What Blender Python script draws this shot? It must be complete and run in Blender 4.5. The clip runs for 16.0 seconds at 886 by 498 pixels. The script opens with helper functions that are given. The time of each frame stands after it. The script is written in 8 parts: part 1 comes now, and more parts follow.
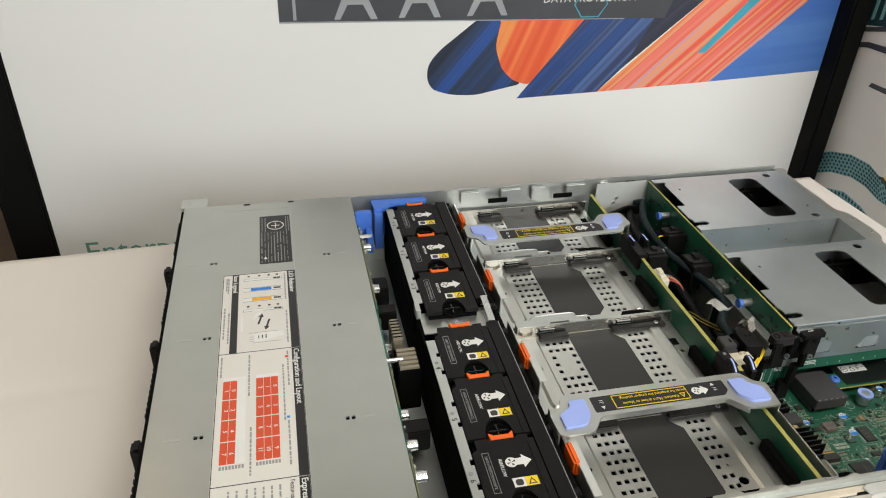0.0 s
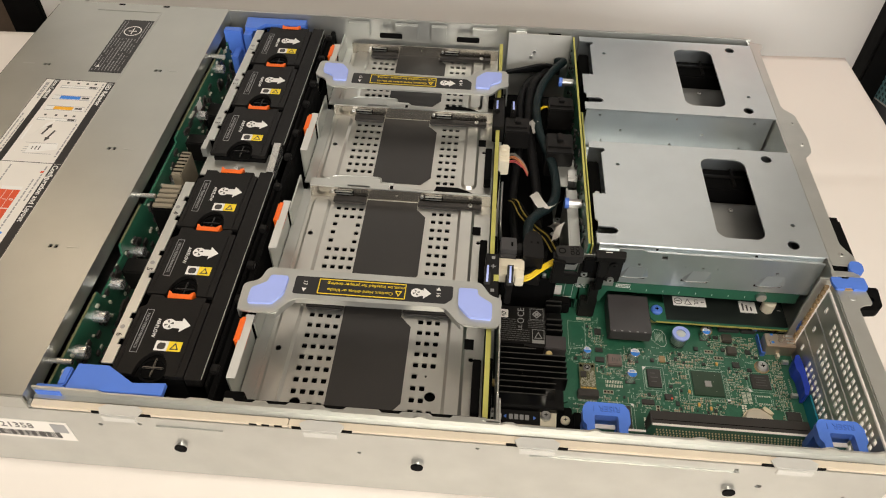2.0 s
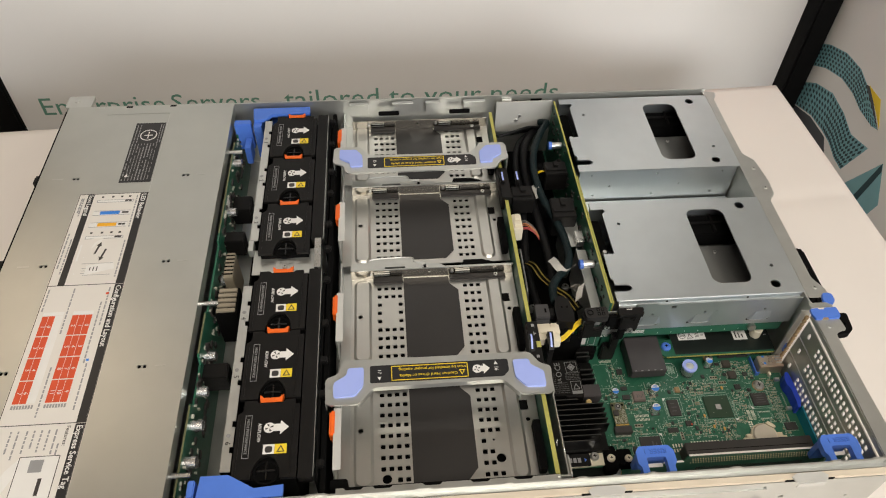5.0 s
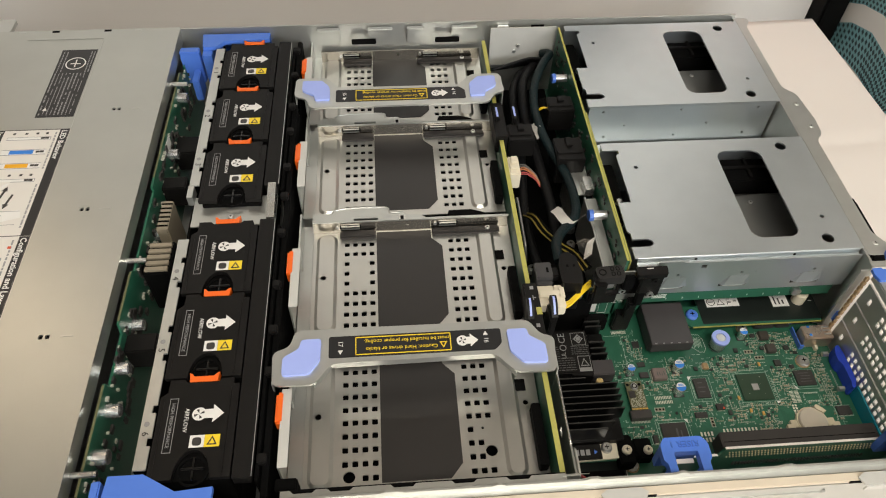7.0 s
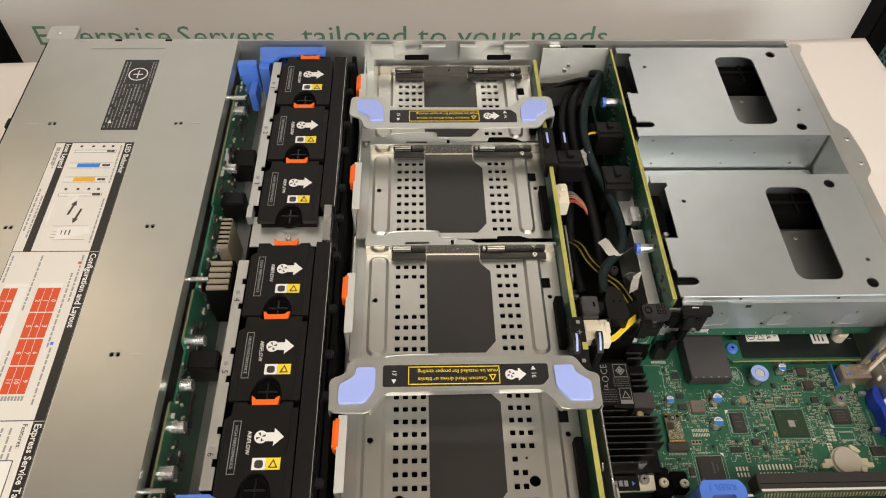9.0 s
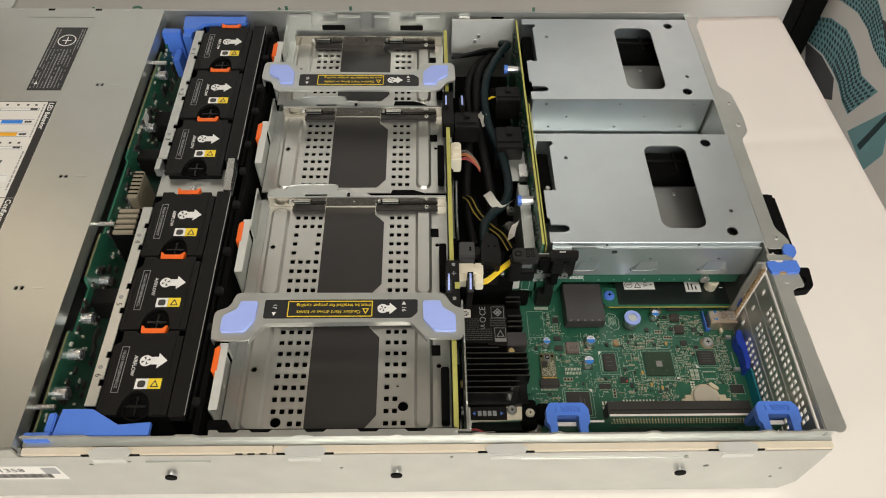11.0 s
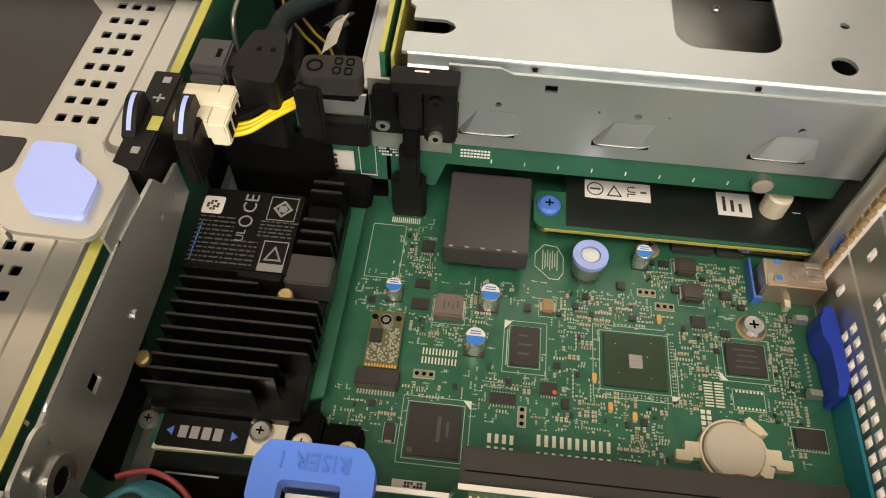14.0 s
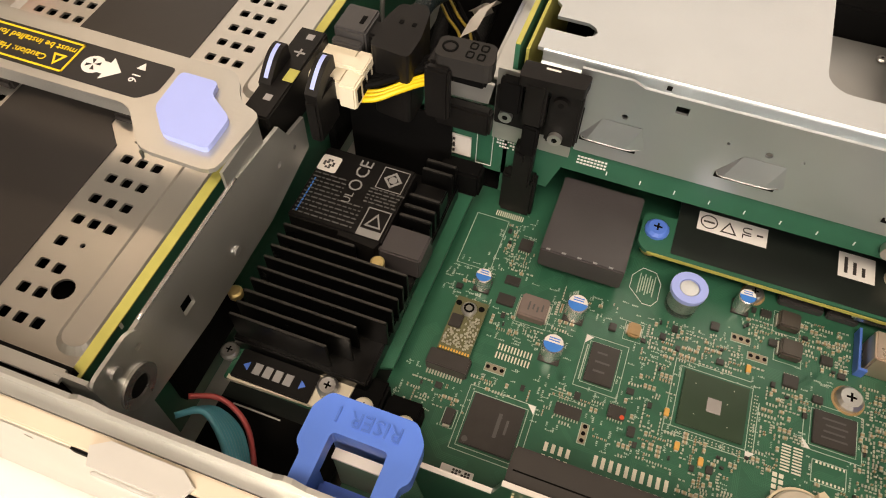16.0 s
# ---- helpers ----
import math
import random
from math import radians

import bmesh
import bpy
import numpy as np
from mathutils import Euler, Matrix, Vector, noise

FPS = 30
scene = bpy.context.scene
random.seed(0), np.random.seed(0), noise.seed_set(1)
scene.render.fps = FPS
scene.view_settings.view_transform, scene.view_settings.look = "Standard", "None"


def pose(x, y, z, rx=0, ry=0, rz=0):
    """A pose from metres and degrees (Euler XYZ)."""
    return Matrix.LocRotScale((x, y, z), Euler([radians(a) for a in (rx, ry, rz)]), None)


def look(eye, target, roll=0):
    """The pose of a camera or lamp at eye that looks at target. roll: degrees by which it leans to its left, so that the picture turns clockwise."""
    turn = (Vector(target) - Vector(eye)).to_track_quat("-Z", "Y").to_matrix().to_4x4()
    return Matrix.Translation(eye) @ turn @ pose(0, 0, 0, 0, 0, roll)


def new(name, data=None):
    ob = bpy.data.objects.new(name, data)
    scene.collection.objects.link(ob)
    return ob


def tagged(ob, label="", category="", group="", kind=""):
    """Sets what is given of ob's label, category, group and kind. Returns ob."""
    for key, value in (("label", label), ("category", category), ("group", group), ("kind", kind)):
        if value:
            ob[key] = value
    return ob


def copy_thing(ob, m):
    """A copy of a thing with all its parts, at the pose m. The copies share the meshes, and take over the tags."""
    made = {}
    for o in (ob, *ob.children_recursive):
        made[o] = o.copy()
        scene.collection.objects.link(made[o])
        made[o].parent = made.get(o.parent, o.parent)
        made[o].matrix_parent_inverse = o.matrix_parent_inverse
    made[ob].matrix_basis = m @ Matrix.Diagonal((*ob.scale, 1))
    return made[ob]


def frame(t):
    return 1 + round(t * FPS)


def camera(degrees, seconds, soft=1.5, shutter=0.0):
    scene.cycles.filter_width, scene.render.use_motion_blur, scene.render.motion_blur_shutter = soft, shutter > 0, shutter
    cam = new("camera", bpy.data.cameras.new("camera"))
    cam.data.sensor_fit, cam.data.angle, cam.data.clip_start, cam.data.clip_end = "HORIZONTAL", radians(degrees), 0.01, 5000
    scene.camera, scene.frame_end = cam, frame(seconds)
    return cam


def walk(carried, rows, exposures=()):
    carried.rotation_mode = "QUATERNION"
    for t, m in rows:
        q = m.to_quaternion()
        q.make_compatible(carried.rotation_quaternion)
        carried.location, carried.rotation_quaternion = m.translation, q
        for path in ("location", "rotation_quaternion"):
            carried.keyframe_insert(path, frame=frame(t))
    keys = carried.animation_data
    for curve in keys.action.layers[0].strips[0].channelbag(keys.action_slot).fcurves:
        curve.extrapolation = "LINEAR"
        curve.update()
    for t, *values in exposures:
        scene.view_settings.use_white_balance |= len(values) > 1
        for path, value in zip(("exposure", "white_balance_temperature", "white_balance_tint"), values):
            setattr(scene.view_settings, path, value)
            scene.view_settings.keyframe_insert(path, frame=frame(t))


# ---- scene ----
cam = camera(62.4, 16.0, soft=1.08)
METRES, TURN = 1.325, -19.8
S = METRES / 8
ROWS = [
    (0.0, 0.0, 0.0, 0.0, 18.14, 57.42, 12.09),
    (0.5, 0.0879, 0.0265, 0.0134, 18.69, 52.63, 5.08),
    (1.0, 0.1534, 0.0595, 0.032, 18.55, 50.01, -0.48),
    (1.5, 0.1873, 0.0807, 0.0296, 18.78, 44.86, -3.86),
    (2.0, 0.2219, 0.0757, 0.0352, 18.91, 42.58, -4.49),
    (2.5, 0.2391, 0.0582, 0.0441, 18.82, 42.42, -4.46),
    (3.0, 0.2055, 0.0393, 0.0806, 18.7, 42.03, -4.29),
    (5.5, 0.1834, -0.0245, 0.0349, 18.77, 41.36, 5.28),
    (6.0, 0.1962, -0.0087, 0.0403, 18.76, 41.38, 5.29),
    (6.5, 0.191, 0.017, 0.0605, 18.67, 41.21, 5.13),
    (7.0, 0.172, 0.0527, 0.0833, 18.68, 39.29, 4.28),
    (7.5, 0.1709, 0.0496, 0.0766, 18.68, 36.99, 3.1),
    (8.0, 0.1625, 0.032, 0.1112, 18.63, 36.83, 2.35),
    (10.5, 0.1877, 0.0228, 0.0678, 18.87, 36.88, 0.92),
    (11.0, 0.2315, 0.036, 0.0598, 18.79, 36.8, 0.92),
    (11.5, 0.2452, 0.0615, 0.0686, 18.7, 36.82, 1.01),
    (12.0, 0.2321, 0.0857, 0.0681, 18.79, 36.84, 1.0),
    (12.5, 0.2419, 0.1186, 0.0924, 18.97, 36.72, 0.88),
    (13.0, 0.2701, 0.2051, 0.1404, 19.12, 36.42, 0.77),
    (13.5, 0.2539, 0.2422, 0.1609, 18.88, 34.25, -1.11),
    (14.0, 0.2477, 0.2618, 0.1716, 18.75, 34.45, -6.01),
    (14.5, 0.2458, 0.2648, 0.1768, 18.83, 34.31, -10.62),
    (15.0, 0.2472, 0.2639, 0.1777, 18.69, 34.43, -14.61),
    (15.5, 0.2464, 0.2609, 0.1764, 18.81, 34.35, -18.39),
    (16.0, 0.2501, 0.2634, 0.1703, 18.9, 34.36, -20.35),
]
EXPOSURES = [(0.0, 0.0, 6250, 5), (0.5, 0.0, 6600, 8), (1.0, 0.0, 7000, 9), (1.5, 0.0, 6900, 10), (3.0, 0.0, 6900, 10), (5.5, -0.07, 6600, 9), (6.5, -0.04, 6600, 8), (7.0, 0.06, 6650, 8), (7.5, 0.05, 6700, 9), (8.0, 0.2, 6800, 10), (10.5, -0.04, 6600, 8), (11.5, -0.12, 6450, 6), (12.3, -0.1, 6600, 7), (13.5, 0.24, 7200, 9), (14.5, 0.46, 7650, 12), (16.0, 0.46, 7850, 17)]
walk(cam, [(t, pose(0.66 * S, -1.51 * S, 0.0868 + 2.21 * S, -90, 0, 0) @ pose(0, 0, 0, 0, 0, TURN) @ pose(METRES * x, METRES * y, METRES * z, 90 + pitch, roll, yaw)) for t, x, y, z, yaw, pitch, roll in ROWS], EXPOSURES)

# ---- world, lights ----
world = bpy.data.worlds.new("world")
scene.world = world
world.use_nodes = True
wn = world.node_tree.nodes
sky = wn.new("ShaderNodeTexSky")
sky.sky_type, sky.sun_disc = "NISHITA", False
sky.sun_elevation, sky.sun_rotation = radians(35), radians(120)
world.node_tree.links.new(sky.outputs[0], wn["Background"].inputs[0])
wn["Background"].inputs[1].default_value = 0.1


def panel_light(name, m, sx, sy, watts, colour):
    d = bpy.data.lights.new(name, "AREA")
    d.shape, d.size, d.size_y, d.energy, d.color = "RECTANGLE", sx, sy, watts, colour
    ob = new(name, d)
    ob.matrix_world = m
    return ob


panel_light("ceiling_panel_light", look((0.55, -0.70, 1.62), (0.55, -0.70, 0)), 1.15, 0.55, 21, (1.0, 0.93, 0.84))
panel_light("ceiling_panel_light", look((-0.72, 1.25, 1.62), (-0.72, 1.25, 0)), 0.6, 0.6, 5.0, (1.0, 0.80, 0.60))
panel_light("window_light", look((1.15, -2.42, 0.95), (0.7, 0.7, 0.25)), 2.0, 1.2, 76, (0.97, 0.98, 1.0))


# ---- materials ----
def mat(name, colour, rough=0.5, metal=0.0, var=0.12, scale=60.0, bump=0.0, bscale=400.0, spec=0.5, alpha=1.0, trans=0.0, streak=None):
    m = bpy.data.materials.new(name)
    m.use_nodes = True
    nt = m.node_tree
    n, l = nt.nodes, nt.links
    b = n["Principled BSDF"]
    b.inputs["Roughness"].default_value = rough
    b.inputs["Metallic"].default_value = metal
    b.inputs["Specular IOR Level"].default_value = spec
    b.inputs["Transmission Weight"].default_value = trans
    co = n.new("ShaderNodeTexCoord")
    mp = n.new("ShaderNodeMapping")
    l.new(co.outputs["Object"], mp.inputs[0])
    if streak:
        mp.inputs["Scale"].default_value = streak
    no = n.new("ShaderNodeTexNoise")
    no.inputs["Scale"].default_value, no.inputs["Detail"].default_value = scale, 6
    l.new(mp.outputs[0], no.inputs[0])
    no2 = n.new("ShaderNodeTexNoise")
    no2.inputs["Scale"].default_value, no2.inputs["Detail"].default_value = scale * 0.13, 3
    l.new(co.outputs["Object"], no2.inputs[0])
    add = n.new("ShaderNodeMath")
    add.operation = "ADD"
    l.new(no.outputs[0], add.inputs[0])
    l.new(no2.outputs[0], add.inputs[1])
    mr = n.new("ShaderNodeMapRange")
    mr.inputs[1].default_value, mr.inputs[2].default_value = 0.6, 1.4
    mr.inputs[3].default_value, mr.inputs[4].default_value = 1 - var, 1 + var
    l.new(add.outputs[0], mr.inputs[0])
    mx = n.new("ShaderNodeVectorMath")
    mx.operation = "SCALE"
    mx.inputs[0].default_value = colour
    l.new(mr.outputs[0], mx.inputs["Scale"])
    l.new(mx.outputs[0], b.inputs["Base Color"])
    rr_ = n.new("ShaderNodeMapRange")
    rr_.inputs[1].default_value, rr_.inputs[2].default_value = 0.6, 1.4
    rr_.inputs[3].default_value, rr_.inputs[4].default_value = max(0.03, rough * (1 - var)), min(1, rough * (1 + var))
    l.new(add.outputs[0], rr_.inputs[0])
    l.new(rr_.outputs[0], b.inputs["Roughness"])
    if bump:
        n3 = n.new("ShaderNodeTexNoise")
        n3.inputs["Scale"].default_value, n3.inputs["Detail"].default_value = bscale, 4
        l.new(mp.outputs[0], n3.inputs[0])
        bp = n.new("ShaderNodeBump")
        bp.inputs["Strength"].default_value, bp.inputs["Distance"].default_value = bump, 0.001
        l.new(n3.outputs[0], bp.inputs["Height"])
        l.new(bp.outputs[0], b.inputs["Normal"])
    return m


STEEL = mat("galvanised_steel", (0.555, 0.565, 0.54), 0.34, 0.80, 0.10, 45, 0.04, 900)
FLOORSTEEL = mat("bay_steel", (0.60, 0.595, 0.56), 0.33, 0.86, 0.05, 45)
POLISHED = mat("polished_steel", (0.43, 0.405, 0.36), 0.20, 0.95, 0.05, 60)
# darker copy of the steel, with shade put into its colour
SHADEDSTEEL = mat("shaded_steel", (0.33, 0.335, 0.325), 0.36, 0.85, 0.06, 45)
COVER = mat("zinc_cover", (0.50, 0.51, 0.48), 0.36, 0.85, 0.06, 30, 0.03, 900)
CAGE = mat("cage_steel", (0.60, 0.645, 0.665), 0.34, 0.88, 0.06, 40, 0.03, 900)
BRIGHT = mat("bright_steel", (0.60, 0.60, 0.58), 0.27, 0.9, 0.08, 60)
SCREW = mat("screw_steel", (0.65, 0.65, 0.64), 0.3, 0.9, 0.1, 300)
RAIL = mat("cream_rail", (0.66, 0.58, 0.46), 0.55, 0.1, 0.08, 60)
SLOTPLASTIC = mat("dark_grey_resin", (0.030, 0.027, 0.025), 0.5, 0, 0.08, 200, 0.04, 2000)
BLACK = mat("black_plastic", (0.0065, 0.0060, 0.0057), 0.45, 0, 0.2, 120, 0.08, 2500, spec=0.22)
# black mouldings, and the sheets that stand in for shade between parts
SOFTBLACK = mat("black_moulding_and_shade", (0.0025, 0.0025, 0.0025), 0.8, 0, 0.15, 120, spec=0.10)
ANODISED = mat("black_anodised", (0.003, 0.003, 0.003), 0.30, 0.0, 0.2, 120, spec=0.30)
FILM = mat("black_insulating_film", (0.024, 0.022, 0.021), 0.36, 0, 0.18, 18, 0.12, 40)
LABELBLACK = mat("black_label", (0.012, 0.012, 0.013), 0.4, 0, 0.1, 120)
DARKGREY = mat("grey_block", (0.055, 0.05, 0.052), 0.5, 0, 0.1, 80, 0.05, 900)
BLUE = mat("blue_plastic", (0.075, 0.19, 0.66), 0.42, 0, 0.06, 80)
LILAC = mat("lilac_touch_point", (0.36, 0.45, 0.90), 0.45, 0, 0.04, 80)
ORANGE = mat("orange_plastic", (0.86, 0.14, 0.012), 0.42, 0, 0.06, 90)
RED = mat("red_print", (0.66, 0.085, 0.028), 0.5, 0, 0.05, 80)
YELLOW = mat("yellow_print", (0.85, 0.62, 0.03), 0.5, 0, 0.05, 80)
WHITE = mat("white_print", (0.78, 0.77, 0.74), 0.5, 0, 0.04, 80)
GREYPRINT = mat("grey_print", (0.30, 0.30, 0.30), 0.5, 0, 0.05, 80)
BLUEPRINT = mat("blue_print", (0.03, 0.22, 0.72), 0.5, 0, 0.05, 80)
ORANGEPRINT = mat("amber_print", (0.85, 0.42, 0.02), 0.5, 0, 0.05, 80)
PAPER = mat("label_paper", (0.74, 0.71, 0.66), 0.5, 0, 0.03, 50)
CREAM = mat("cream_connector", (0.72, 0.66, 0.52), 0.5, 0, 0.06, 120)
GOLD = mat("gold_pad", (0.80, 0.62, 0.28), 0.3, 0.8, 0.1, 300)
TIN = mat("tinned_pad", (0.52, 0.52, 0.44), 0.4, 0.3, 0.15, 500)
EDGE = mat("board_edge", (0.42, 0.40, 0.10), 0.55, 0, 0.12, 200)
CHIPINK = mat("chip_print", (0.09, 0.09, 0.088), 0.5, 0, 0.1, 80)
CHIP = mat("chip_resin", (0.038, 0.034, 0.032), 0.42, 0, 0.15, 300)
CHIPGREEN = mat("chip_substrate", (0.024, 0.052, 0.028), 0.35, 0, 0.1, 200)
FAINT = mat("faint_print", (0.24, 0.24, 0.235), 0.5, 0, 0.1, 80)
TAN = mat("tan_connector", (0.30, 0.26, 0.19), 0.5, 0, 0.12, 150)
COPPER = mat("tan_component", (0.36, 0.24, 0.12), 0.45, 0.1, 0.15, 400)
SLEEVE = mat("cable_sleeve", (0.006, 0.006, 0.0065), 0.55, 0, 0.3, 900, 0.5, 1500, spec=0.22)
WIREY = mat("yellow_wire", (0.80, 0.55, 0.02), 0.4, 0, 0.05, 100)
WIRER = mat("red_wire", (0.42, 0.06, 0.06), 0.4, 0, 0.05, 100)
WIREB = mat("teal_wire", (0.08, 0.38, 0.48), 0.4, 0, 0.05, 100)
TEAL = mat("teal_film", (0.01, 0.22, 0.30), 0.25, 0, 0.05, 100)
OLIVE = mat("olive_board", (0.13, 0.13, 0.065), 0.4, 0, 0.15, 300)
WIREO = mat("orange_wire", (0.48, 0.17, 0.06), 0.4, 0, 0.05, 100)
WIREG = mat("grey_wire", (0.13, 0.13, 0.12), 0.4, 0, 0.05, 100)
ALU = mat("capacitor_can", (0.75, 0.75, 0.75), 0.25, 0.85, 0.08, 400)
CLEAR = mat("clear_plastic", (0.75, 0.9, 0.85), 0.1, 0, 0.02, 50, trans=0.9)
CLOTH = mat("white_paper_cloth", (0.80, 0.745, 0.69), 0.75, 0, 0.03, 8, 0.5, 9)
WALLPAINT = mat("wall_paint", (0.62, 0.57, 0.50), 0.8, 0, 0.04, 6)
CARPET = mat("brown_carpet", (0.12, 0.09, 0.07), 0.95, 0, 0.25, 90)
BANNER = mat("banner_vinyl", (0.80, 0.79, 0.77), 0.55, 0, 0.02, 3)
FRAMEBLACK = mat("banner_frame_black", (0.005, 0.005, 0.005), 0.7, 0, 0.2, 80, spec=0.1)
GREENINK = mat("green_ink", (0.13, 0.30, 0.23), 0.6, 0, 0.05, 40)
RUBBER = mat("matt_black_rubber", (0.022, 0.021, 0.020), 0.6, 0, 0.15, 200, 0.05, 1500, spec=0.25)
GREYPLASTIC = mat("mid_grey_plastic", (0.045, 0.044, 0.045), 0.5, 0, 0.08, 150, 0.03, 1500)
PALESTEEL = mat("pale_zinc", (0.62, 0.62, 0.59), 0.4, 0.3, 0.06, 60)
WIREDARK = mat("dull_yellow_wire", (0.22, 0.16, 0.02), 0.5, 0, 0.1, 100)
GOLDPIN = mat("brass_pin", (0.62, 0.52, 0.34), 0.35, 0.5, 0.1, 400)
# lighter tone for fin tops, with the light they catch painted in
FINLIGHT = mat("lit_fin_top", (0.035, 0.034, 0.032), 0.35, 0.2, 0.15, 300)
DEEPBLUE = mat("raised_blue_lettering", (0.055, 0.145, 0.52), 0.42, 0, 0.06, 80)
TEALSLEEVE = mat("dark_teal_sleeve", (0.005, 0.014, 0.016), 0.5, 0, 0.3, 900, 0.6, 1400, spec=0.3)
DIE = mat("bare_silicon", (0.55, 0.54, 0.53), 0.22, 0.6, 0.05, 200)
MAUVE = mat("inductor_ferrite", (0.19, 0.15, 0.135), 0.5, 0, 0.1, 300)
BROWNBLACK = mat("dark_ferrite", (0.06, 0.05, 0.042), 0.35, 0, 0.15, 300)
TANTALUM = mat("amber_resin", (0.72, 0.40, 0.10), 0.45, 0, 0.06, 300)
CERAMIC = mat("ceramic_body", (0.40, 0.31, 0.19), 0.45, 0, 0.12, 400)
PADTIN = mat("bare_solder_pad", (0.80, 0.77, 0.66), 0.42, 0.2, 0.08, 400)
SILKINK = mat("silk_screen_ink", (0.42, 0.52, 0.44), 0.55, 0, 0.15, 300)
TRACKS = mat("lacquered_copper_track", (0.035, 0.155, 0.092), 0.33, 0, 0.1, 200)
ORANGEGOLD = mat("gold_contact", (0.85, 0.50, 0.10), 0.35, 0.4, 0.1, 300)
CELLTOP = mat("coin_cell_steel", (0.66, 0.60, 0.50), 0.35, 0.35, 0.06, 90)
USBSHELL = mat("port_shell", (0.58, 0.47, 0.38), 0.28, 0.75, 0.06, 120)
VIDEOBLUE = mat("deep_blue_plastic", (0.02, 0.06, 0.52), 0.4, 0, 0.06, 80)
WIREGREEN = mat("green_wire", (0.10, 0.42, 0.10), 0.4, 0, 0.05, 100)
TABLEWOOD = mat("table_wood", (0.28, 0.19, 0.11), 0.5, 0, 0.2, 30)


def pcb_material(name, colour, traces):
    m = mat(name, colour, 0.33, 0, 0.12, 120)
    n, l = m.node_tree.nodes, m.node_tree.links
    b = n["Principled BSDF"]
    src = b.inputs["Base Color"].links[0].from_socket
    co = n.new("ShaderNodeTexCoord")
    vo = n.new("ShaderNodeTexVoronoi")
    vo.distance, vo.feature = "MANHATTAN", "F1"
    vo.inputs["Scale"].default_value = 210
    l.new(co.outputs["Object"], vo.inputs[0])
    wv = n.new("ShaderNodeMath")
    wv.operation = "MULTIPLY"
    wv.inputs[1].default_value = 5.0
    l.new(vo.outputs["Distance"], wv.inputs[0])
    fr = n.new("ShaderNodeMath")
    fr.operation = "FRACT"
    l.new(wv.outputs[0], fr.inputs[0])
    gt = n.new("ShaderNodeMath")
    gt.operation = "GREATER_THAN"
    gt.inputs[1].default_value = 0.72
    l.new(fr.outputs[0], gt.inputs[0])
    ns = n.new("ShaderNodeTexNoise")
    ns.inputs["Scale"].default_value = 55
    l.new(co.outputs["Object"], ns.inputs[0])
    g2 = n.new("ShaderNodeMath")
    g2.operation = "GREATER_THAN"
    g2.inputs[1].default_value = 0.52
    l.new(ns.outputs[0], g2.inputs[0])
    mu = n.new("ShaderNodeMath")
    mu.operation = "MULTIPLY"
    l.new(gt.outputs[0], mu.inputs[0])
    l.new(g2.outputs[0], mu.inputs[1])
    mix = n.new("ShaderNodeMix")
    mix.data_type = "RGBA"
    l.new(mu.outputs[0], mix.inputs[0])
    l.new(src, mix.inputs[6])
    mix.inputs[7].default_value = (*traces, 1)
    l.new(mix.outputs[2], b.inputs["Base Color"])
    return m


PCB = pcb_material("board_green", (0.022, 0.115, 0.068), (0.028, 0.135, 0.082))
PCBDARK = pcb_material("board_black", (0.012, 0.016, 0.014), (0.016, 0.024, 0.02))

# ---- building helpers ----
from mathutils.geometry import tessellate_polygon

BASE = {}


def thing(name, base, label, category, group="", kind=""):
    ob = new(name)
    ob.empty_display_size = 0.02
    ob.location = base
    BASE[ob.name] = Vector(base)
    return tagged(ob, label, category, group, kind)


def part(name, bm, material, parent, label=""):
    base = BASE[parent.name]
    bmesh.ops.recalc_face_normals(bm, faces=bm.faces)
    bmesh.ops.translate(bm, verts=bm.verts, vec=-base)
    me = bpy.data.meshes.new(name)
    bm.to_mesh(me)
    bm.free()
    me.materials.append(material)
    ob = new(name, me)
    ob.parent = parent
    BASE[ob.name] = base
    if label:
        ob["label"] = label
    return ob


def box(x0, y0, z0, x1, y1, z1, bev=0.0, bm=None):
    b = bmesh.new()
    bmesh.ops.create_cube(b, size=1)
    for v in b.verts:
        v.co = Vector(((x0 + x1) / 2 + v.co.x * (x1 - x0), (y0 + y1) / 2 + v.co.y * (y1 - y0), (z0 + z1) / 2 + v.co.z * (z1 - z0)))
    if bev:
        bmesh.ops.bevel(b, geom=b.edges[:], offset=bev, segments=2, affect="EDGES")
    return merge(bm, b)


def merge(bm, b):
    if bm is None:
        return b
    me = bpy.data.meshes.new("tmp")
    b.to_mesh(me)
    b.free()
    bm.from_mesh(me)
    bpy.data.meshes.remove(me)
    return bm


def boxes(rows):
    """One mesh of plain blocks, rows of x0, y0, z0, x1, y1, z1."""
    vs, fs = [], []
    for x0, y0, z0, x1, y1, z1 in rows:
        k = len(vs)
        vs += [(x0, y0, z0), (x1, y0, z0), (x1, y1, z0), (x0, y1, z0), (x0, y0, z1), (x1, y0, z1), (x1, y1, z1), (x0, y1, z1)]
        fs += [(k, k + 3, k + 2, k + 1), (k + 4, k + 5, k + 6, k + 7), (k, k + 1, k + 5, k + 4), (k + 1, k + 2, k + 6, k + 5), (k + 2, k + 3, k + 7, k + 6), (k + 3, k, k + 4, k + 7)]
    me = bpy.data.meshes.new("tmp")
    me.from_pydata(vs, [], fs)
    bm = bmesh.new()
    bm.from_mesh(me)
    bpy.data.meshes.remove(me)
    return bm


XZ = Matrix(((1, 0, 0, 0), (0, 0, -1, 0), (0, 1, 0, 0), (0, 0, 0, 1)))  # (u, v, w) -> (u, -w, v)
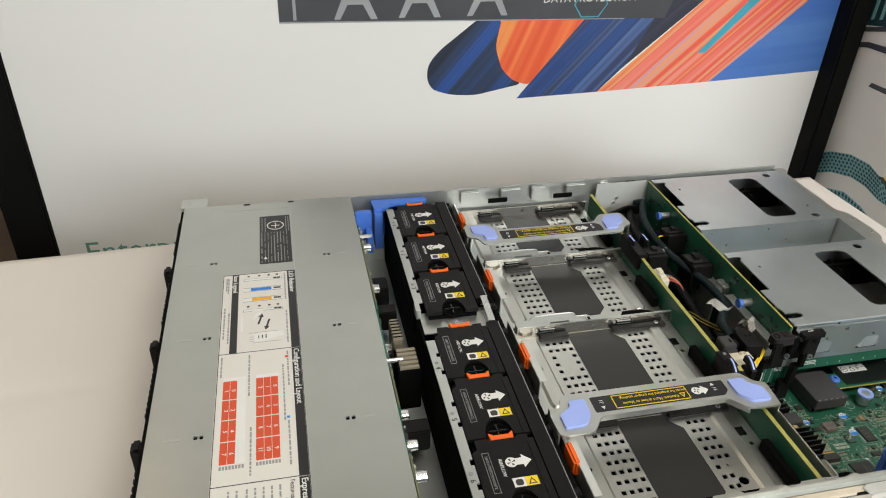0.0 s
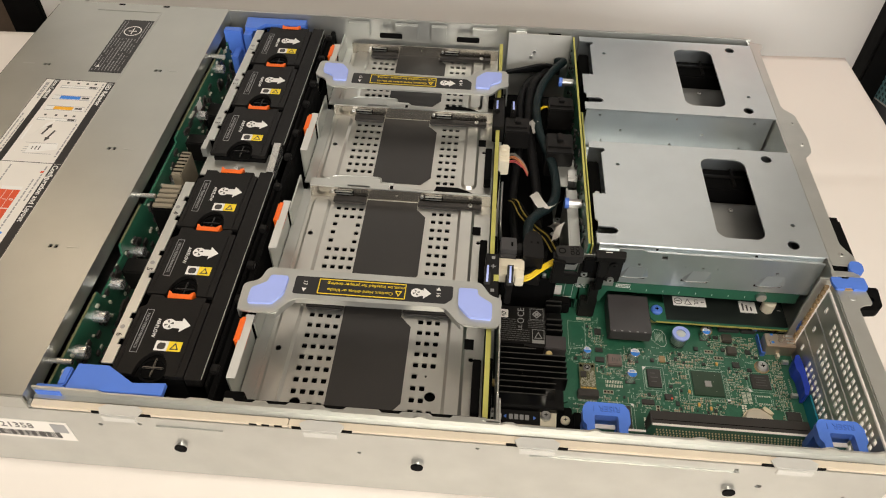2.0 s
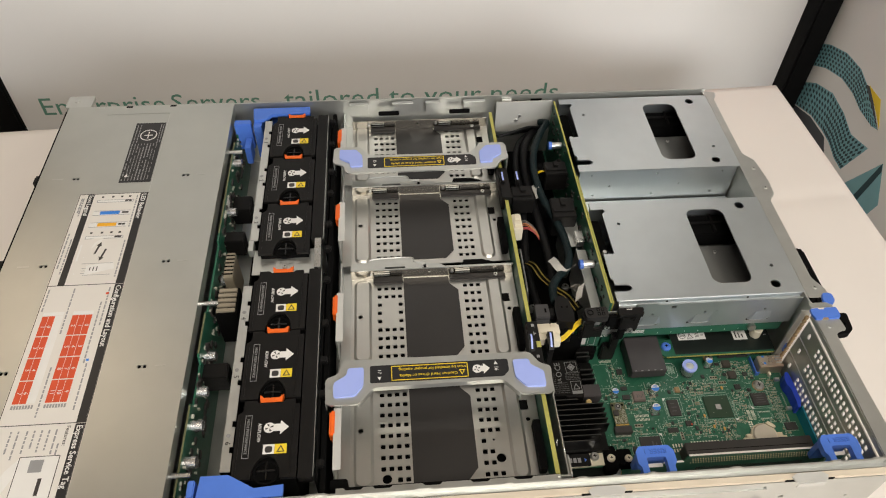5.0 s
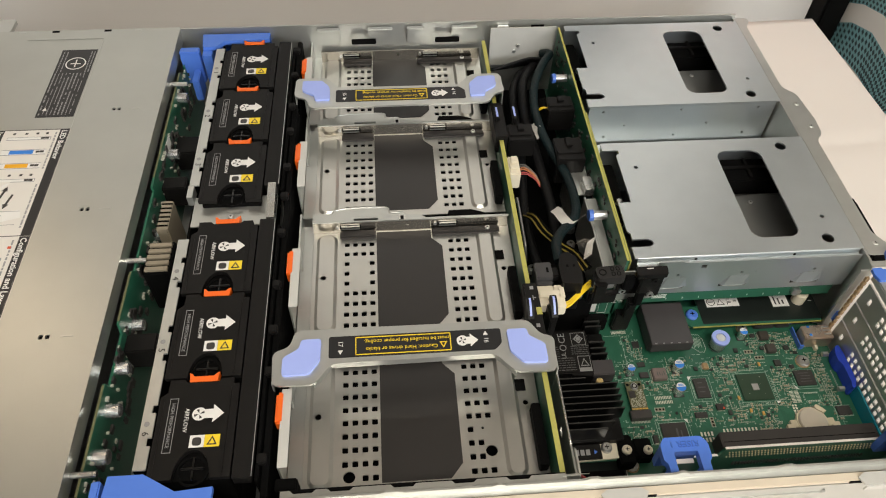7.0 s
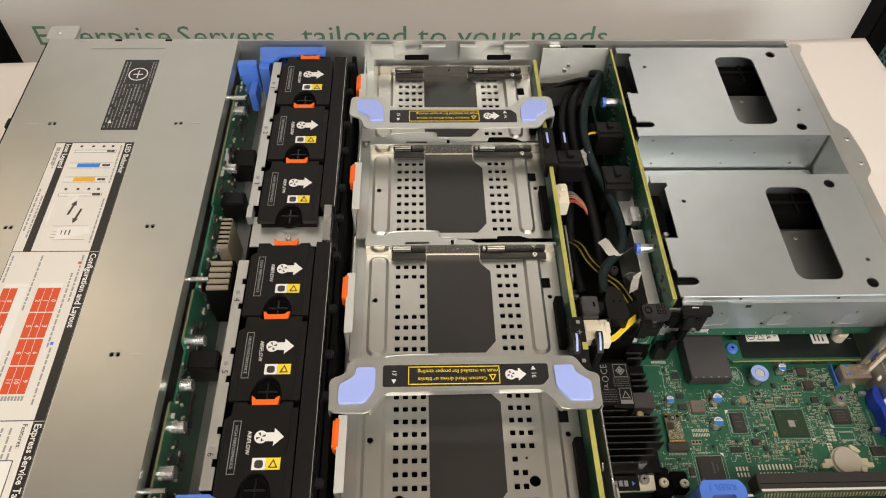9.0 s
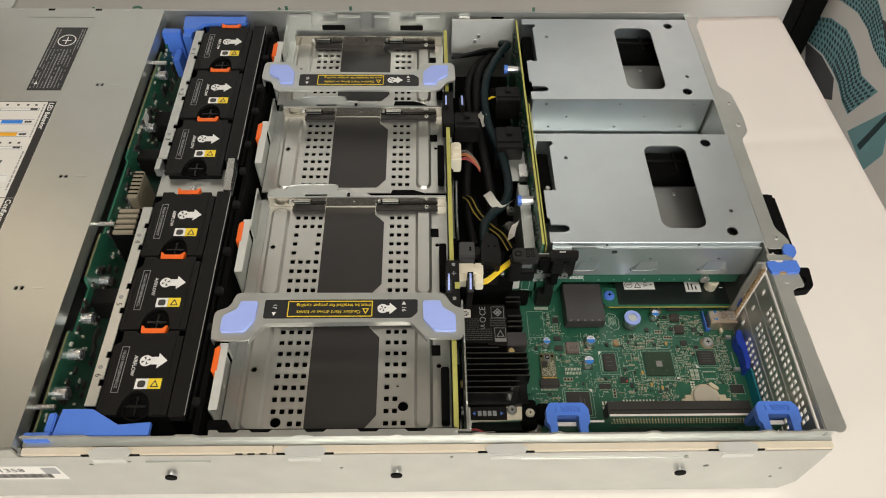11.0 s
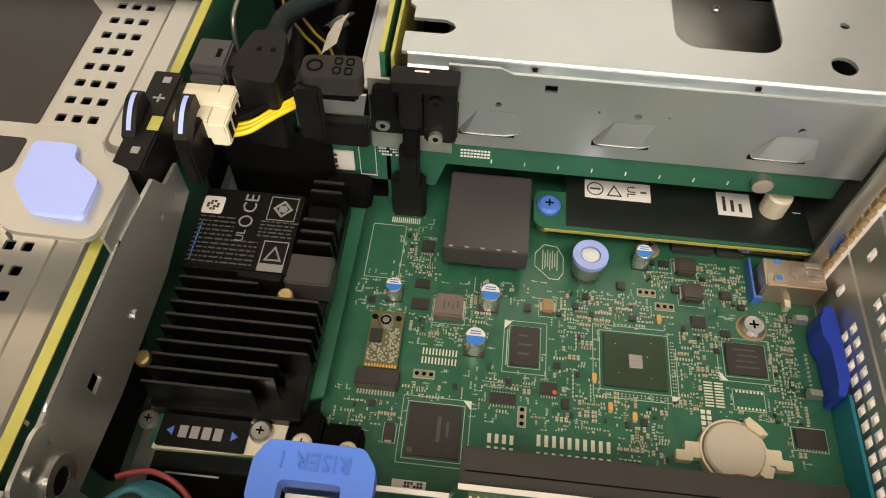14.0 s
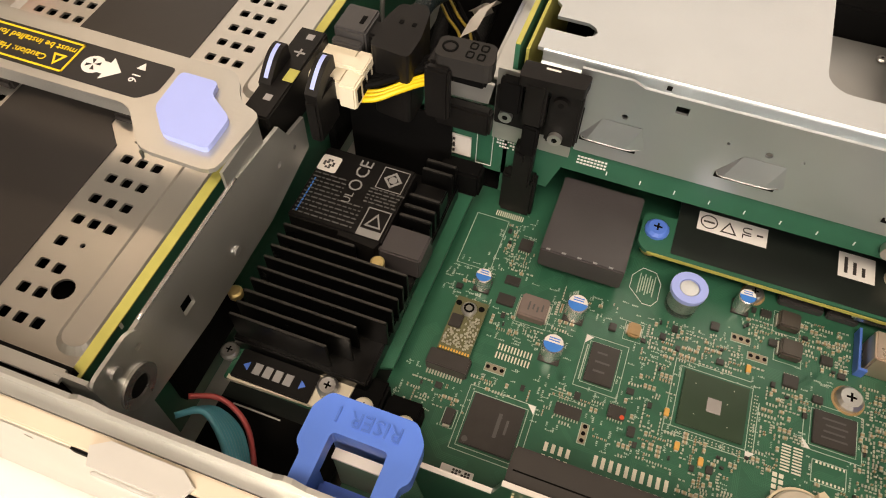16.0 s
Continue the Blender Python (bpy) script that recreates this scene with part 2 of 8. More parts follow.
YZ = Matrix(((0, 0, 1, 0), (1, 0, 0, 0), (0, 1, 0, 0), (0, 0, 0, 1)))  # (u, v, w) -> (w, u, v)


def sheet(outline, h0, h1, holes=(), m=None, bm=None):
    """A flat outline with holes, given thickness from h0 to h1 along its normal."""
    loops = [list(outline)] + [list(h) for h in holes]
    flat = [p for lp in loops for p in lp]
    tris = tessellate_polygon([[Vector((p[0], p[1], 0)) for p in lp] for lp in loops])
    b = bmesh.new()
    lo = [b.verts.new((p[0], p[1], h0)) for p in flat]
    hi = [b.verts.new((p[0], p[1], h1)) for p in flat]
    for t in tris:
        if len(set(t)) < 3:
            continue
        try:
            b.faces.new([hi[i] for i in t])
            b.faces.new([lo[i] for i in reversed(t)])
        except ValueError:
            pass
    k = 0
    for lp in loops:
        c = len(lp)
        for i in range(c):
            a, d = k + i, k + (i + 1) % c
            try:
                b.faces.new((lo[a], lo[d], hi[d], hi[a]))
            except ValueError:
                pass
        k += c
    if m is not None:
        b.transform(m)
    return merge(bm, b)


def rr(x0, y0, x1, y1, r, n=4):
    pts = []
    for cx, cy, a0 in ((x1 - r, y1 - r, 0), (x0 + r, y1 - r, 90), (x0 + r, y0 + r, 180), (x1 - r, y0 + r, 270)):
        for i in range(n + 1):
            a = radians(a0 + 90 * i / n)
            pts.append((cx + r * math.cos(a), cy + r * math.sin(a)))
    return pts


def ring(cx, cy, r, n=16):
    return [(cx + r * math.cos(2 * math.pi * i / n), cy + r * math.sin(2 * math.pi * i / n)) for i in range(n)]


def soften(pts, r=0.004, n=3):
    out = []
    c = len(pts)
    for i in range(c):
        p, a, d = Vector(pts[i]), Vector(pts[i - 1]), Vector(pts[(i + 1) % c])
        u, v = (a - p), (d - p)
        s = min(r, u.length * 0.45, v.length * 0.45)
        s0, s1 = p + u.normalized() * s, p + v.normalized() * s
        for k in range(n + 1):
            t = k / n
            q_ = s0 * (1 - t) ** 2 + p * 2 * t * (1 - t) + s1 * t * t
            out.append((q_.x, q_.y))
    return out


def rect(x0, y0, x1, y1):
    return [(x0, y0), (x1, y0), (x1, y1), (x0, y1)]


def can(x, y, z0, z1, r, n=18, bev=0.0, bm=None, axis="z"):
    """A round body about an upright axis, or one along x or y (then z0, z1 run along that axis)."""
    b = bmesh.new()
    prof = [(r, z0), (r, z1 - bev), (r - bev, z1)] if bev else [(r, z0), (r, z1)]
    rings = [[b.verts.new((px, py, h)) for px, py in ring(0, 0, rad, n)] for rad, h in prof]
    for a, c in zip(rings, rings[1:]):
        for i in range(n):
            b.faces.new((a[i], a[(i + 1) % n], c[(i + 1) % n], c[i]))
    b.faces.new(rings[-1])
    b.faces.new(list(reversed(rings[0])))
    if axis == "x":
        b.transform(Matrix(((0, 0, 1, 0), (1, 0, 0, x), (0, 1, 0, y), (0, 0, 0, 1))))
    elif axis == "y":
        b.transform(Matrix(((1, 0, 0, x), (0, 0, 1, 0), (0, 1, 0, y), (0, 0, 0, 1))))
    else:
        b.transform(Matrix.Translation((x, y, 0)))
    return merge(bm, b)


def tube(points, r, n=8, bm=None):
    """A cable along a smooth curve through points."""
    P = [Vector(p) for p in points]
    path = []
    for i in range(len(P) - 1):
        p0, p1, p2, p3 = P[max(i - 1, 0)], P[i], P[i + 1], P[min(i + 2, len(P) - 1)]
        for k in range(6):
            t = k / 6
            path.append(0.5 * ((2 * p1) + (p2 - p0) * t + (2 * p0 - 5 * p1 + 4 * p2 - p3) * t * t + (3 * p1 - p0 - 3 * p2 + p3) * t ** 3))
    path.append(P[-1])
    b = bmesh.new()
    rings = []
    up = Vector((0.13, 0.21, 0.97))
    for i, p in enumerate(path):
        d = (path[min(i + 1, len(path) - 1)] - path[max(i - 1, 0)]).normalized()
        u = d.cross(up).normalized()
        v = d.cross(u)
        rings.append([b.verts.new(p + r * (u * math.cos(a) + v * math.sin(a))) for a in (2 * math.pi * k / n for k in range(n))])
    for a, c in zip(rings, rings[1:]):
        for i in range(n):
            f = b.faces.new((a[i], a[(i + 1) % n], c[(i + 1) % n], c[i]))
            f.smooth = True
    b.faces.new(rings[0])
    b.faces.new(rings[-1])
    return merge(bm, b)


def lettering(text, size, x, y, z, turn, material, parent, m=None, align="CENTER", name="lettering", depth=0.00008, bold=0.0):
    """Raised lettering: flat on z, turned about z by degrees; or laid by the matrix m."""
    c = bpy.data.curves.new("tmp", "FONT")
    c.body, c.size, c.align_x, c.align_y, c.extrude, c.resolution_u, c.offset = text, size, align, "CENTER", depth, 2, bold
    o = bpy.data.objects.new("tmp", c)
    scene.collection.objects.link(o)
    bpy.context.view_layer.update()
    me = bpy.data.meshes.new_from_object(o.evaluated_get(bpy.context.evaluated_depsgraph_get()))
    bpy.data.objects.remove(o)
    bpy.data.curves.remove(c)
    b = bmesh.new()
    b.from_mesh(me)
    bpy.data.meshes.remove(me)
    b.transform(m if m is not None else pose(x, y, z, 0, 0, turn))
    return part(name, b, material, parent)


def screw(name, x, y, z0, z1, r, material, parent, axis="z", sgn=1):
    """A screw head with a cross recess."""
    bm = can(x, y, z0, z1, r, 14, r * 0.25, axis=axis)
    s = part(name, bm, material, parent)
    if axis == "z":
        q = boxes([(x - r * 0.36, y - r * 0.08, z1, x + r * 0.36, y + r * 0.08, z1 + 0.0001), (x - r * 0.08, y - r * 0.36, z1 + 0.00002, x + r * 0.08, y + r * 0.36, z1 + 0.00012)])
        part("recess", q, SOFTBLACK, s)
    return s


def raised(x0, y0, x1, y1, r, z, h, ins):
    """A pressed panel with sloping edges and rounded corners."""
    b = bmesh.new()
    lo = [b.verts.new((px, py, z)) for px, py in rr(x0, y0, x1, y1, r)]
    hi = [b.verts.new((px, py, z + h)) for px, py in rr(x0 + ins, y0 + ins, x1 - ins, y1 - ins, max(r - ins, 0.0005))]
    c = len(lo)
    for i in range(c):
        b.faces.new((lo[i], lo[(i + 1) % c], hi[(i + 1) % c], hi[i]))
    b.faces.new(hi)
    return b


# ---- the room ----
def slab(name, x0, y0, z0, x1, y1, z1, material, label, category):
    ob = new(name, bpy.data.meshes.new(name))
    bm = box(x0, y0, z0, x1, y1, z1)
    bm.to_mesh(ob.data)
    bm.free()
    ob.data.materials.append(material)
    return tagged(ob, label, category, kind="structure")


slab("floor", -2.5, -2.5, -0.80, 3.0, 2.2, -0.75, CARPET, "dark brown carpet floor of the room", "floor")
slab("ceiling", -2.5, -2.5, 1.65, 3.0, 2.2, 1.70, WALLPAINT, "plain off-white painted ceiling of the room", "ceiling")
slab("wall_north", -2.5, 2.2, -0.80, 3.0, 2.3, 1.70, WALLPAINT, "plain beige painted wall behind the banners", "wall")
slab("wall_west", -2.6, -2.5, -0.80, -2.5, 2.2, 1.70, WALLPAINT, "plain beige painted side wall", "wall")
slab("wall_east", 3.0, -2.5, -0.80, 3.1, 2.2, 1.70, WALLPAINT, "plain beige painted side wall", "wall")
slab("wall_south", -2.5, -2.6, -0.80, 3.0, -2.5, 1.70, WALLPAINT, "plain beige painted wall with the window", "wall")

# ---- table and its cloth ----
TROT = pose(0.313, 0.06, 0.0044, 0, 0, 2.6)
table = thing("table", (0.313, 0.06, -0.75), "wooden table hidden under a white paper cloth", "table")
b = box(-0.525, -0.455, -0.03, 0.525, 0.455, -0.004, 0.003)
b.transform(TROT)
part("tabletop", b, TABLEWOOD, table)
for lx in (-0.47, 0.42):
    for ly in (-0.4, 0.35):
        b = box(lx, ly, -0.75, lx + 0.05, ly + 0.05, -0.031, 0.003)
        b.transform(TROT)
        part("leg", b, TABLEWOOD, table)

cloth = thing("tablecloth", (0.313, 0.06, 0), "creased white paper cloth draped over the table", "tablecloth")
b = bmesh.new()
NX, NY, W, D, DROP = 260, 220, 0.533, 0.463, 0.40
grid = []
for j in range(NY + 1):
    row = []
    for i in range(NX + 1):
        u, v = (i / NX * 2 - 1) * (W + DROP), (j / NY * 2 - 1) * (D + DROP)
        ex, ey = max(abs(u) - W, 0), max(abs(v) - D, 0)
        x, y = math.copysign(min(abs(u), W), u), math.copysign(min(abs(v), D), v)
        e = max(ex, ey)
        z = -e * 0.98
        x += math.copysign(0.012 * (1 - math.exp(-ex * 30)) + 0.010 * math.sin(v * 21) * min(ex * 4, 1) + 0.1 * ex * ey, u)
        y += math.copysign(0.012 * (1 - math.exp(-ey * 30)) + 0.012 * math.sin(u * 17 + 1) * min(ey * 4, 1) + 0.1 * ex * ey, v)
        if e == 0:
            z = -0.0014 + 0.0012 * noise.noise(Vector((u * 6, v * 5, 0.3))) - 0.0008 * abs(math.sin(u * 11 + 2 * v)) - 0.0016 * math.exp(-((v - 0.262 - 0.03 * (u - 0.45)) / 0.006) ** 2) - 0.0010 * math.exp(-((u - 0.47 + 0.2 * v) / 0.007) ** 2) + 0.0008 * math.exp(-((v + 0.02 - 0.5 * (u - 0.45)) / 0.010) ** 2)
        row.append(b.verts.new((x, y, z)))
    grid.append(row)
for j in range(NY):
    for i in range(NX):
        b.faces.new((grid[j][i], grid[j][i + 1], grid[j + 1][i + 1], grid[j + 1][i])).smooth = True
b.transform(TROT)
part("cloth", b, CLOTH, cloth)

# ---- server chassis ----
ch = thing("server_chassis", (0.34, 0.217, 0.0046), "open grey galvanised steel rack server chassis on the cloth", "server")
part("floor_plate", box(0.004, 0.004, 0.0046, 0.664, 0.432, 0.0062), STEEL, ch)
# side towards the camera: outer skin, rim with steps, cream rail
near_holes = [ring(x, z, r, 12) for x, z, r in ((0.578, 0.068, 0.0014), (0.596, 0.050, 0.002), (0.647, 0.044, 0.0012), (0.646, 0.029, 0.0012), (0.23, 0.066, 0.0012), (0.205, 0.062, 0.0014), (0.43, 0.069, 0.0012), (0.36, 0.052, 0.0012))]
NEARPROF = [(0.0, 0.0052), (0.660, 0.0052), (0.668, 0.018), (0.668, 0.0745), (0.0, 0.0745)]
part("side_wall", sheet(NEARPROF, 0.0, 0.0015, near_holes, XZ), STEEL, ch)
part("side_wall", box(0.0, 0.432, 0.0052, 0.668, 0.4335, 0.086), STEEL, ch)
rim = [(0.168, 0.072), (0.668, 0.072), (0.668, 0.0855)]
x = 0.668
for a, c in ((0.655, 0.632), (0.625, 0.56), (0.553, 0.50), (0.495, 0.452), (0.445, 0.40), (0.395, 0.345), (0.335, 0.275), (0.262, 0.21)):
    rim += [(a, 0.0855), (a - 0.003, 0.0835), (c, 0.0835), (c - 0.003, 0.0855)]
rim += [(0.168, 0.0855)]
part("inner_rim", sheet(rim, -0.0078, -0.0066, (), XZ), STEEL, ch)
part("rim_fold", box(0.168, 0.0036, 0.0775, 0.668, 0.0066, 0.0787), STEEL, ch)
part("rail", box(0.168, -0.0012, 0.0752, 0.32, 0.0034, 0.0782, 0.0004), RAIL, ch, "cream coloured rail strip")
part("rail", box(0.3205, -0.0012, 0.0752, 0.668, 0.0034, 0.0782, 0.0004), RAIL, ch, "cream coloured rail strip")
part("rail", box(0.0, -0.0012, 0.0752, 0.1675, 0.0034, 0.0782, 0.0004), STEEL, ch)
for x in (0.222, 0.340, 0.4635, 0.607):
    k = part("cover_catch", sheet([(x - 0.013, 0.0), (x - 0.011, -0.004), (x + 0.011, -0.004), (x + 0.013, 0.0), (x + 0.009, 0.0025), (x - 0.009, 0.0025)], 0.0784, 0.0796), PALESTEEL, ch)
    part("tongue", box(x - 0.010, -0.0052, 0.0735, x + 0.010, -0.0042, 0.0785, 0.0003), PALESTEEL, k)
    part("slot", box(x - 0.0175, -0.0019, 0.0756, x + 0.0175, -0.0013, 0.0779), SOFTBLACK, k)
for x in (0.2997, 0.307, 0.3145):
    part("rail_slot", box(x - 0.0022, -0.0016, 0.0757, x + 0.0022, -0.00125, 0.0773), SOFTBLACK, ch)
for x in (0.2497, 0.3948, 0.5806, 0.09):
    st = part("shoulder_screw", can(x, 0.0430, -0.0030, -0.0015, 0.0028, 16, axis="y"), SCREW, ch, "dark steel shoulder screw")
    part("head", can(x, 0.0430, -0.0042, -0.0031, 0.0038, 16, axis="y"), SOFTBLACK, st)
for x, w in ((0.24, 0.04), (0.40, 0.0), (0.46, 0.12)):
    if w:
        part("pressed_line", box(x, -0.0024, 0.0655, x + w, -0.0016, 0.0662), STEEL, ch)
stk = part("asset_sticker", box(0.128, -0.0019, 0.038, 0.183, -0.0016, 0.060), PAPER, ch, "white paper sticker with a printed number")
SIDE = Matrix.Translation((0.150, -0.0020, 0.0535)) @ pose(0, 0, 0, 90, 0, 0)
lettering("21358", 0.0085, 0, 0, 0, 0, CHIP, stk, SIDE)
rng = random.Random(4)
part("code_bars", boxes([(0.132 + i * 0.0012, -0.0022, 0.041, 0.132 + i * 0.0012 + rng.choice((0.0004, 0.0008)), -0.0019, 0.0475) for i in range(36)]), CHIP, stk)
part("grey_box", box(0.172, -0.0022, 0.048, 0.181, -0.0019, 0.058), GREYPRINT, stk)
stk2 = part("paper_sticker", box(0.098, -0.0019, 0.034, 0.120, -0.0016, 0.058), PAPER, ch, "white paper sticker")
part("code_bars", boxes([(0.100, -0.0022, 0.037 + i * 0.003, 0.118 - rng.random() * 0.006, -0.0019, 0.0385 + i * 0.003) for i in range(6)]), CHIP, stk2)

# front cover over the drives
holes = []
for y in (0.325, 0.2186, 0.1146):
    for x in (0.1315, 0.1355, 0.0315, 0.0352):
        holes += [rr(x - 0.0013, y - 0.0016, x + 0.0013, y + 0.0016, 0.0006, 2)]
cover = part("front_cover", sheet([(0.0, 0.0), (0.1665, 0.0), (0.1665, 0.4335), (0.0, 0.4335)], 0.0855, 0.0868, holes), COVER, ch, "flat grey zinc front cover with printed labels")
part("underside", box(0.006, 0.004, 0.0815, 0.163, 0.43, 0.0835), SOFTBLACK, cover)
part("fold", box(0.0, -0.0016, 0.0745, 0.1665, -0.0002, 0.0868, 0.0004), COVER, cover)
part("back_lip", box(0.1645, 0.001, 0.074, 0.1662, 0.4325, 0.0853), COVER, cover)
for y in (0.325, 0.2186, 0.1146):
    part("pressed_mark", box(0.143, y - 0.0005, 0.0868, 0.151, y + 0.0005, 0.0871), STEEL, cover)
    part("pressed_mark", box(0.012, y - 0.0008, 0.0868, 0.022, y + 0.0008, 0.0871), STEEL, cover)
part("pressed_ridge", box(0.041, 0.4192, 0.0868, 0.104, 0.4200, 0.0873, 0.0002), STEEL, cover)
part("pressed_ridge", box(0.1036, 0.305, 0.0868, 0.1042, 0.4198, 0.0871), STEEL, cover)
for x in (0.03, 0.058, 0.102, 0.128):
    part("rim_notch", box(x, 0.430, 0.0868, x + 0.006, 0.4325, 0.0870), SOFTBLACK if x in (0.058, 0.102) else STEEL, cover)
ear = part("rack_ear", sheet(rr(-0.004, 0.4335, 0.022, 0.452, 0.002), 0.083, 0.0868), STEEL, ch)
part("dimple", can(0.006, 0.443, 0.0868, 0.0874, 0.0025, 14, 0.0005), STEEL, ear)
part("ear_plate", box(-0.004, 0.432, 0.006, -0.001, 0.453, 0.080, 0.0005), SOFTBLACK, ch)
part("rack_ear", sheet(rr(-0.004, -0.018, 0.022, 0.0, 0.002), 0.083, 0.0868), STEEL, ch)
part("ear_plate", box(-0.004, -0.036, 0.006, -0.001, 0.0, 0.083, 0.0005), SOFTBLACK, ch)
part("front_panel", box(-0.003, 0.004, 0.004, -0.0002, 0.43, 0.0845), SOFTBLACK, ch)


def drive_front(y):
    d = thing("drive_carrier", (0, y, 0.01), "dark grey hot-swap drive carrier in the chassis front", "drive carrier", "drive carriers in the front")
    part("face", box(-0.0045, y - 0.049, 0.006, -0.0032, y + 0.049, 0.080, 0.0004), DARKGREY, d)
    part("release_handle", box(-0.0120, y - 0.046, 0.050, -0.0046, y - 0.034, 0.078, 0.002), BLACK, d)
    part("grille", boxes([(-0.0060, y - 0.014 + 0.006 * i, 0.012, -0.0046, y - 0.011 + 0.006 * i, 0.078) for i in range(10)]), BLACK, d)
    return d


d0 = drive_front(0.058)
for i in (1, 2, 3):
    copy_thing(d0, pose(0, 0.058 + 0.1063 * i, 0.01))

# information label on the cover; its text runs away from the far side
Z0 = 0.0870


def info_label():
    lb = part("information_label", box(0.0425, -0.0005 + 0.0045, 0.0868, 0.1040, 0.3035, 0.0870), PAPER, cover, "printed paper service label with red drive map")
    edge = []
    for y in (0.3028, 0.1962, 0.0702, 0.0045):
        edge.append((0.0428, y, Z0, 0.1037, y + 0.0006, Z0 + 0.0001))
    edge += [(0.0428, 0.0045, Z0, 0.0433, 0.303, Z0 + 0.0001), (0.1033, 0.0045, Z0, 0.1038, 0.303, Z0 + 0.0001)]
    part("border", boxes(edge), CHIP, lb)
    bars = [(0.0968, 0.1968, Z0, 0.1032, 0.3026, Z0 + 0.00012), (0.0968, 0.0708, Z0, 0.1032, 0.1958, Z0 + 0.00012), (0.0968, 0.005, Z0, 0.1032, 0.0698, Z0 + 0.00012), (0.0505, 0.1968, Z0, 0.0560, 0.3026, Z0 + 0.00012)]
    part("heading_bar", boxes(bars), LABELBLACK, lb)
    z = Z0 + 0.0002
    lettering("LED Behavior", 0.0056, 0.1000, 0.3015, z, -90, WHITE, lb, align="LEFT", bold=0.00008)
    lettering("Icon Legend", 0.0052, 0.0532, 0.3015, z, -90, WHITE, lb, align="LEFT", bold=0.00008)
    lettering("Configuration and Layout", 0.0058, 0.1000, 0.1945, z, -90, WHITE, lb, align="LEFT", bold=0.00008)
    lettering("Express Service Tag", 0.0058, 0.1000, 0.0685, z, -90, WHITE, lb, align="LEFT", bold=0.00008)
    lettering("Features:", 0.0042, 0.0925, 0.0685, z, -90, CHIP, lb, align="LEFT")
    rows = []
    for y in (0.2935, 0.249):
        rows += [(0.060, y - 0.0016, Z0, 0.092, y + 0.0016, Z0 + 0.0001)]
    for row in rows:
        part("light_bar", boxes([row]), GREYPRINT, lb)
    inner = [(0.0605, y - 0.0011, Z0 + 0.0001, 0.0915, y + 0.0011, Z0 + 0.0002) for y in (0.2935, 0.249)]
    inner += [(x0, y - 0.0024, Z0, x0 + 0.032, y + 0.0024, Z0 + 0.0001) for x0, y in ((0.060, 0.2785), (0.060, 0.2640))]
    part("light_face", boxes(inner), WHITE, lb)
    fr = []
    for y in (0.2785, 0.264):
        fr += [(0.060, y + 0.0024, Z0, 0.092, y + 0.0028, Z0 + 0.0002), (0.060, y - 0.0028, Z0, 0.092, y - 0.0024, Z0 + 0.0002)]
    part("light_frame", boxes(fr), GREYPRINT, lb)
    part("blue_bar", boxes([(0.066, 0.2766, Z0 + 0.0001, 0.083, 0.2804, Z0 + 0.0003)]), BLUEPRINT, lb)
    part("amber_bar", boxes([(0.067, 0.2621, Z0 + 0.0001, 0.083, 0.2659, Z0 + 0.0003)]), ORANGEPRINT, lb)
    part("light_glyphs", boxes([(x - 0.001, y + 0.0045, Z0, x + 0.001, y + 0.0065, Z0 + 0.0001) for x in (0.064, 0.073, 0.081, 0.088) for y in (0.2935, 0.249)] + [(x - 0.0016, y - 0.001, Z0 + 0.0003, x + 0.0012, y + 0.001, Z0 + 0.0004) for x in (0.0865, 0.0895) for y in (0.2935, 0.2785, 0.264, 0.249)]), CHIP, lb)
    # drawing of a drawn-out service tag with two arrows
    part("drawing", sheet([(0.0585, 0.240), (0.064, 0.246), (0.076, 0.2465), (0.068, 0.236), (0.064, 0.226), (0.0585, 0.222)], Z0, Z0 + 0.00012), WHITE, lb)
    part("drawing", sheet([(0.060, 0.208), (0.062, 0.216), (0.090, 0.2205), (0.092, 0.213), (0.066, 0.206)], Z0, Z0 + 0.00012), WHITE, lb)
    part("drawing", sheet(soften([(0.0600, 0.2440), (0.0680, 0.2480), (0.0765, 0.2480), (0.0700, 0.2435), (0.0690, 0.2400), (0.0670, 0.2330), (0.0640, 0.2260), (0.0600, 0.2225)], 0.0015), Z0 + 0.00012, Z0 + 0.00018), PAPER, lb)
    part("drawing", sheet(soften([(0.0600, 0.2140), (0.0610, 0.2075), (0.0650, 0.2050), (0.0690, 0.2075), (0.0690, 0.2165), (0.0640, 0.2185)], 0.0015), Z0 + 0.00012, Z0 + 0.00018), PAPER, lb)
    for k in range(3):
        part("finger_line", boxes([(0.0655, 0.2085 + k * 0.0026, Z0 + 0.00018, 0.0690, 0.2089 + k * 0.0026, Z0 + 0.00022)]), GREYPRINT, lb)
    part("card_line", boxes([(0.0645, 0.2065, Z0 + 0.00012, 0.0900, 0.2069, Z0 + 0.00016), (0.0645, 0.2190, Z0 + 0.00012, 0.0900, 0.2194, Z0 + 0.00016)]), GREYPRINT, lb)
    arrows = None
    for cx, cy, s in ((0.0735, 0.2355, 1), (0.0795, 0.2295, -1)):
        pts = [(0, 0.008), (0.0022, 0.0035), (0.0008, 0.0035), (0.0008, -0.006), (-0.0008, -0.006), (-0.0008, 0.0035), (-0.0022, 0.0035)]
        arrows = sheet([(cx + s * (px * 0.97 + py * 0.22), cy + s * (py * 0.97 - px * 0.22)) for px, py in pts], Z0, Z0 + 0.00014, bm=arrows)
    part("arrow", arrows, CHIP, lb)
    waves = []
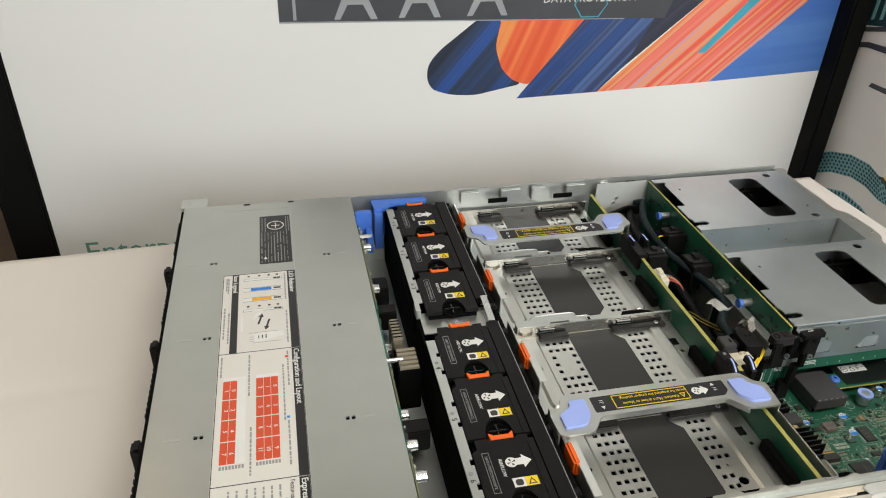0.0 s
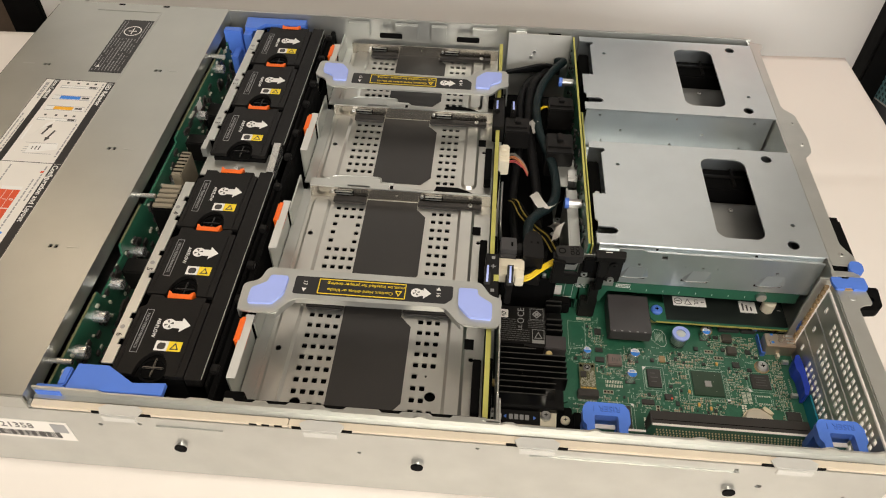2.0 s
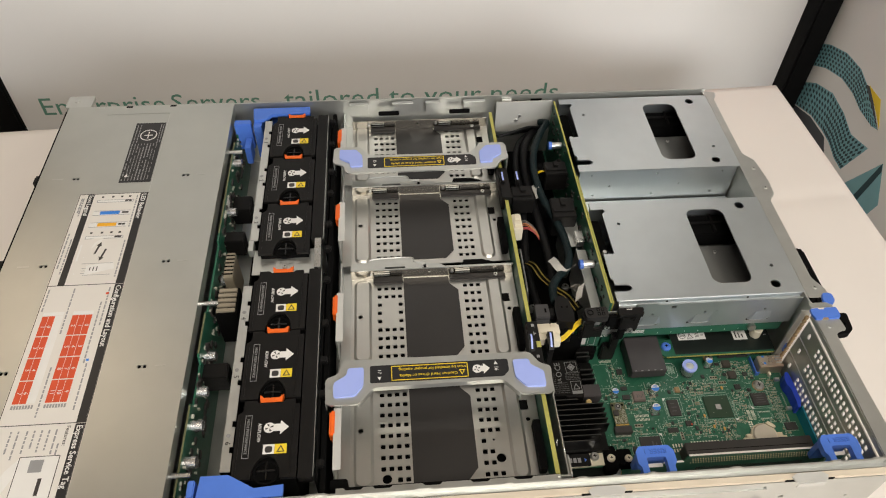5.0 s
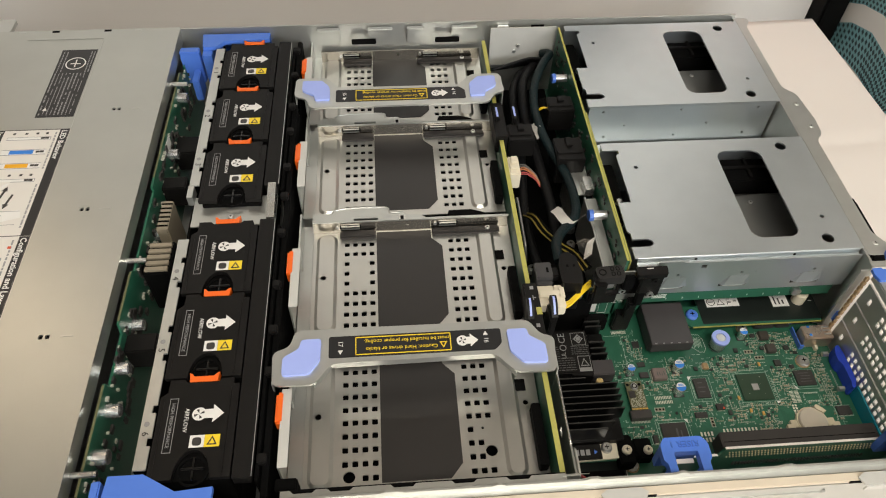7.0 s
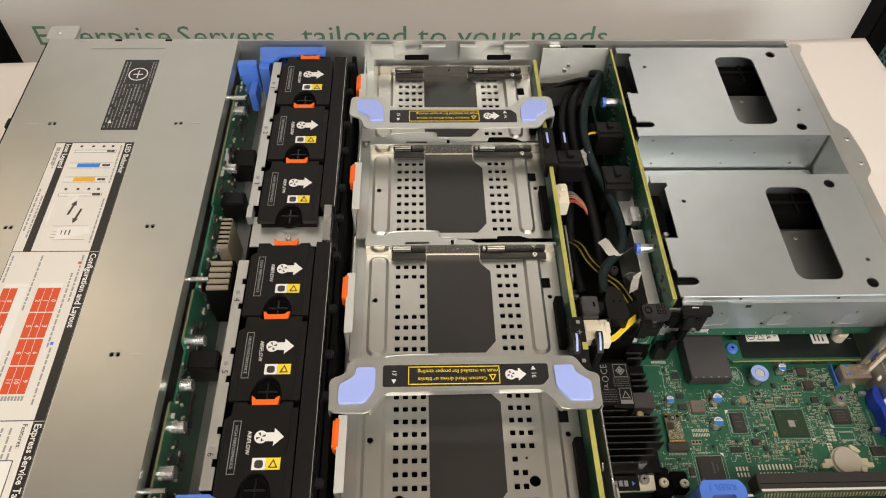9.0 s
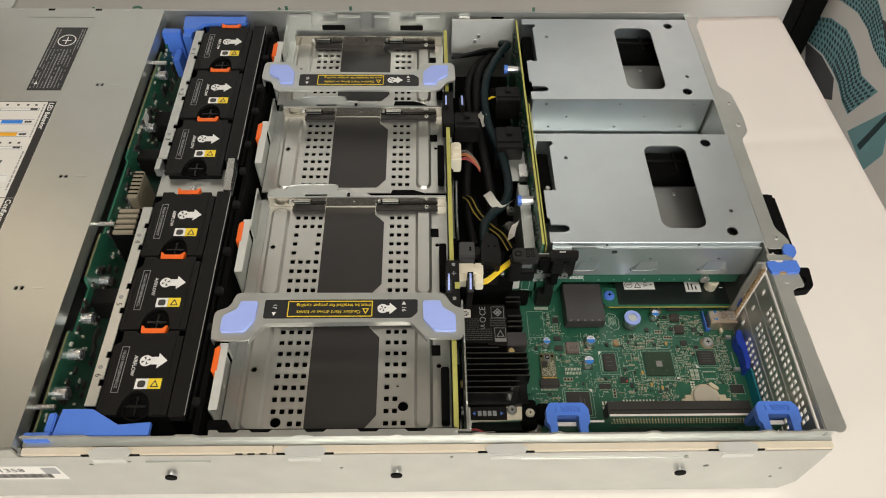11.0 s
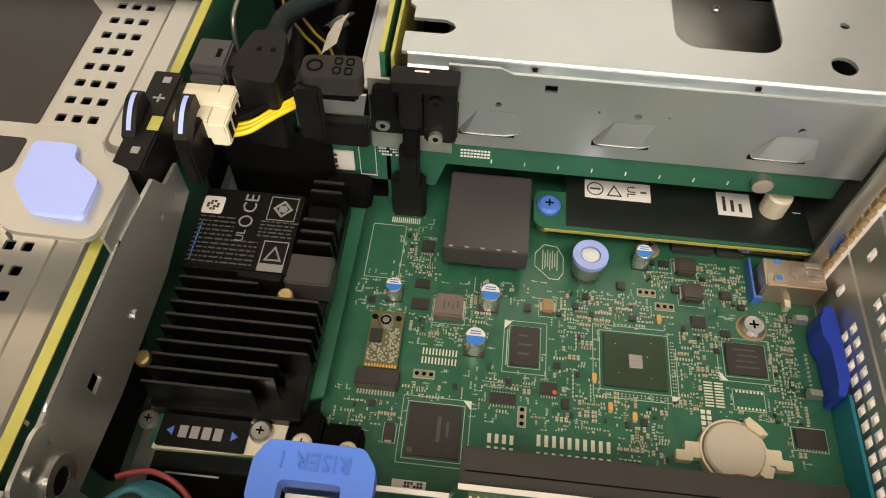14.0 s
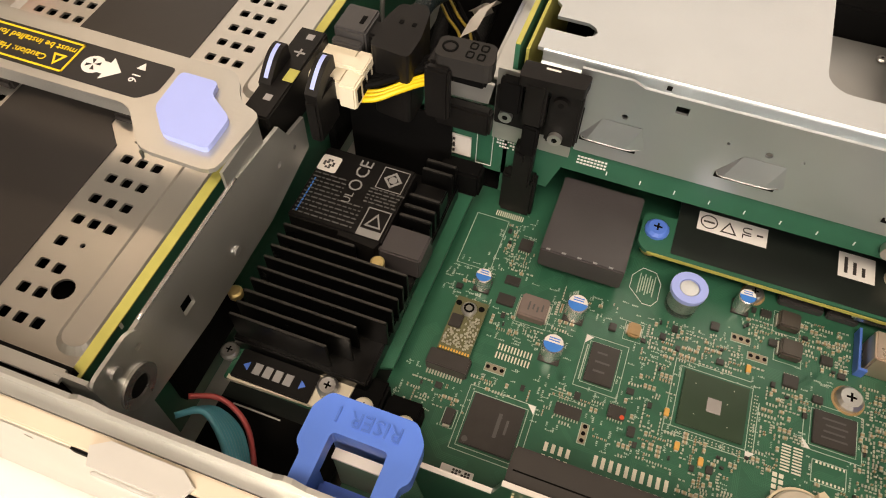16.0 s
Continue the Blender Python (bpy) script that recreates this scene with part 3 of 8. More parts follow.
    for k in range(3):
        waves += [(0.072 + k * 0.0028, 0.2115 - k * 0.0003, Z0 + 0.00012, 0.0728 + k * 0.0028, 0.2150 + k * 0.0004, Z0 + 0.0002)]
    part("waves", boxes(waves), CHIP, lb)
    # drive maps
    cells, lines = [], []
    for x0, x1, cols in ((0.0705, 0.0858, 3), (0.0475, 0.0572, 2)):
        for k in range(4):
            ya = 0.166 - k * 0.0197
            cells += [(x0, ya - 0.0190, Z0, x1, ya - 0.0003, Z0 + 0.00012)]
            for c in range(1, cols):
                xc = x0 + (x1 - x0) * c / cols
                lines += [(xc - 0.00012, ya - 0.0190, Z0 + 0.00012, xc + 0.00012, ya - 0.0003, Z0 + 0.00018)]
    for cbox in cells:
        part("map_cell", boxes([cbox]), RED, lb)
    for row in lines:
        part("map_line", boxes([row]), WHITE, lb)
    part("map_side", boxes([(0.0575, 0.088, Z0, 0.0635, 0.166, Z0 + 0.00012), (0.0475, 0.1665, Z0, 0.0635, 0.1695, Z0 + 0.00012), (0.0705, 0.1665, Z0, 0.0862, 0.1695, Z0 + 0.00012)]), WHITE, lb)
    part("map_ends", boxes([(0.0475 + 0.002 * i, 0.0835, Z0, 0.0489 + 0.002 * i, 0.0865, Z0 + 0.0001) for i in range(8)] + [(0.0705 + 0.002 * i, 0.0835, Z0, 0.0719 + 0.002 * i, 0.0865, Z0 + 0.0001) for i in range(8)]), GREYPRINT, lb)
    for k in range(4):
        for c in range(3):
            lettering(str(k * 3 + c), 0.0042, 0.0835 - c * 0.0051, 0.1555 - k * 0.0197, Z0 + 0.0003, -90, WHITE, lb, name="map_number")
        for c in range(2):
            lettering(str(k * 2 + c), 0.0042, 0.0548 - c * 0.0046, 0.1555 - k * 0.0197, Z0 + 0.0003, -90, WHITE, lb, name="map_number")
    # lines of small print
    q, tiny = random.Random(7), []
    for x, ya, yb in ((0.0945, 0.30, 0.262), (0.0945, 0.245, 0.205), (0.0935, 0.193, 0.155), (0.0898, 0.178, 0.120), (0.0655, 0.193, 0.150), (0.0455, 0.193, 0.170), (0.0922, 0.120, 0.080), (0.0670, 0.118, 0.078),
                      (0.0475, 0.298, 0.275), (0.0455, 0.255, 0.215), (0.0490, 0.248, 0.210), (0.0460, 0.298, 0.280), (0.0885, 0.055, 0.040), (0.0850, 0.066, 0.048), (0.0800, 0.066, 0.052), (0.0750, 0.066, 0.050), (0.0700, 0.066, 0.055), (0.0650, 0.066, 0.048), (0.0590, 0.066, 0.045), (0.0540, 0.066, 0.050)):
        y = ya
        while y > yb:
            w = q.uniform(0.0015, 0.005)
            tiny.append((x - 0.0006, y - w, Z0, x + 0.0006, y, Z0 + 0.0001))
            y -= w + 0.0009
    part("fine_print", boxes(tiny), GREYPRINT, lb)["kind"] = "stuff"
    part("marker", boxes([(0.0915, 0.1855, Z0, 0.0937, 0.1875, Z0 + 0.0002)]), RED, lb)
    part("marker", boxes([(0.0910, 0.122, Z0, 0.0930, 0.124, Z0 + 0.0002)]), BLUEPRINT, lb)
    # drawing of a telephone beside the tag
    part("drawing", sheet(rr(0.066, 0.014, 0.092, 0.046, 0.002), Z0, Z0 + 0.00012), WHITE, lb)
    part("drawing", sheet([(0.060, 0.020), (0.066, 0.034), (0.066, 0.046), (0.058, 0.036), (0.052, 0.020)], Z0, Z0 + 0.00013), WHITE, lb)
    part("screen", boxes([(0.0735, 0.0345, Z0 + 0.00012, 0.0825, 0.0435, Z0 + 0.0002)]), GREYPRINT, lb)
    part("drawing_lines", boxes([(0.066, 0.0136, Z0, 0.092, 0.0142, Z0 + 0.0002), (0.066, 0.0458, Z0, 0.092, 0.0463, Z0 + 0.0002), (0.0655, 0.014, Z0, 0.066, 0.046, Z0 + 0.0002), (0.092, 0.014, Z0, 0.0925, 0.046, Z0 + 0.0002), (0.082, 0.018, Z0 + 0.0002, 0.0845, 0.030, Z0 + 0.0003)]), CHIP, lb)
    return lb


info_label()
reg = part("regulatory_label", box(0.0735, 0.3175, 0.0868, 0.1025, 0.4040, 0.0870), LABELBLACK, cover, "black printed regulatory label")
part("seal", sheet(ring(0.0885, 0.385, 0.0082, 24), Z0, Z0 + 0.00012, [ring(0.0885, 0.385, 0.0072, 24)]), WHITE, reg)
part("seal_bar", boxes([(0.0845, 0.3842, Z0, 0.0925, 0.3854, Z0 + 0.0001), (0.0880, 0.380, Z0, 0.0889, 0.390, Z0 + 0.0001)]), WHITE, reg)
q, tiny = random.Random(9), []
for i in range(9):
    x, y, size = 0.0755 + i * 0.0029, 0.372, q.choice((0.0003, 0.0005, 0.0009))
    while y > 0.3205:
        w = q.uniform(0.001, 0.004)
        tiny.append((x - size, max(y - w, 0.320), Z0, x + size, y, Z0 + 0.0001))
        y -= w + (0.0007 if q.random() < 0.85 else 0.004)
for x in (0.0758, 0.0788, 0.0985, 0.1008):
    y = 0.401
    while y > 0.374:
        w = q.uniform(0.001, 0.004)
        tiny.append((x - 0.0004, y - w, Z0, x + 0.0004, y, Z0 + 0.0001))
        y -= w + 0.0009
part("fine_print", boxes(tiny), GREYPRINT, reg)["kind"] = "stuff"
part("mark", sheet([(0.0770, 0.3250), (0.0805, 0.3250), (0.07875, 0.3290)], Z0 + 0.0001, Z0 + 0.0002), WHITE, reg)

# ---- drive backplane behind the front cover ----
bp = thing("drive_backplane", (0.170, 0.21, 0.003), "upright green circuit board behind the drive cover", "circuit board")
prof = [(0.010, 0.004), (0.425, 0.004), (0.425, 0.070), (0.400, 0.070), (0.400, 0.066), (0.385, 0.066), (0.385, 0.0745), (0.25, 0.0745), (0.25, 0.070), (0.175, 0.070), (0.172, 0.0745), (0.13, 0.0745), (0.128, 0.066), (0.090, 0.066), (0.088, 0.0735), (0.012, 0.0735)]
part("board", sheet(prof, 0.1690, 0.1706, (), YZ), PCB, bp)
for e in ((0.26, 0.0746, 0.384), (0.132, 0.0746, 0.171), (0.014, 0.0736, 0.087)):
    part("board_edge", box(0.1691, e[0], e[1], 0.1705, e[2], e[1] + 0.0004), OLIVE, bp)
for y, z, r, l in ((0.045, 0.066, 0.0045, 0.009), (0.075, 0.064, 0.004, 0.009), (0.105, 0.062, 0.004, 0.008), (0.225, 0.05, 0.005, 0.010), (0.142, 0.055, 0.004, 0.008), (0.36, 0.068, 0.004, 0.008), (0.30, 0.06, 0.004, 0.008)):
    part("capacitor", can(y, z, 0.1706, 0.1706 + l, r, 14, 0.0006, axis="x"), ALU, bp)
for y in (0.030, 0.178, 0.365):
    pp = part("guide_pin", can(y, 0.078, 0.160, 0.180, 0.0018, 10, axis="x"), BRIGHT, bp)
q = random.Random(3)
part("component_field", boxes([(0.1706, y, z, 0.1706 + q.uniform(0.0008, 0.002), y + q.uniform(0.001, 0.003), z + q.uniform(0.0008, 0.0025)) for y, z in ((q.uniform(0.015, 0.41), q.uniform(0.035, 0.072)) for i in range(90))]), TIN, bp)["kind"] = "stuff"
part("chip_field", boxes([(0.1706, y, z, 0.1720, y + q.uniform(0.003, 0.007), z + q.uniform(0.003, 0.006)) for y, z in ((q.uniform(0.015, 0.41), q.uniform(0.03, 0.066)) for i in range(120))]), CHIP, bp)["kind"] = "stuff"
for y0, y1, z1, w in ((0.118, 0.132, 0.060, 0.020), (0.262, 0.275, 0.060, 0.018), (0.31, 0.33, 0.052, 0.018)):
    part("connector", box(0.1707, y0, z1 - 0.02, 0.1707 + w, y1, z1, 0.001), BLACK, bp)
part("data_connector", box(0.178, 0.212, 0.030, 0.186, 0.240, 0.0700, 0.0008), TAN, bp, "beige ribbed data connector")
cc = part("power_connector", box(0.176, 0.172, 0.030, 0.194, 0.200, 0.0705, 0.0008), SOFTBLACK, bp, "tan power connector with ribs")
for i in range(5):
    part("rib", box(0.1775, 0.1735 + i * 0.0052, 0.0706, 0.1925, 0.1765 + i * 0.0052, 0.0725), TAN, cc)
for i in range(6):
    part("slit", box(0.1779, 0.2145 + i * 0.0042, 0.0701, 0.1861, 0.2160 + i * 0.0042, 0.0703), SOFTBLACK, bp)
part("label", box(0.1707, 0.30, 0.058, 0.1709, 0.312, 0.070), WHITE, bp)

# ---- black floor and wall that paint the shade between backplane and fans ----
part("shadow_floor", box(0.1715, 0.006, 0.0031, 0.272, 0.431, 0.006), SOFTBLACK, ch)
part("shadow_wall", box(0.2015, 0.008, 0.006, 0.2030, 0.43, 0.072), SOFTBLACK, ch)

# ---- fan frame ----
ff = thing("fan_bracket", (0.23, 0.217, 0.006), "black fan bracket with pale steel edge strips", "bracket")


def strip(y0, y1, n0):
    notches = []
    pts = [(0.2005, y0), (0.2075, y0)]
    for i in range(3):
        yc = y0 + (y1 - y0) * (i + 0.55) / 3
        for dy in (-0.016, 0.004):
            pts += [(0.2075, yc + dy), (0.2052, yc + dy), (0.2052, yc + dy + 0.005), (0.2075, yc + dy + 0.005)]
    pts += [(0.2075, y1), (0.2005, y1)]
    s = part("edge_strip", sheet(pts, 0.0822, 0.0834), STEEL, ff, "pale steel edge strip numbered for the fans")
    # steel side coloured black to carry the shade of the gap
    part("edge_side", box(0.2005, y0, 0.052, 0.2013, y1, 0.0821), SOFTBLACK, s)
    for i in range(3):
        y = y1 - (y1 - y0) * (i + 0.5) / 3 - 0.002
        lettering(str(n0 + i), 0.0055, 0.2036, y - 0.004, 0.0836, -90, CHIP, s)
        part("fan_mark", sheet(ring(0.2036, y + 0.002, 0.0016, 8), 0.0834, 0.0836), GREYPRINT, s)


strip(0.241, 0.405, 1)
strip(0.028, 0.190, 4)
for y0, y1 in ((0.239, 0.4125), (0.0205, 0.206)):
    d = part("duct_cover", sheet(rr(0.2535, y0, 0.2635, y1, 0.0008, 2), 0.076, 0.0832), BLACK, ff)
    part("edge_line", box(0.2637, y0 + 0.001, 0.0826, 0.2641, y1 - 0.001, 0.0832), STEEL, d)
    part("front_skirt", box(0.2645, y0, 0.030, 0.2665, y1, 0.0775, 0.0005), SOFTBLACK, d)
part("back_frame", box(0.2675, 0.010, 0.020, 0.2715, 0.425, 0.0745, 0.0006), SOFTBLACK, ff)
for y in (0.03, 0.085, 0.115, 0.15, 0.195, 0.23, 0.26, 0.30, 0.33, 0.37, 0.405):
    part("clip", box(0.2650, y, 0.0745, 0.2705, y + 0.006, 0.0790, 0.0008), BLACK, ff)
gp = part("centre_plate", box(0.2035, 0.2085, 0.0735, 0.2625, 0.2365, 0.0750, 0.0003), STEEL, ff, "plain steel plate between two fan groups")
screw("screw", 0.2315, 0.2145, 0.0750, 0.0785, 0.0022, SCREW, gp)
part("upright_tab", sheet([(0.2085, 0.0751), (0.2085, 0.082), (0.2385, 0.086), (0.2385, 0.0751)], 0.2570, 0.2625, (), YZ), BRIGHT, gp, "bright steel upright tab")
part("upright_tab", sheet([(0.2290, 0.0751), (0.2290, 0.0835), (0.2405, 0.0835), (0.2405, 0.0751)], 0.2000, 0.2040, (), YZ), STEEL, gp, "bright steel upright tab")


GLOSSBLACK = mat("glossy_black", (0.008, 0.008, 0.008), 0.18, 0, 0.1, 80)


def fan_module(y0):
    """A fan with its top plate; y0 is the end that carries the finger hole."""
    f = thing("fan_module", (0.23, y0, 0.006), "black hot-swap cooling fan with airflow label", "fan", "fans in the fan frame")
    y1 = y0 + 0.0605
    left = [(0.2085, y0 + 0.0003), (0.2215, y0 + 0.0003)]
    arch = [(0.2315 - 0.0100 * math.cos(a), y0 + 0.0003 + 0.0165 * math.sin(a)) for a in [math.pi * i / 12 for i in range(13)]]
    right = [(0.2525, y0 + 0.0003), (0.2525, y1 - 0.004), (0.2490, y1 - 0.004), (0.2490, y1), (0.2425, y1), (0.2405, y1 - 0.002), (0.2225, y1 - 0.002), (0.2205, y1), (0.2125, y1), (0.2125, y1 - 0.008), (0.2085, y1 - 0.011)]
    top = part("top_plate", sheet(left + arch + right, 0.0800, 0.0832), BLACK, f)
    part("body", box(0.2105, y0 + 0.001, 0.008, 0.2515, y1 - 0.001, 0.0785), SOFTBLACK, f)
    part("ridge", box(0.2475, y0 + 0.002, 0.0832, 0.2482, y1 - 0.006, 0.0837), BLACK, top)
    part("ridge", box(0.2105, y0 + 0.003, 0.0832, 0.2112, y1 - 0.014, 0.0835), BLACK, top)
    part("finger_well", sheet(ring(0.2315, y0 + 0.0060, 0.0088, 20), 0.0786, 0.0800, [ring(0.2315, y0 + 0.0060, 0.0074, 20)]), SOFTBLACK, f)
    part("finger_grip", box(0.2250, y0 + 0.0062, 0.0786, 0.2380, y0 + 0.0078, 0.0812, 0.0005), GLOSSBLACK, f)
    part("finger_rib", box(0.2309, y0 + 0.0010, 0.0786, 0.2321, y0 + 0.0140, 0.0806, 0.0004), GLOSSBLACK, f)
    part("latch", sheet([(0.2238, y1 - 0.0018), (0.2394, y1 - 0.0018), (0.2402, y1 + 0.0040), (0.2385, y1 + 0.0032), (0.2372, y1 + 0.0016), (0.2260, y1 + 0.0016), (0.2247, y1 + 0.0032), (0.2230, y1 + 0.0040)], 0.0790, 0.0838), ORANGE, f, "orange release latch")
    ay = y0 + 0.038
    hub = [(0.2318 + 0.0040 * math.cos(a), ay + 0.0040 * math.sin(a)) for a in [radians(42 + 276 * i / 16) for i in range(17)]]
    ar = [(0.2455, ay), (0.2395, ay + 0.0055), (0.2395, ay + 0.0028)] + hub + [(0.2395, ay - 0.0028), (0.2395, ay - 0.0055)]
    arrow = part("arrow", sheet(ar, 0.0832, 0.0834), WHITE, top, "white airflow arrow with fan sign")
    for k in range(4):
        a = radians(20 + 90 * k)
        bl_ = [(0.2318 + 0.0004 * math.cos(a), ay + 0.0004 * math.sin(a)), (0.2318 + 0.0029 * math.cos(a - 0.28), ay + 0.0029 * math.sin(a - 0.28)), (0.2318 + 0.0031 * math.cos(a + 0.28), ay + 0.0031 * math.sin(a + 0.28))]
        part("blade_sign", sheet(bl_, 0.0834, 0.08348), CHIP, arrow)
    sy = y0 + 0.0215
    part("sticker", boxes([(0.2285, sy - 0.0036, 0.0832, 0.2365, sy + 0.0036, 0.0834)]), WHITE, top)
    part("hand_sign", sheet(rr(0.2300, sy - 0.0026, 0.2350, sy + 0.0022, 0.0014, 2), 0.0834, 0.0835), CHIP, top)
    ys = part("warning_sticker", boxes([(0.2366, sy - 0.0036, 0.0832, 0.2450, sy + 0.0036, 0.0834)]), YELLOW, top)
    part("triangle", sheet([(0.2380, sy - 0.0025), (0.2437, sy - 0.0025), (0.24085, sy + 0.0028)], 0.0834, 0.0835, [[(0.2392, sy - 0.0018), (0.2425, sy - 0.0018), (0.24085, sy + 0.0014)]]), CHIP, ys)
    lettering("AIRFLOW", 0.0034, 0.2248, y0 + 0.0345, 0.0834, -90, WHITE, top)
    lettering("HIGH PERFORMANCE", 0.0028, 0.2165, y0 + 0.032, 0.0834, -90, GREYPRINT, top)
    part("text_frame", boxes([(0.2143, y0 + 0.0155, 0.0832, 0.2146, y0 + 0.0485, 0.0834), (0.2187, y0 + 0.0155, 0.0832, 0.2190, y0 + 0.0485, 0.0834), (0.2143, y0 + 0.0155, 0.0832, 0.2190, y0 + 0.0158, 0.0834), (0.2143, y0 + 0.0482, 0.0832, 0.2190, y0 + 0.0485, 0.0834)]), GREYPRINT, top)
    return f


f0 = fan_module(0.0215)
for y in (0.0830, 0.1445, 0.2250, 0.2880, 0.3510):
    copy_thing(f0, pose(0.23, y, 0.006))

# ---- blue release brackets at the fan frame's ends ----
br = thing("blue_bracket", (0.215, 0.016, 0.04), "blue plastic release bracket beside the fans", "bracket", "blue fan frame brackets")
part("top", sheet([(0.187, 0.0085), (0.2445, 0.0085), (0.2445, 0.0165), (0.2250, 0.0150), (0.2070, 0.0255), (0.1885, 0.0255)], 0.0805, 0.0842), BLUE, br)
part("skirt", box(0.188, 0.0087, 0.040, 0.244, 0.0105, 0.0803), BLUE, br)
part("web", box(0.188, 0.0107, 0.045, 0.191, 0.024, 0.0803), BLUE, br)
br = thing("blue_bracket", (0.215, 0.42, 0.04), "blue plastic release bracket beside the fans", "bracket", "blue fan frame brackets")
part("top", sheet([(0.1865, 0.4255), (0.2445, 0.4255), (0.2445, 0.4165), (0.2060, 0.4150), (0.2000, 0.4070), (0.1885, 0.4070)], 0.0805, 0.0842), BLUE, br)
part("skirt", box(0.188, 0.4250, 0.040, 0.244, 0.4268, 0.0803), BLUE, br)
part("web", box(0.188, 0.400, 0.040, 0.196, 0.4245, 0.0803), BLUE, br)
br = thing("blue_clip", (0.175, 0.013, 0.05), "small blue plastic clip at the backplane", "clip", "blue backplane clips")
part("body", box(0.1685, 0.006, 0.050, 0.185, 0.011, 0.0835, 0.0008), BLUE, br)
part("arm", box(0.180, 0.0112, 0.060, 0.185, 0.024, 0.0828, 0.0008), BLUE, br)
br = thing("blue_clip", (0.175, 0.40, 0.05), "small blue plastic clip at the backplane", "clip", "blue backplane clips")
part("body", box(0.1685, 0.402, 0.050, 0.185, 0.410, 0.0825, 0.0008), BLUE, br)
part("arm", box(0.178, 0.384, 0.045, 0.184, 0.4015, 0.0660, 0.0008), BLUE, br)

# ---- middle drive cage ----
mc = thing("middle_drive_cage", (0.355, 0.217, 0.006), "galvanised steel middle drive cage with four empty bays", "drive cage")
P = 0.1067
for k in range(4):
    o = P * k
    holes = []
    for r in range(9):
        y = 0.0295 + r * 0.0088 + o
        for c in range(4):
            x = 0.3110 + c * 0.0060
            if (k, r, c) in ((0, 0, 0), (0, 0, 1)) or (k == 1 and r in (4, 5, 6) and c in (1, 2)):
                continue
            holes.append(rr(x - 0.00175, y - 0.0018, x + 0.00175, y + 0.0018, 0.0004, 1))
        for c in range(3):
            x = 0.3870 + c * 0.0058
            if k == 0 and ((r in (1,) and c == 2) or (r == 3 and c > 0) or (r == 2 and c == 2)):
                continue
            holes.append(rr(x - 0.00175, y - 0.0018, x + 0.00175, y + 0.0018, 0.0004, 1))
    holes += [ring(0.4232, 0.072 + o, 0.0018, 12)]
    if k == 0:
        holes += [ring(0.3135, 0.0305, 0.0036, 14), ring(0.3985, 0.0415, 0.0036, 14), ring(0.3945, 0.0565, 0.0009, 8)]
    fl = part("bay_floor", sheet(rect(0.2865, 0.020 + o, 0.4315, 0.118 + o), 0.0490, 0.0500, holes), FLOORSTEEL, mc, "perforated steel bay floor")
    for x0, x1 in ((0.2890, 0.3040), (0.4060, 0.4190)):
        part("pressed_panel", raised(x0, 0.024 + o, x1, 0.110 + o, 0.006, 0.0500, 0.0018, 0.0022), FLOORSTEEL, fl)
    part("insulating_sheet", sheet([(0.3325, 0.026 + o), (0.3730, 0.026 + o), (0.3805, 0.035 + o), (0.3805, 0.095 + o), (0.3730, 0.1030 + o), (0.3730, 0.1108 + o), (0.3325, 0.1108 + o)], 0.0500, 0.0504), FILM, fl, "matt black insulating sheet")
    # left flange with an orange catch
    lip = part("side_flange", box(0.2765, 0.0265 + o, 0.0500, 0.2775, 0.0745 + o, 0.0785), STEEL, mc)
    part("flange_top", box(0.2765, 0.0265 + o, 0.0786, 0.2822, 0.0745 + o, 0.0796, 0.0003), PALESTEEL, lip)
    part("flange_low", box(0.2780, 0.0200 + o, 0.0500, 0.2864, 0.118 + o, 0.0512), STEEL, lip)
    part("wall_low", box(0.2785, 0.0760 + o, 0.0515, 0.2797, 0.116 + o, 0.0680), STEEL, lip)
    part("orange_catch", box(0.2735, 0.0525 + o, 0.0680, 0.2790, 0.0725 + o, 0.0806, 0.0015), ORANGE, mc, "orange drive catch")
    # low polished divider, stepped shelf behind it, slots and rubber pads
    yd = 0.1118 + o if k < 3 else 0.4270
    sl = [rect(0.3060, 0.0545, 0.3215, 0.0585), rect(0.3780, 0.0545, 0.3930, 0.0585), ring(0.3560, 0.0565, 0.0012, 8)]
    dv = part("divider", sheet([(0.2865, 0.0501), (0.4310, 0.0501), (0.4310, 0.0610), (0.2865, 0.0610)], -yd - 0.0010, -yd, sl, XZ), POLISHED, mc, "polished steel bay divider with slots")
    for x0, x1 in ((0.3060, 0.3215), (0.3780, 0.3930)):
        part("slot_back", box(x0 - 0.0005, yd + 0.0012, 0.0540, x1 + 0.0005, yd + 0.0020, 0.0590), SOFTBLACK, dv)
        part("slot_lip", box(x0 + 0.0010, yd - 0.0016, 0.0576, x1 - 0.0010, yd - 0.0001, 0.0580), STEEL, dv)
        part("slot_lip", box(x0 + 0.0010, yd - 0.0012, 0.0547, x1 - 0.0010, yd - 0.0001, 0.0550), STEEL, dv)
        part("stud", can(x0 - 0.0018, 0.0568, yd - 0.0012, yd, 0.0013, 10, axis="y"), SCREW, dv)
    if k < 3:
        shelf = [(0.2865, yd), (0.4310, yd), (0.4310, yd + 0.0016), (0.3700, yd + 0.0016), (0.3655, yd + 0.0046), (0.3560, yd + 0.0050), (0.3535, yd + 0.0076), (0.3440, yd + 0.0080), (0.3400, yd + 0.0136), (0.3060, yd + 0.0130), (0.2990, yd + 0.0086), (0.2865, yd + 0.0086)]
        fold = part("shelf", sheet(soften(shelf, 0.0008, 2), 0.0611, 0.0621, [rr(0.3165, yd + 0.0008, 0.3345, yd + 0.0030, 0.0006, 2)]), STEEL, dv)
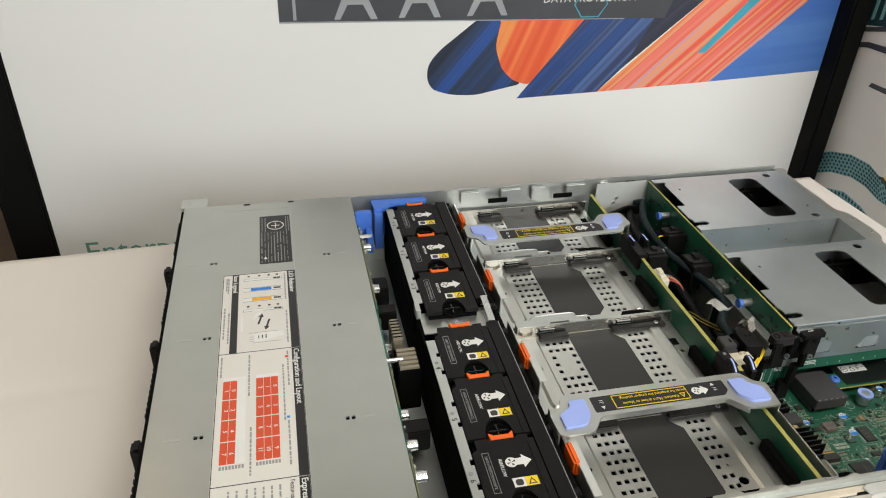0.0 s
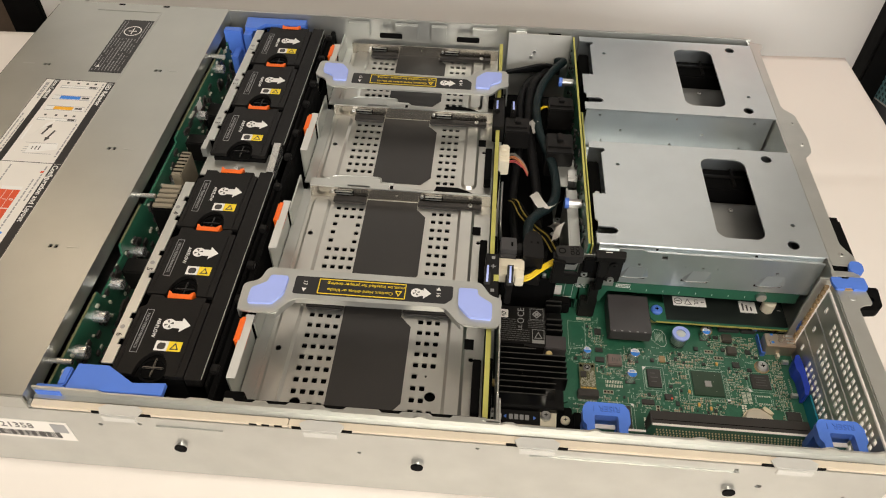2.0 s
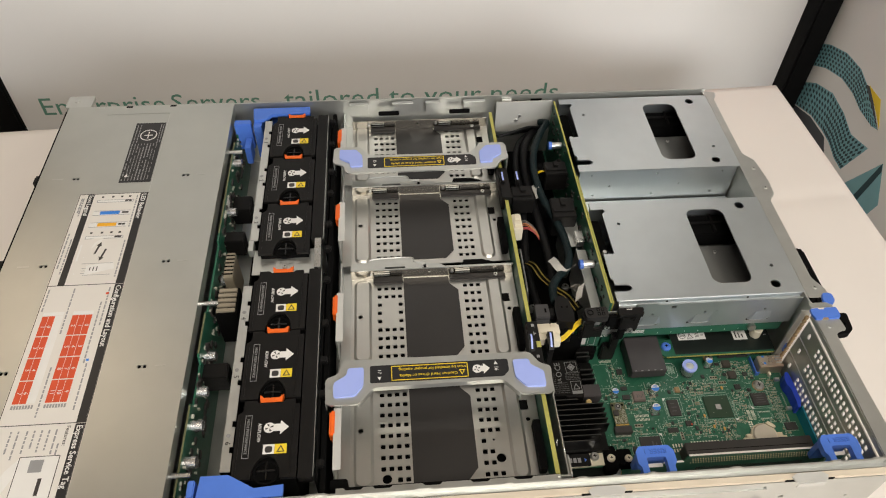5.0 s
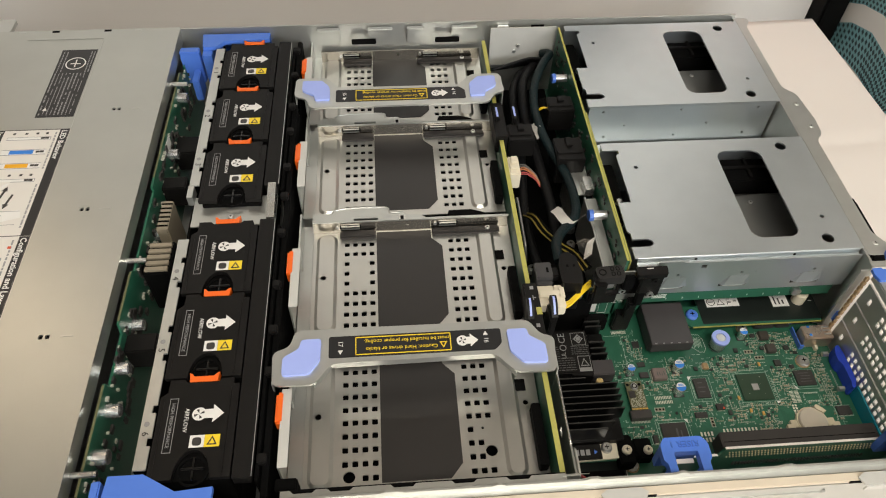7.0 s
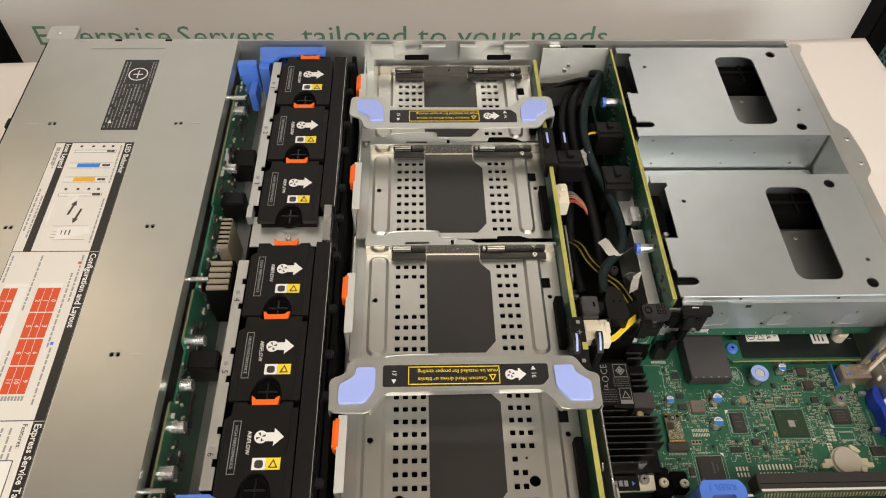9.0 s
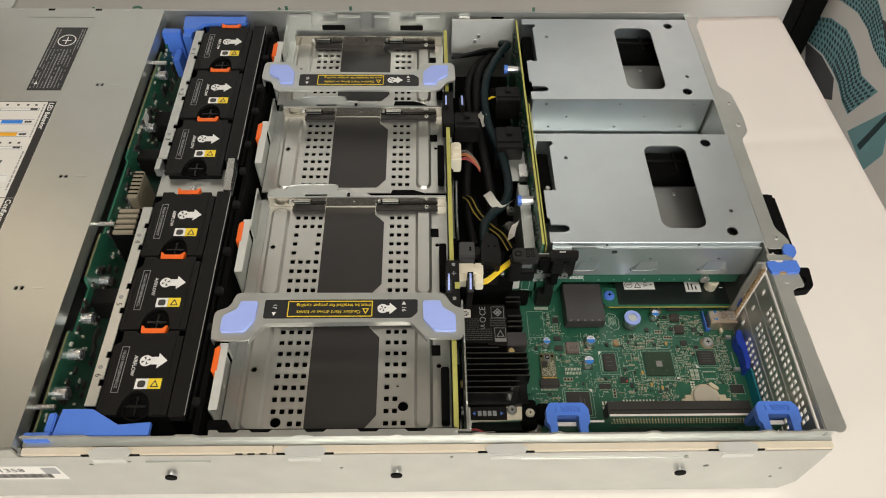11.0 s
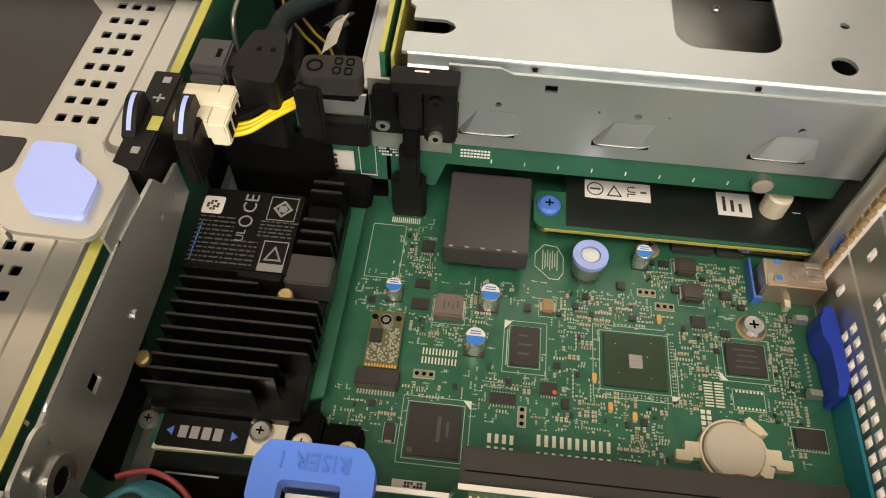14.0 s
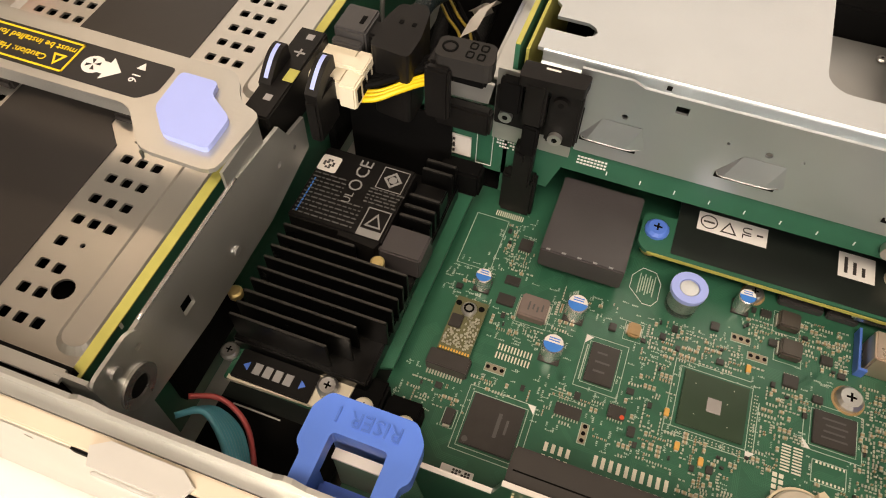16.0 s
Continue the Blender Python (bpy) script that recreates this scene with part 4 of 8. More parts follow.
        part("raised_rim", tube([(0.3000, yd + 0.0082, 0.0622), (0.3070, yd + 0.0126, 0.0622), (0.3390, yd + 0.0131, 0.0622), (0.3430, yd + 0.0078, 0.0622), (0.3530, yd + 0.0073, 0.0622)], 0.0006), STEEL, fold)
        part("hinge", box(0.3495, yd - 0.0004, 0.0621, 0.3545, yd + 0.0044, 0.0634, 0.0004), BRIGHT, fold)
        part("hinge_gap", box(0.3508, yd - 0.0006, 0.0634, 0.3532, yd + 0.0030, 0.0636), SOFTBLACK, fold)
        part("rubber_stop", sheet(soften([(0.3850, yd + 0.0022), (0.4180, yd + 0.0022), (0.4120, yd + 0.0060), (0.4040, yd + 0.0090), (0.3870, yd + 0.0090)], 0.001), 0.0560, 0.0606), SOFTBLACK, dv)
        part("shelf_web", box(0.2870, yd + 0.0070, 0.0501, 0.3395, yd + 0.0080, 0.0610), STEEL, dv)
    part("rubber_pad", box(0.3060, yd - 0.0082, 0.0501, 0.3322, yd - 0.0012, 0.0545, 0.0010), SLOTPLASTIC, dv)
    rs = part("rubber_pad", box(0.3735, yd - 0.0075, 0.0501, 0.4240, yd - 0.0012, 0.0540, 0.0010), SLOTPLASTIC, dv)
    pr_ = part("rivet", can(0.4150, yd - 0.0042, 0.0540, 0.0552, 0.0019, 14, 0.0004), SCREW, rs)
    part("recess", can(0.4150, yd - 0.0042, 0.0552, 0.0553, 0.0008, 8), SOFTBLACK, pr_)
    part("hole_mark", can(0.2945, 0.069 + o, 0.0512, 0.0518, 0.0020, 12), SOFTBLACK, fl)
    # black stop and drive connector at the board side
    part("drive_connector", box(0.4245, 0.0265 + o, 0.0505, 0.4300, 0.066 + o, 0.0605, 0.0006), SOFTBLACK, mc)
    part("cut_out", box(0.4180, 0.080 + o, 0.0500, 0.4245, 0.088 + o, 0.0508), SOFTBLACK, fl)
# black sheets that paint the shade below the bays and along their near end
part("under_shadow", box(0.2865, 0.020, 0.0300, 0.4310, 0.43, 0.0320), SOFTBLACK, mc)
part("end_wall", box(0.2865, 0.0165, 0.030, 0.4310, 0.0178, 0.0600), STEEL, mc)
part("gap_shadow", box(0.2770, 0.0085, 0.0560, 0.4360, 0.0160, 0.0600), SOFTBLACK, mc)
ef = [(0.2790, 0.0100), (0.4340, 0.0100), (0.4340, 0.0135)]
for xe in (0.415, 0.385, 0.352, 0.318, 0.298):
    ef += [(xe, 0.0135), (xe - 0.002, 0.0118), (xe - 0.012, 0.0118), (xe - 0.014, 0.0135)]
ef += [(0.2790, 0.0135)]
part("end_fold", sheet(ef, 0.0772, 0.0782), STEEL, mc)
part("end_shadow", box(0.2790, 0.0136, 0.0610, 0.4340, 0.0150, 0.0760), SOFTBLACK, mc)
part("corner_block", box(0.2735, 0.0185, 0.050, 0.2860, 0.0260, 0.0660, 0.0008), SOFTBLACK, mc)

hn_out = [(0.2710, 0.0740), (0.2955, 0.0735), (0.3055, 0.0868), (0.4035, 0.0878), (0.4150, 0.0745), (0.4390, 0.0740), (0.4410, 0.0980), (0.4330, 0.1000), (0.4265, 0.1110), (0.2830, 0.1115), (0.2800, 0.1000), (0.2700, 0.0965)]


def lift_handle(flip, n_left, n_right, label):
    """The bridge that lifts two bays; flip mirrors it across the cage's middle."""
    def Y(y):
        return 0.4330 - y if flip else y
    h = thing("lift_handle", (0.355, Y(0.0925), 0.08), label, "handle", "lift handles of the drive cage")
    F = lambda pts: [(px, Y(py)) for px, py in pts]
    bar = part("bar", sheet(F(soften(hn_out)), 0.0826, 0.0842), STEEL, h)
    lipy = (0.0735, 0.0747) if not flip else (Y(0.1115), Y(0.1103))
    part("front_fold", sheet(F([(0.2955, 0.0735), (0.3055, 0.0868), (0.4035, 0.0878), (0.4150, 0.0745), (0.4150, 0.0756), (0.4035, 0.0890), (0.3055, 0.0880), (0.2955, 0.0746)]), 0.0790, 0.0825), STEEL, h)
    part("end_leg", box(0.2705, min(Y(0.076), Y(0.095)), 0.062, 0.2715, max(Y(0.076), Y(0.095)), 0.0825), STEEL, h)
    part("end_leg", box(0.4395, min(Y(0.076), Y(0.096)), 0.062, 0.4405, max(Y(0.076), Y(0.096)), 0.0825), STEEL, h)
    part("touch_pad", sheet(F(soften([(0.2765, 0.0795), (0.2925, 0.0800), (0.2985, 0.0885), (0.2990, 0.1035), (0.2870, 0.1035), (0.2860, 0.0975), (0.2765, 0.0915)], 0.002)), 0.0842, 0.0862), LILAC, h, "lilac blue touch pad")
    part("touch_pad", sheet(F(soften([(0.4345, 0.0795), (0.4200, 0.0800), (0.4125, 0.0885), (0.4120, 0.1035), (0.4245, 0.1035), (0.4250, 0.0985), (0.4345, 0.0920)], 0.002)), 0.0842, 0.0862), LILAC, h, "lilac blue touch pad")
    y0, y1 = sorted((Y(0.0905), Y(0.1055)))
    yc = (y0 + y1) / 2
    lab = part("caution_label", sheet(F(soften([(0.3035, 0.0905), (0.4040, 0.0905), (0.4085, 0.0950), (0.4085, 0.1055), (0.3035, 0.1055)], 0.0015)), 0.0842, 0.0844), LABELBLACK, h, "black caution label with yellow frame")
    z = 0.0846
    lettering("Caution: Hard drives or blanks", 0.0035, 0.3695, yc - 0.0025, z, 180, YELLOW, lab, align="LEFT")
    lettering("must be installed for proper cooling.", 0.0035, 0.3765, yc + 0.0028, z, 180, YELLOW, lab, align="LEFT")
    fx0, fx1 = 0.3195, 0.3775
    part("yellow_frame", boxes([(fx0, yc - 0.0063, 0.0844, fx1, yc - 0.0057, 0.0846), (fx0, yc + 0.0057, 0.0844, fx1, yc + 0.0063, 0.0846), (fx0, yc - 0.0063, 0.0844, fx0 + 0.0006, yc + 0.0063, 0.0846), (fx1 - 0.0006, yc - 0.0063, 0.0844, fx1, yc + 0.0063, 0.0846)]), YELLOW, lab)
    part("triangle", sheet([(0.3705, yc + 0.0002), (0.3752, yc + 0.0002), (0.37285, yc - 0.0044)][::-1], 0.0844, 0.0846, [[(0.3715, yc - 0.0004), (0.3742, yc - 0.0004), (0.37285, yc - 0.0032)]]), YELLOW, lab)
    hub = [(0.3845 + 0.0036 * math.cos(a), yc + 0.0036 * math.sin(a)) for a in [radians(42 + 276 * i / 14) for i in range(15)]]
    ar = [(0.3942, yc), (0.3892, yc + 0.0046), (0.3892, yc + 0.0024)] + hub + [(0.3892, yc - 0.0024), (0.3892, yc - 0.0046)]
    arrow = part("arrow", sheet(ar, 0.0844, 0.0846), WHITE, lab)
    for k in range(4):
        a = radians(20 + 90 * k)
        part("blade_sign", sheet([(0.3845 + 0.0003 * math.cos(a), yc + 0.0003 * math.sin(a)), (0.3845 + 0.0023 * math.cos(a - 0.28), yc + 0.0023 * math.sin(a - 0.28)), (0.3845 + 0.0025 * math.cos(a + 0.28), yc + 0.0025 * math.sin(a + 0.28))], 0.0846, 0.08468), LABELBLACK, arrow)
    lettering(n_right, 0.0040, 0.3990, yc - 0.0005, z, -90, WHITE, lab)
    lettering(n_left, 0.0040, 0.3105, yc + 0.0020, z, -90, WHITE, lab)
    part("pointer", sheet([(0.3975, yc + 0.0032), (0.4005, yc + 0.0032), (0.3990, yc + 0.0060)], 0.0844, 0.0846), WHITE, lab)
    part("pointer", sheet([(0.3090, yc - 0.0025), (0.3120, yc - 0.0025), (0.3105, yc - 0.0055)], 0.0844, 0.0846), WHITE, lab)
    return h


lift_handle(False, "17", "16", "grey steel lift handle with lilac pads and caution label")
lift_handle(True, "15", "14", "grey steel lift handle with lilac pads and caution label")

# ---- board and wall behind the middle cage ----
mb = thing("middle_backplane", (0.434, 0.217, 0.006), "upright green circuit board with yellow edge behind the bays", "circuit board")
part("board", box(0.4322, 0.013, 0.0063, 0.4340, 0.421, 0.0725), PCB, mb)
part("board_edge", box(0.4318, 0.013, 0.0726, 0.4350, 0.421, 0.0731), EDGE, mb)
part("printed_line", box(0.4341, 0.0300, 0.0690, 0.4342, 0.0310, 0.0715), WHITE, mb)
for y in (0.05, 0.16, 0.265, 0.37):
    part("slot_connector", box(0.4341, y - 0.018, 0.02, 0.4375, y + 0.018, 0.06, 0.0005), SOFTBLACK, mb)
mw = thing("cage_wall", (0.44, 0.06, 0.006), "grey steel side wall of the middle cage", "metal bracket")
part("wall", sheet([(0.012, 0.0480), (0.050, 0.0435), (0.090, 0.0440), (0.118, 0.0500), (0.118, 0.0640), (0.108, 0.0655), (0.104, 0.0730), (0.080, 0.0757), (0.012, 0.0757)], 0.4398, 0.4410, [rect(0.0435, 0.0575, 0.0485, 0.0630), ring(0.1000, 0.0600, 0.0012, 8), ring(0.1100, 0.0580, 0.0009, 8)], YZ), STEEL, mw)
part("top_roll", tube([(0.4404, 0.0315, 0.0757), (0.4404, 0.0550, 0.0757), (0.4404, 0.0800, 0.0757)], 0.0007), BRIGHT, mw)
part("end_plate", sheet(soften([(0.0115, 0.0490), (0.0300, 0.0520), (0.0300, 0.0745), (0.0265, 0.0790), (0.0115, 0.0790)], 0.003), 0.4411, 0.4422, [ring(0.0265, 0.0715, 0.0012, 10)], YZ), STEEL, mw)
part("end_return", box(0.4320, 0.0115, 0.0500, 0.4410, 0.0127, 0.0788), STEEL, mw)
pr = part("pressed_ring", sheet(ring(0.0205, 0.0610, 0.0066, 28), 0.4422, 0.4431, [ring(0.0205, 0.0610, 0.0036, 20)], YZ), BRIGHT, mw)
part("ring_hole", can(0.0205, 0.0610, 0.4422, 0.4425, 0.0035, 18, axis="x"), SOFTBLACK, pr)
part("rivet", can(0.0180, 0.0735, 0.4422, 0.4430, 0.0018, 12, axis="x"), SCREW, mw)
part("rivet", can(0.0700, 0.0535, 0.4410, 0.4417, 0.0015, 12, axis="x"), SCREW, mw)
part("foot", box(0.4399, 0.0140, 0.0066, 0.4409, 0.0220, 0.0485), STEEL, mw)

# ---- rear drive cages ----
def strip(pts, x0, x1, th):
    """A bent sheet that runs along x; pts are its (y, z) profile."""
    b = bmesh.new()
    rows = []
    for y, z in pts:
        rows.append([b.verts.new(p) for p in ((x0, y, z), (x1, y, z), (x1, y, z - th), (x0, y, z - th))])
    for r0, r1 in zip(rows, rows[1:]):
        for i in range(4):
            b.faces.new((r0[i], r0[(i + 1) % 4], r1[(i + 1) % 4], r1[i]))
    b.faces.new(rows[0])
    b.faces.new(rows[-1])
    bmesh.ops.recalc_face_normals(b, faces=b.faces)
    return b



def rear_cage(y0, y1, label, near):
    """A cage with a lid that has a window, notches and holes; y0 to y1 across."""
    c = thing("rear_drive_cage", (0.585, (y0 + y1) / 2, 0.02), label, "drive cage", "rear drive cages")
    ym = y1 - 0.008
    out = [(0.5065, y0), (0.6665, y0), (0.6665, y1), (0.5065, y1), (0.5065, y1 - 0.008), (0.5185, y1 - 0.008), (0.5190, y1 - 0.011), (0.5160, y1 - 0.014), (0.5160, y1 - 0.062), (0.5065, y1 - 0.062)]
    slot = [(0.5065, y0 + 0.024), (0.5085, y0 + 0.022), (0.5085, y0 + 0.0165), (0.5190, y0 + 0.0165), (0.5215, y0 + 0.0150), (0.5225, y0 + 0.0130), (0.5215, y0 + 0.0110), (0.5190, y0 + 0.0095), (0.5065, y0 + 0.0095)]
    holes = [rr(0.5930, y0 + 0.013, 0.6275, y0 + 0.100, 0.008, 5), ring(0.6450, y0 + 0.010, 0.0042, 18), ring(0.6460, y0 + 0.103, 0.0042, 18), ring(0.6490, y0 + 0.030, 0.0016, 10), ring(0.5280, y0 + 0.086, 0.0016, 10)]
    lid = part("lid", sheet(out + slot, 0.0820, 0.0832, holes), CAGE, c, "grey steel lid with a rounded window")
    if near:
        part("rolled_edge", strip([(y0, 0.0831), (y0 - 0.0004, 0.0828), (y0 - 0.0006, 0.0822), (y0 - 0.0007, 0.0788), (y0 - 0.0042, 0.0784)], 0.5085, 0.6640, 0.0007), CAGE, lid)
        for x in (0.548, 0.617):
            part("edge_hole", box(x, y0 - 0.0012, 0.0800, x + 0.0016, y0 - 0.0007, 0.0814), SOFTBLACK, lid)
        prof = [(0.5250, 0.0480), (0.6640, 0.0480), (0.6640, 0.0816), (0.5420, 0.0816), (0.5380, 0.0835), (0.5220, 0.0835), (0.5220, 0.0600)]
        wh = [[(xc - 0.0110, 0.0562), (xc + 0.0105, 0.0562), (xc + 0.0080, 0.0655), (xc - 0.0050, 0.0655)] for xc in (0.5370, 0.5820, 0.6340)] + [rect(0.5525, 0.0755, 0.5565, 0.0790), ring(0.5835, 0.0685, 0.0012, 10), ring(0.6355, 0.0685, 0.0012, 10), ring(0.5710, 0.0690, 0.0006, 6), ring(0.5935, 0.0690, 0.0006, 6), ring(0.5385, 0.0685, 0.0011, 10)]
        w = part("outer_wall", sheet(prof, -0.1520, -0.1510, wh, XZ), CAGE, c)
        for xc in (0.5370, 0.5820, 0.6340):
            b = bmesh.new()
            zb, zt = 0.0562, 0.0655
            v = [b.verts.new(p) for p in ((xc - 0.0110, 0.1509, zb), (xc + 0.0105, 0.1509, zb), (xc + 0.0080, 0.1509, zt), (xc - 0.0050, 0.1509, zt), (xc - 0.0085, 0.1491, zb), (xc + 0.0045, 0.1491, zb))]
            for f in ((4, 5, 2, 3), (0, 4, 3), (1, 2, 5)):
                b.faces.new([v[i] for i in f])
            part("pressed_scoop", b, CAGE, w)
            # dark lip paints the shaded lower edge of the scoop
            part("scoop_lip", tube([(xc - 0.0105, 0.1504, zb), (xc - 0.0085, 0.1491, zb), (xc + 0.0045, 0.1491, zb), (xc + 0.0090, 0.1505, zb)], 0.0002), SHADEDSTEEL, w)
            part("slit", box(xc - 0.0110, 0.1504, zb - 0.0020, xc + 0.0080, 0.1509, zb - 0.0002), SOFTBLACK, w)
    else:
        part("outer_wall", sheet([(0.5080, 0.040), (0.6640, 0.040), (0.6640, 0.0815), (0.5080, 0.0815)], -(y0 + 0.0012), -y0 - 0.0002, [ring(x, z, 0.0011, 8) for x, z in ((0.52, 0.077), (0.585, 0.077), (0.65, 0.077), (0.54, 0.062), (0.61, 0.062), (0.525, 0.05), (0.585, 0.05), (0.645, 0.05))], XZ), CAGE, c)
    part("far_wall", box(0.5080, y1 - 0.0014, 0.030, 0.6640, y1 - 0.0002, 0.0818), CAGE, c)
    part("cage_floor", box(0.5080, y0 + 0.002, 0.0300, 0.6640, y1 - 0.002, 0.0312), CAGE, c)
    part("drive_connector", box(0.5070, y0 + 0.052, 0.040, 0.5165, y0 + 0.104, 0.0700, 0.001), SOFTBLACK, c)
    part("guide_pin", can(0.5120, y0 + 0.062, 0.0700, 0.0740, 0.0022, 12, 0.0006), SCREW, c)
    part("guide_plate", box(0.5420, y0 + 0.0860, 0.0315, 0.6590, y0 + 0.1105, 0.0640, 0.001), SOFTBLACK, c)
    for i in range(4):
        part("guide_rib", box(0.5450 + 0.026 * i, y0 + 0.0880, 0.0640, 0.5475 + 0.026 * i, y0 + 0.1090, 0.0665, 0.0004), BLACK, c)
    part("guide_bar", box(0.5430, y0 + 0.0960, 0.0666, 0.6580, y0 + 0.0985, 0.0685, 0.0004), BLACK, c)
    screw("rivet", 0.6200, y0 + 0.0700, 0.0565, 0.0575, 0.0018, SCREW, c)
    # shelf takes the darker steel to paint the dimness inside the cage
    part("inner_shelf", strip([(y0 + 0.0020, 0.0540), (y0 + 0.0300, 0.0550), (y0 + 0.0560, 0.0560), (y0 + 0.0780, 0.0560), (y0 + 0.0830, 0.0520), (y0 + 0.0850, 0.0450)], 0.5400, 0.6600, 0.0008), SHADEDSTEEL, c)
    return c


rear_cage(0.1560, 0.2690, "grey steel rear drive cage beside the system board", True)
rear_cage(0.3125, 0.4255, "grey steel rear drive cage at the far chassis wall", False)
rc = thing("cage_bridge", (0.585, 0.29, 0.03), "plain steel shelf between the two rear cages", "metal bracket")
part("shelf", box(0.5080, 0.2695, 0.0420, 0.6640, 0.3108, 0.0432), CAGE, rc)
part("white_block", box(0.6350, 0.2740, 0.0433, 0.6580, 0.2850, 0.0520, 0.001), CREAM, rc)
part("cap", can(0.6250, 0.2770, 0.0433, 0.0500, 0.004, 14, 0.0006), ALU, rc)
screw("screw", 0.6480, 0.3030, 0.0432, 0.0450, 0.0032, SCREW, rc)

# riser board between cables and rear cages
rb = thing("rear_backplane", (0.50, 0.29, 0.004), "upright circuit board with yellow-green edge at the rear cages", "circuit board")
part("board", box(0.5000, 0.1530, 0.012, 0.5016, 0.4205, 0.0845), PCB, rb)
part("board_edge", box(0.5000, 0.1530, 0.0846, 0.5016, 0.4205, 0.0852), EDGE, rb)
part("stiffener", box(0.5032, 0.1550, 0.030, 0.5042, 0.3080, 0.0820), EDGE, rb)
part("bracket", box(0.4900, 0.156, 0.02, 0.4912, 0.232, 0.0640, 0.0003), STEEL, rb)
part("bracket", box(0.4850, 0.236, 0.02, 0.4862, 0.275, 0.0600, 0.0003), STEEL, rb)
part("bracket_foot", box(0.4913, 0.158, 0.0628, 0.4985, 0.230, 0.0640, 0.0003), STEEL, rb)
part("bracket_foot", box(0.4863, 0.238, 0.0588, 0.4985, 0.272, 0.0600, 0.0003), STEEL, rb)
part("spacer", box(0.4915, 0.236, 0.0601, 0.4985, 0.250, 0.0680, 0.0004), BRIGHT, rb)
for y in (0.365, 0.206):
    k = part("thumb_screw", can(y, 0.072, 0.4900, 0.4998, 0.0034, 16, axis="x"), SCREW, rb, "knurled screw with blue cap")
    part("cap", can(y, 0.072, 0.4868, 0.4899, 0.0042, 16, axis="x"), BLUE, k)
q = random.Random(12)
part("component_field", boxes([(0.4988, y, z, 0.4999, y + q.uniform(0.001, 0.004), z + q.uniform(0.001, 0.003)) for y, z in ((q.uniform(0.16, 0.41), q.uniform(0.04, 0.08)) for i in range(120))]), CHIP, rb)["kind"] = "stuff"

# far wall fittings above the cable channel
for x, z in ((0.452, 0.076), (0.478, 0.078)):
    part("wall_slot", box(x, 0.4316, z, x + 0.012, 0.4319, z + 0.003), SOFTBLACK, ch)
part("wall_tab", box(0.447, 0.4285, 0.066, 0.457, 0.4318, 0.082, 0.0006), BRIGHT, ch)
part("channel_wall", box(0.4400, 0.4225, 0.045, 0.4990, 0.4235, 0.0845), PALESTEEL, ch)
for x in (0.4630, 0.4660):
    part("rivet", can(x, 0.060 + 0.006 * (x > 0.465), 0.4212, 0.4226, 0.0016, 12, axis="y"), SCREW, ch)
for x0, x1 in ((0.285, 0.305), (0.330, 0.352), (0.365, 0.380), (0.405, 0.428)):
    part("wall_step", box(x0, 0.4255, 0.070, x1, 0.4300, 0.0845, 0.0006), STEEL, ch)
for x in (0.315, 0.390):
    part("wall_catch", box(x, 0.4235, 0.0705, x + 0.022, 0.4252, 0.0760, 0.0006), SOFTBLACK, ch)

# ---- rear wall ----
rw = part("rear_wall", box(0.6655, 0.1400, 0.003, 0.6670, 0.4318, 0.0830), STEEL, ch)
fl = soften([(0.6672, 0.4318), (0.6790, 0.4300), (0.6780, 0.4230), (0.6740, 0.4180), (0.6740, 0.3300), (0.6830, 0.3200), (0.6860, 0.2900), (0.6850, 0.2720), (0.6780, 0.2640), (0.6780, 0.1700), (0.6850, 0.1580), (0.6850, 0.1500), (0.6672, 0.1500)], 0.003)
part("rear_flange", sheet(fl, 0.0820, 0.0830), STEEL, ch)
for x, y in ((0.6780, 0.308), (0.6795, 0.281), (0.6765, 0.160)):
    screw("rivet", x, y, 0.0830, 0.0836, 0.0022, STEEL, ch)
# slot panel with three perforated blanks
sp = thing("slot_panel", (0.664, 0.07, 0.003), "grey steel rear panel with perforated slot blanks", "rear panel")
part("frame_bar", box(0.6630, 0.0060, 0.0780, 0.6645, 0.1330, 0.0826), STEEL, sp)
for z0 in (0.0140, 0.0355, 0.0570):
    hs = []
    for i in range(17):
        for r in (0, 1):
            y = 0.0200 + i * 0.0052
            hs.append([(y, z0 + 0.0048 + r * 0.0060), (y + 0.0030, z0 + 0.0048 + r * 0.0060), (y + 0.0034, z0 + 0.0092 + r * 0.0060), (y + 0.0004, z0 + 0.0092 + r * 0.0060)])
    hs += [rr(0.1195, z0 + 0.008, 0.1225, z0 + 0.014, 0.001, 2)]
    sb = part("slot_blank", sheet(rect(0.0080, z0, 0.1300, z0 + 0.0200), 0.6615, 0.6625, hs, YZ), STEEL, sp, "perforated slot blank")
part("top_flange", sheet(soften([(0.6635, 0.0085), (0.6730, 0.0060), (0.6770, 0.0090), (0.6750, 0.0600), (0.6740, 0.1120), (0.6790, 0.1150), (0.6840, 0.1155), (0.6830, 0.1275), (0.6635, 0.1265)], 0.002), 0.0827, 0.0838), STEEL, sp)
part("dimple", can(0.6720, 0.1205, 0.0838, 0.0842, 0.0026, 16, 0.0003), STEEL, sp)
part("corner_post", box(0.6560, 0.0080, 0.004, 0.6612, 0.0095, 0.0820), STEEL, sp)
part("bottom_bar", box(0.6618, 0.0060, 0.003, 0.6632, 0.1350, 0.0138), STEEL, sp)
for i in range(13):
    part("copper_finger", box(0.6600, 0.1330, 0.015 + 0.005 * i, 0.6625, 0.1350, 0.0186 + 0.005 * i), COPPER, sp)
part("inner_post", box(0.6560, 0.1365, 0.004, 0.6650, 0.1380, 0.0825), STEEL, sp)
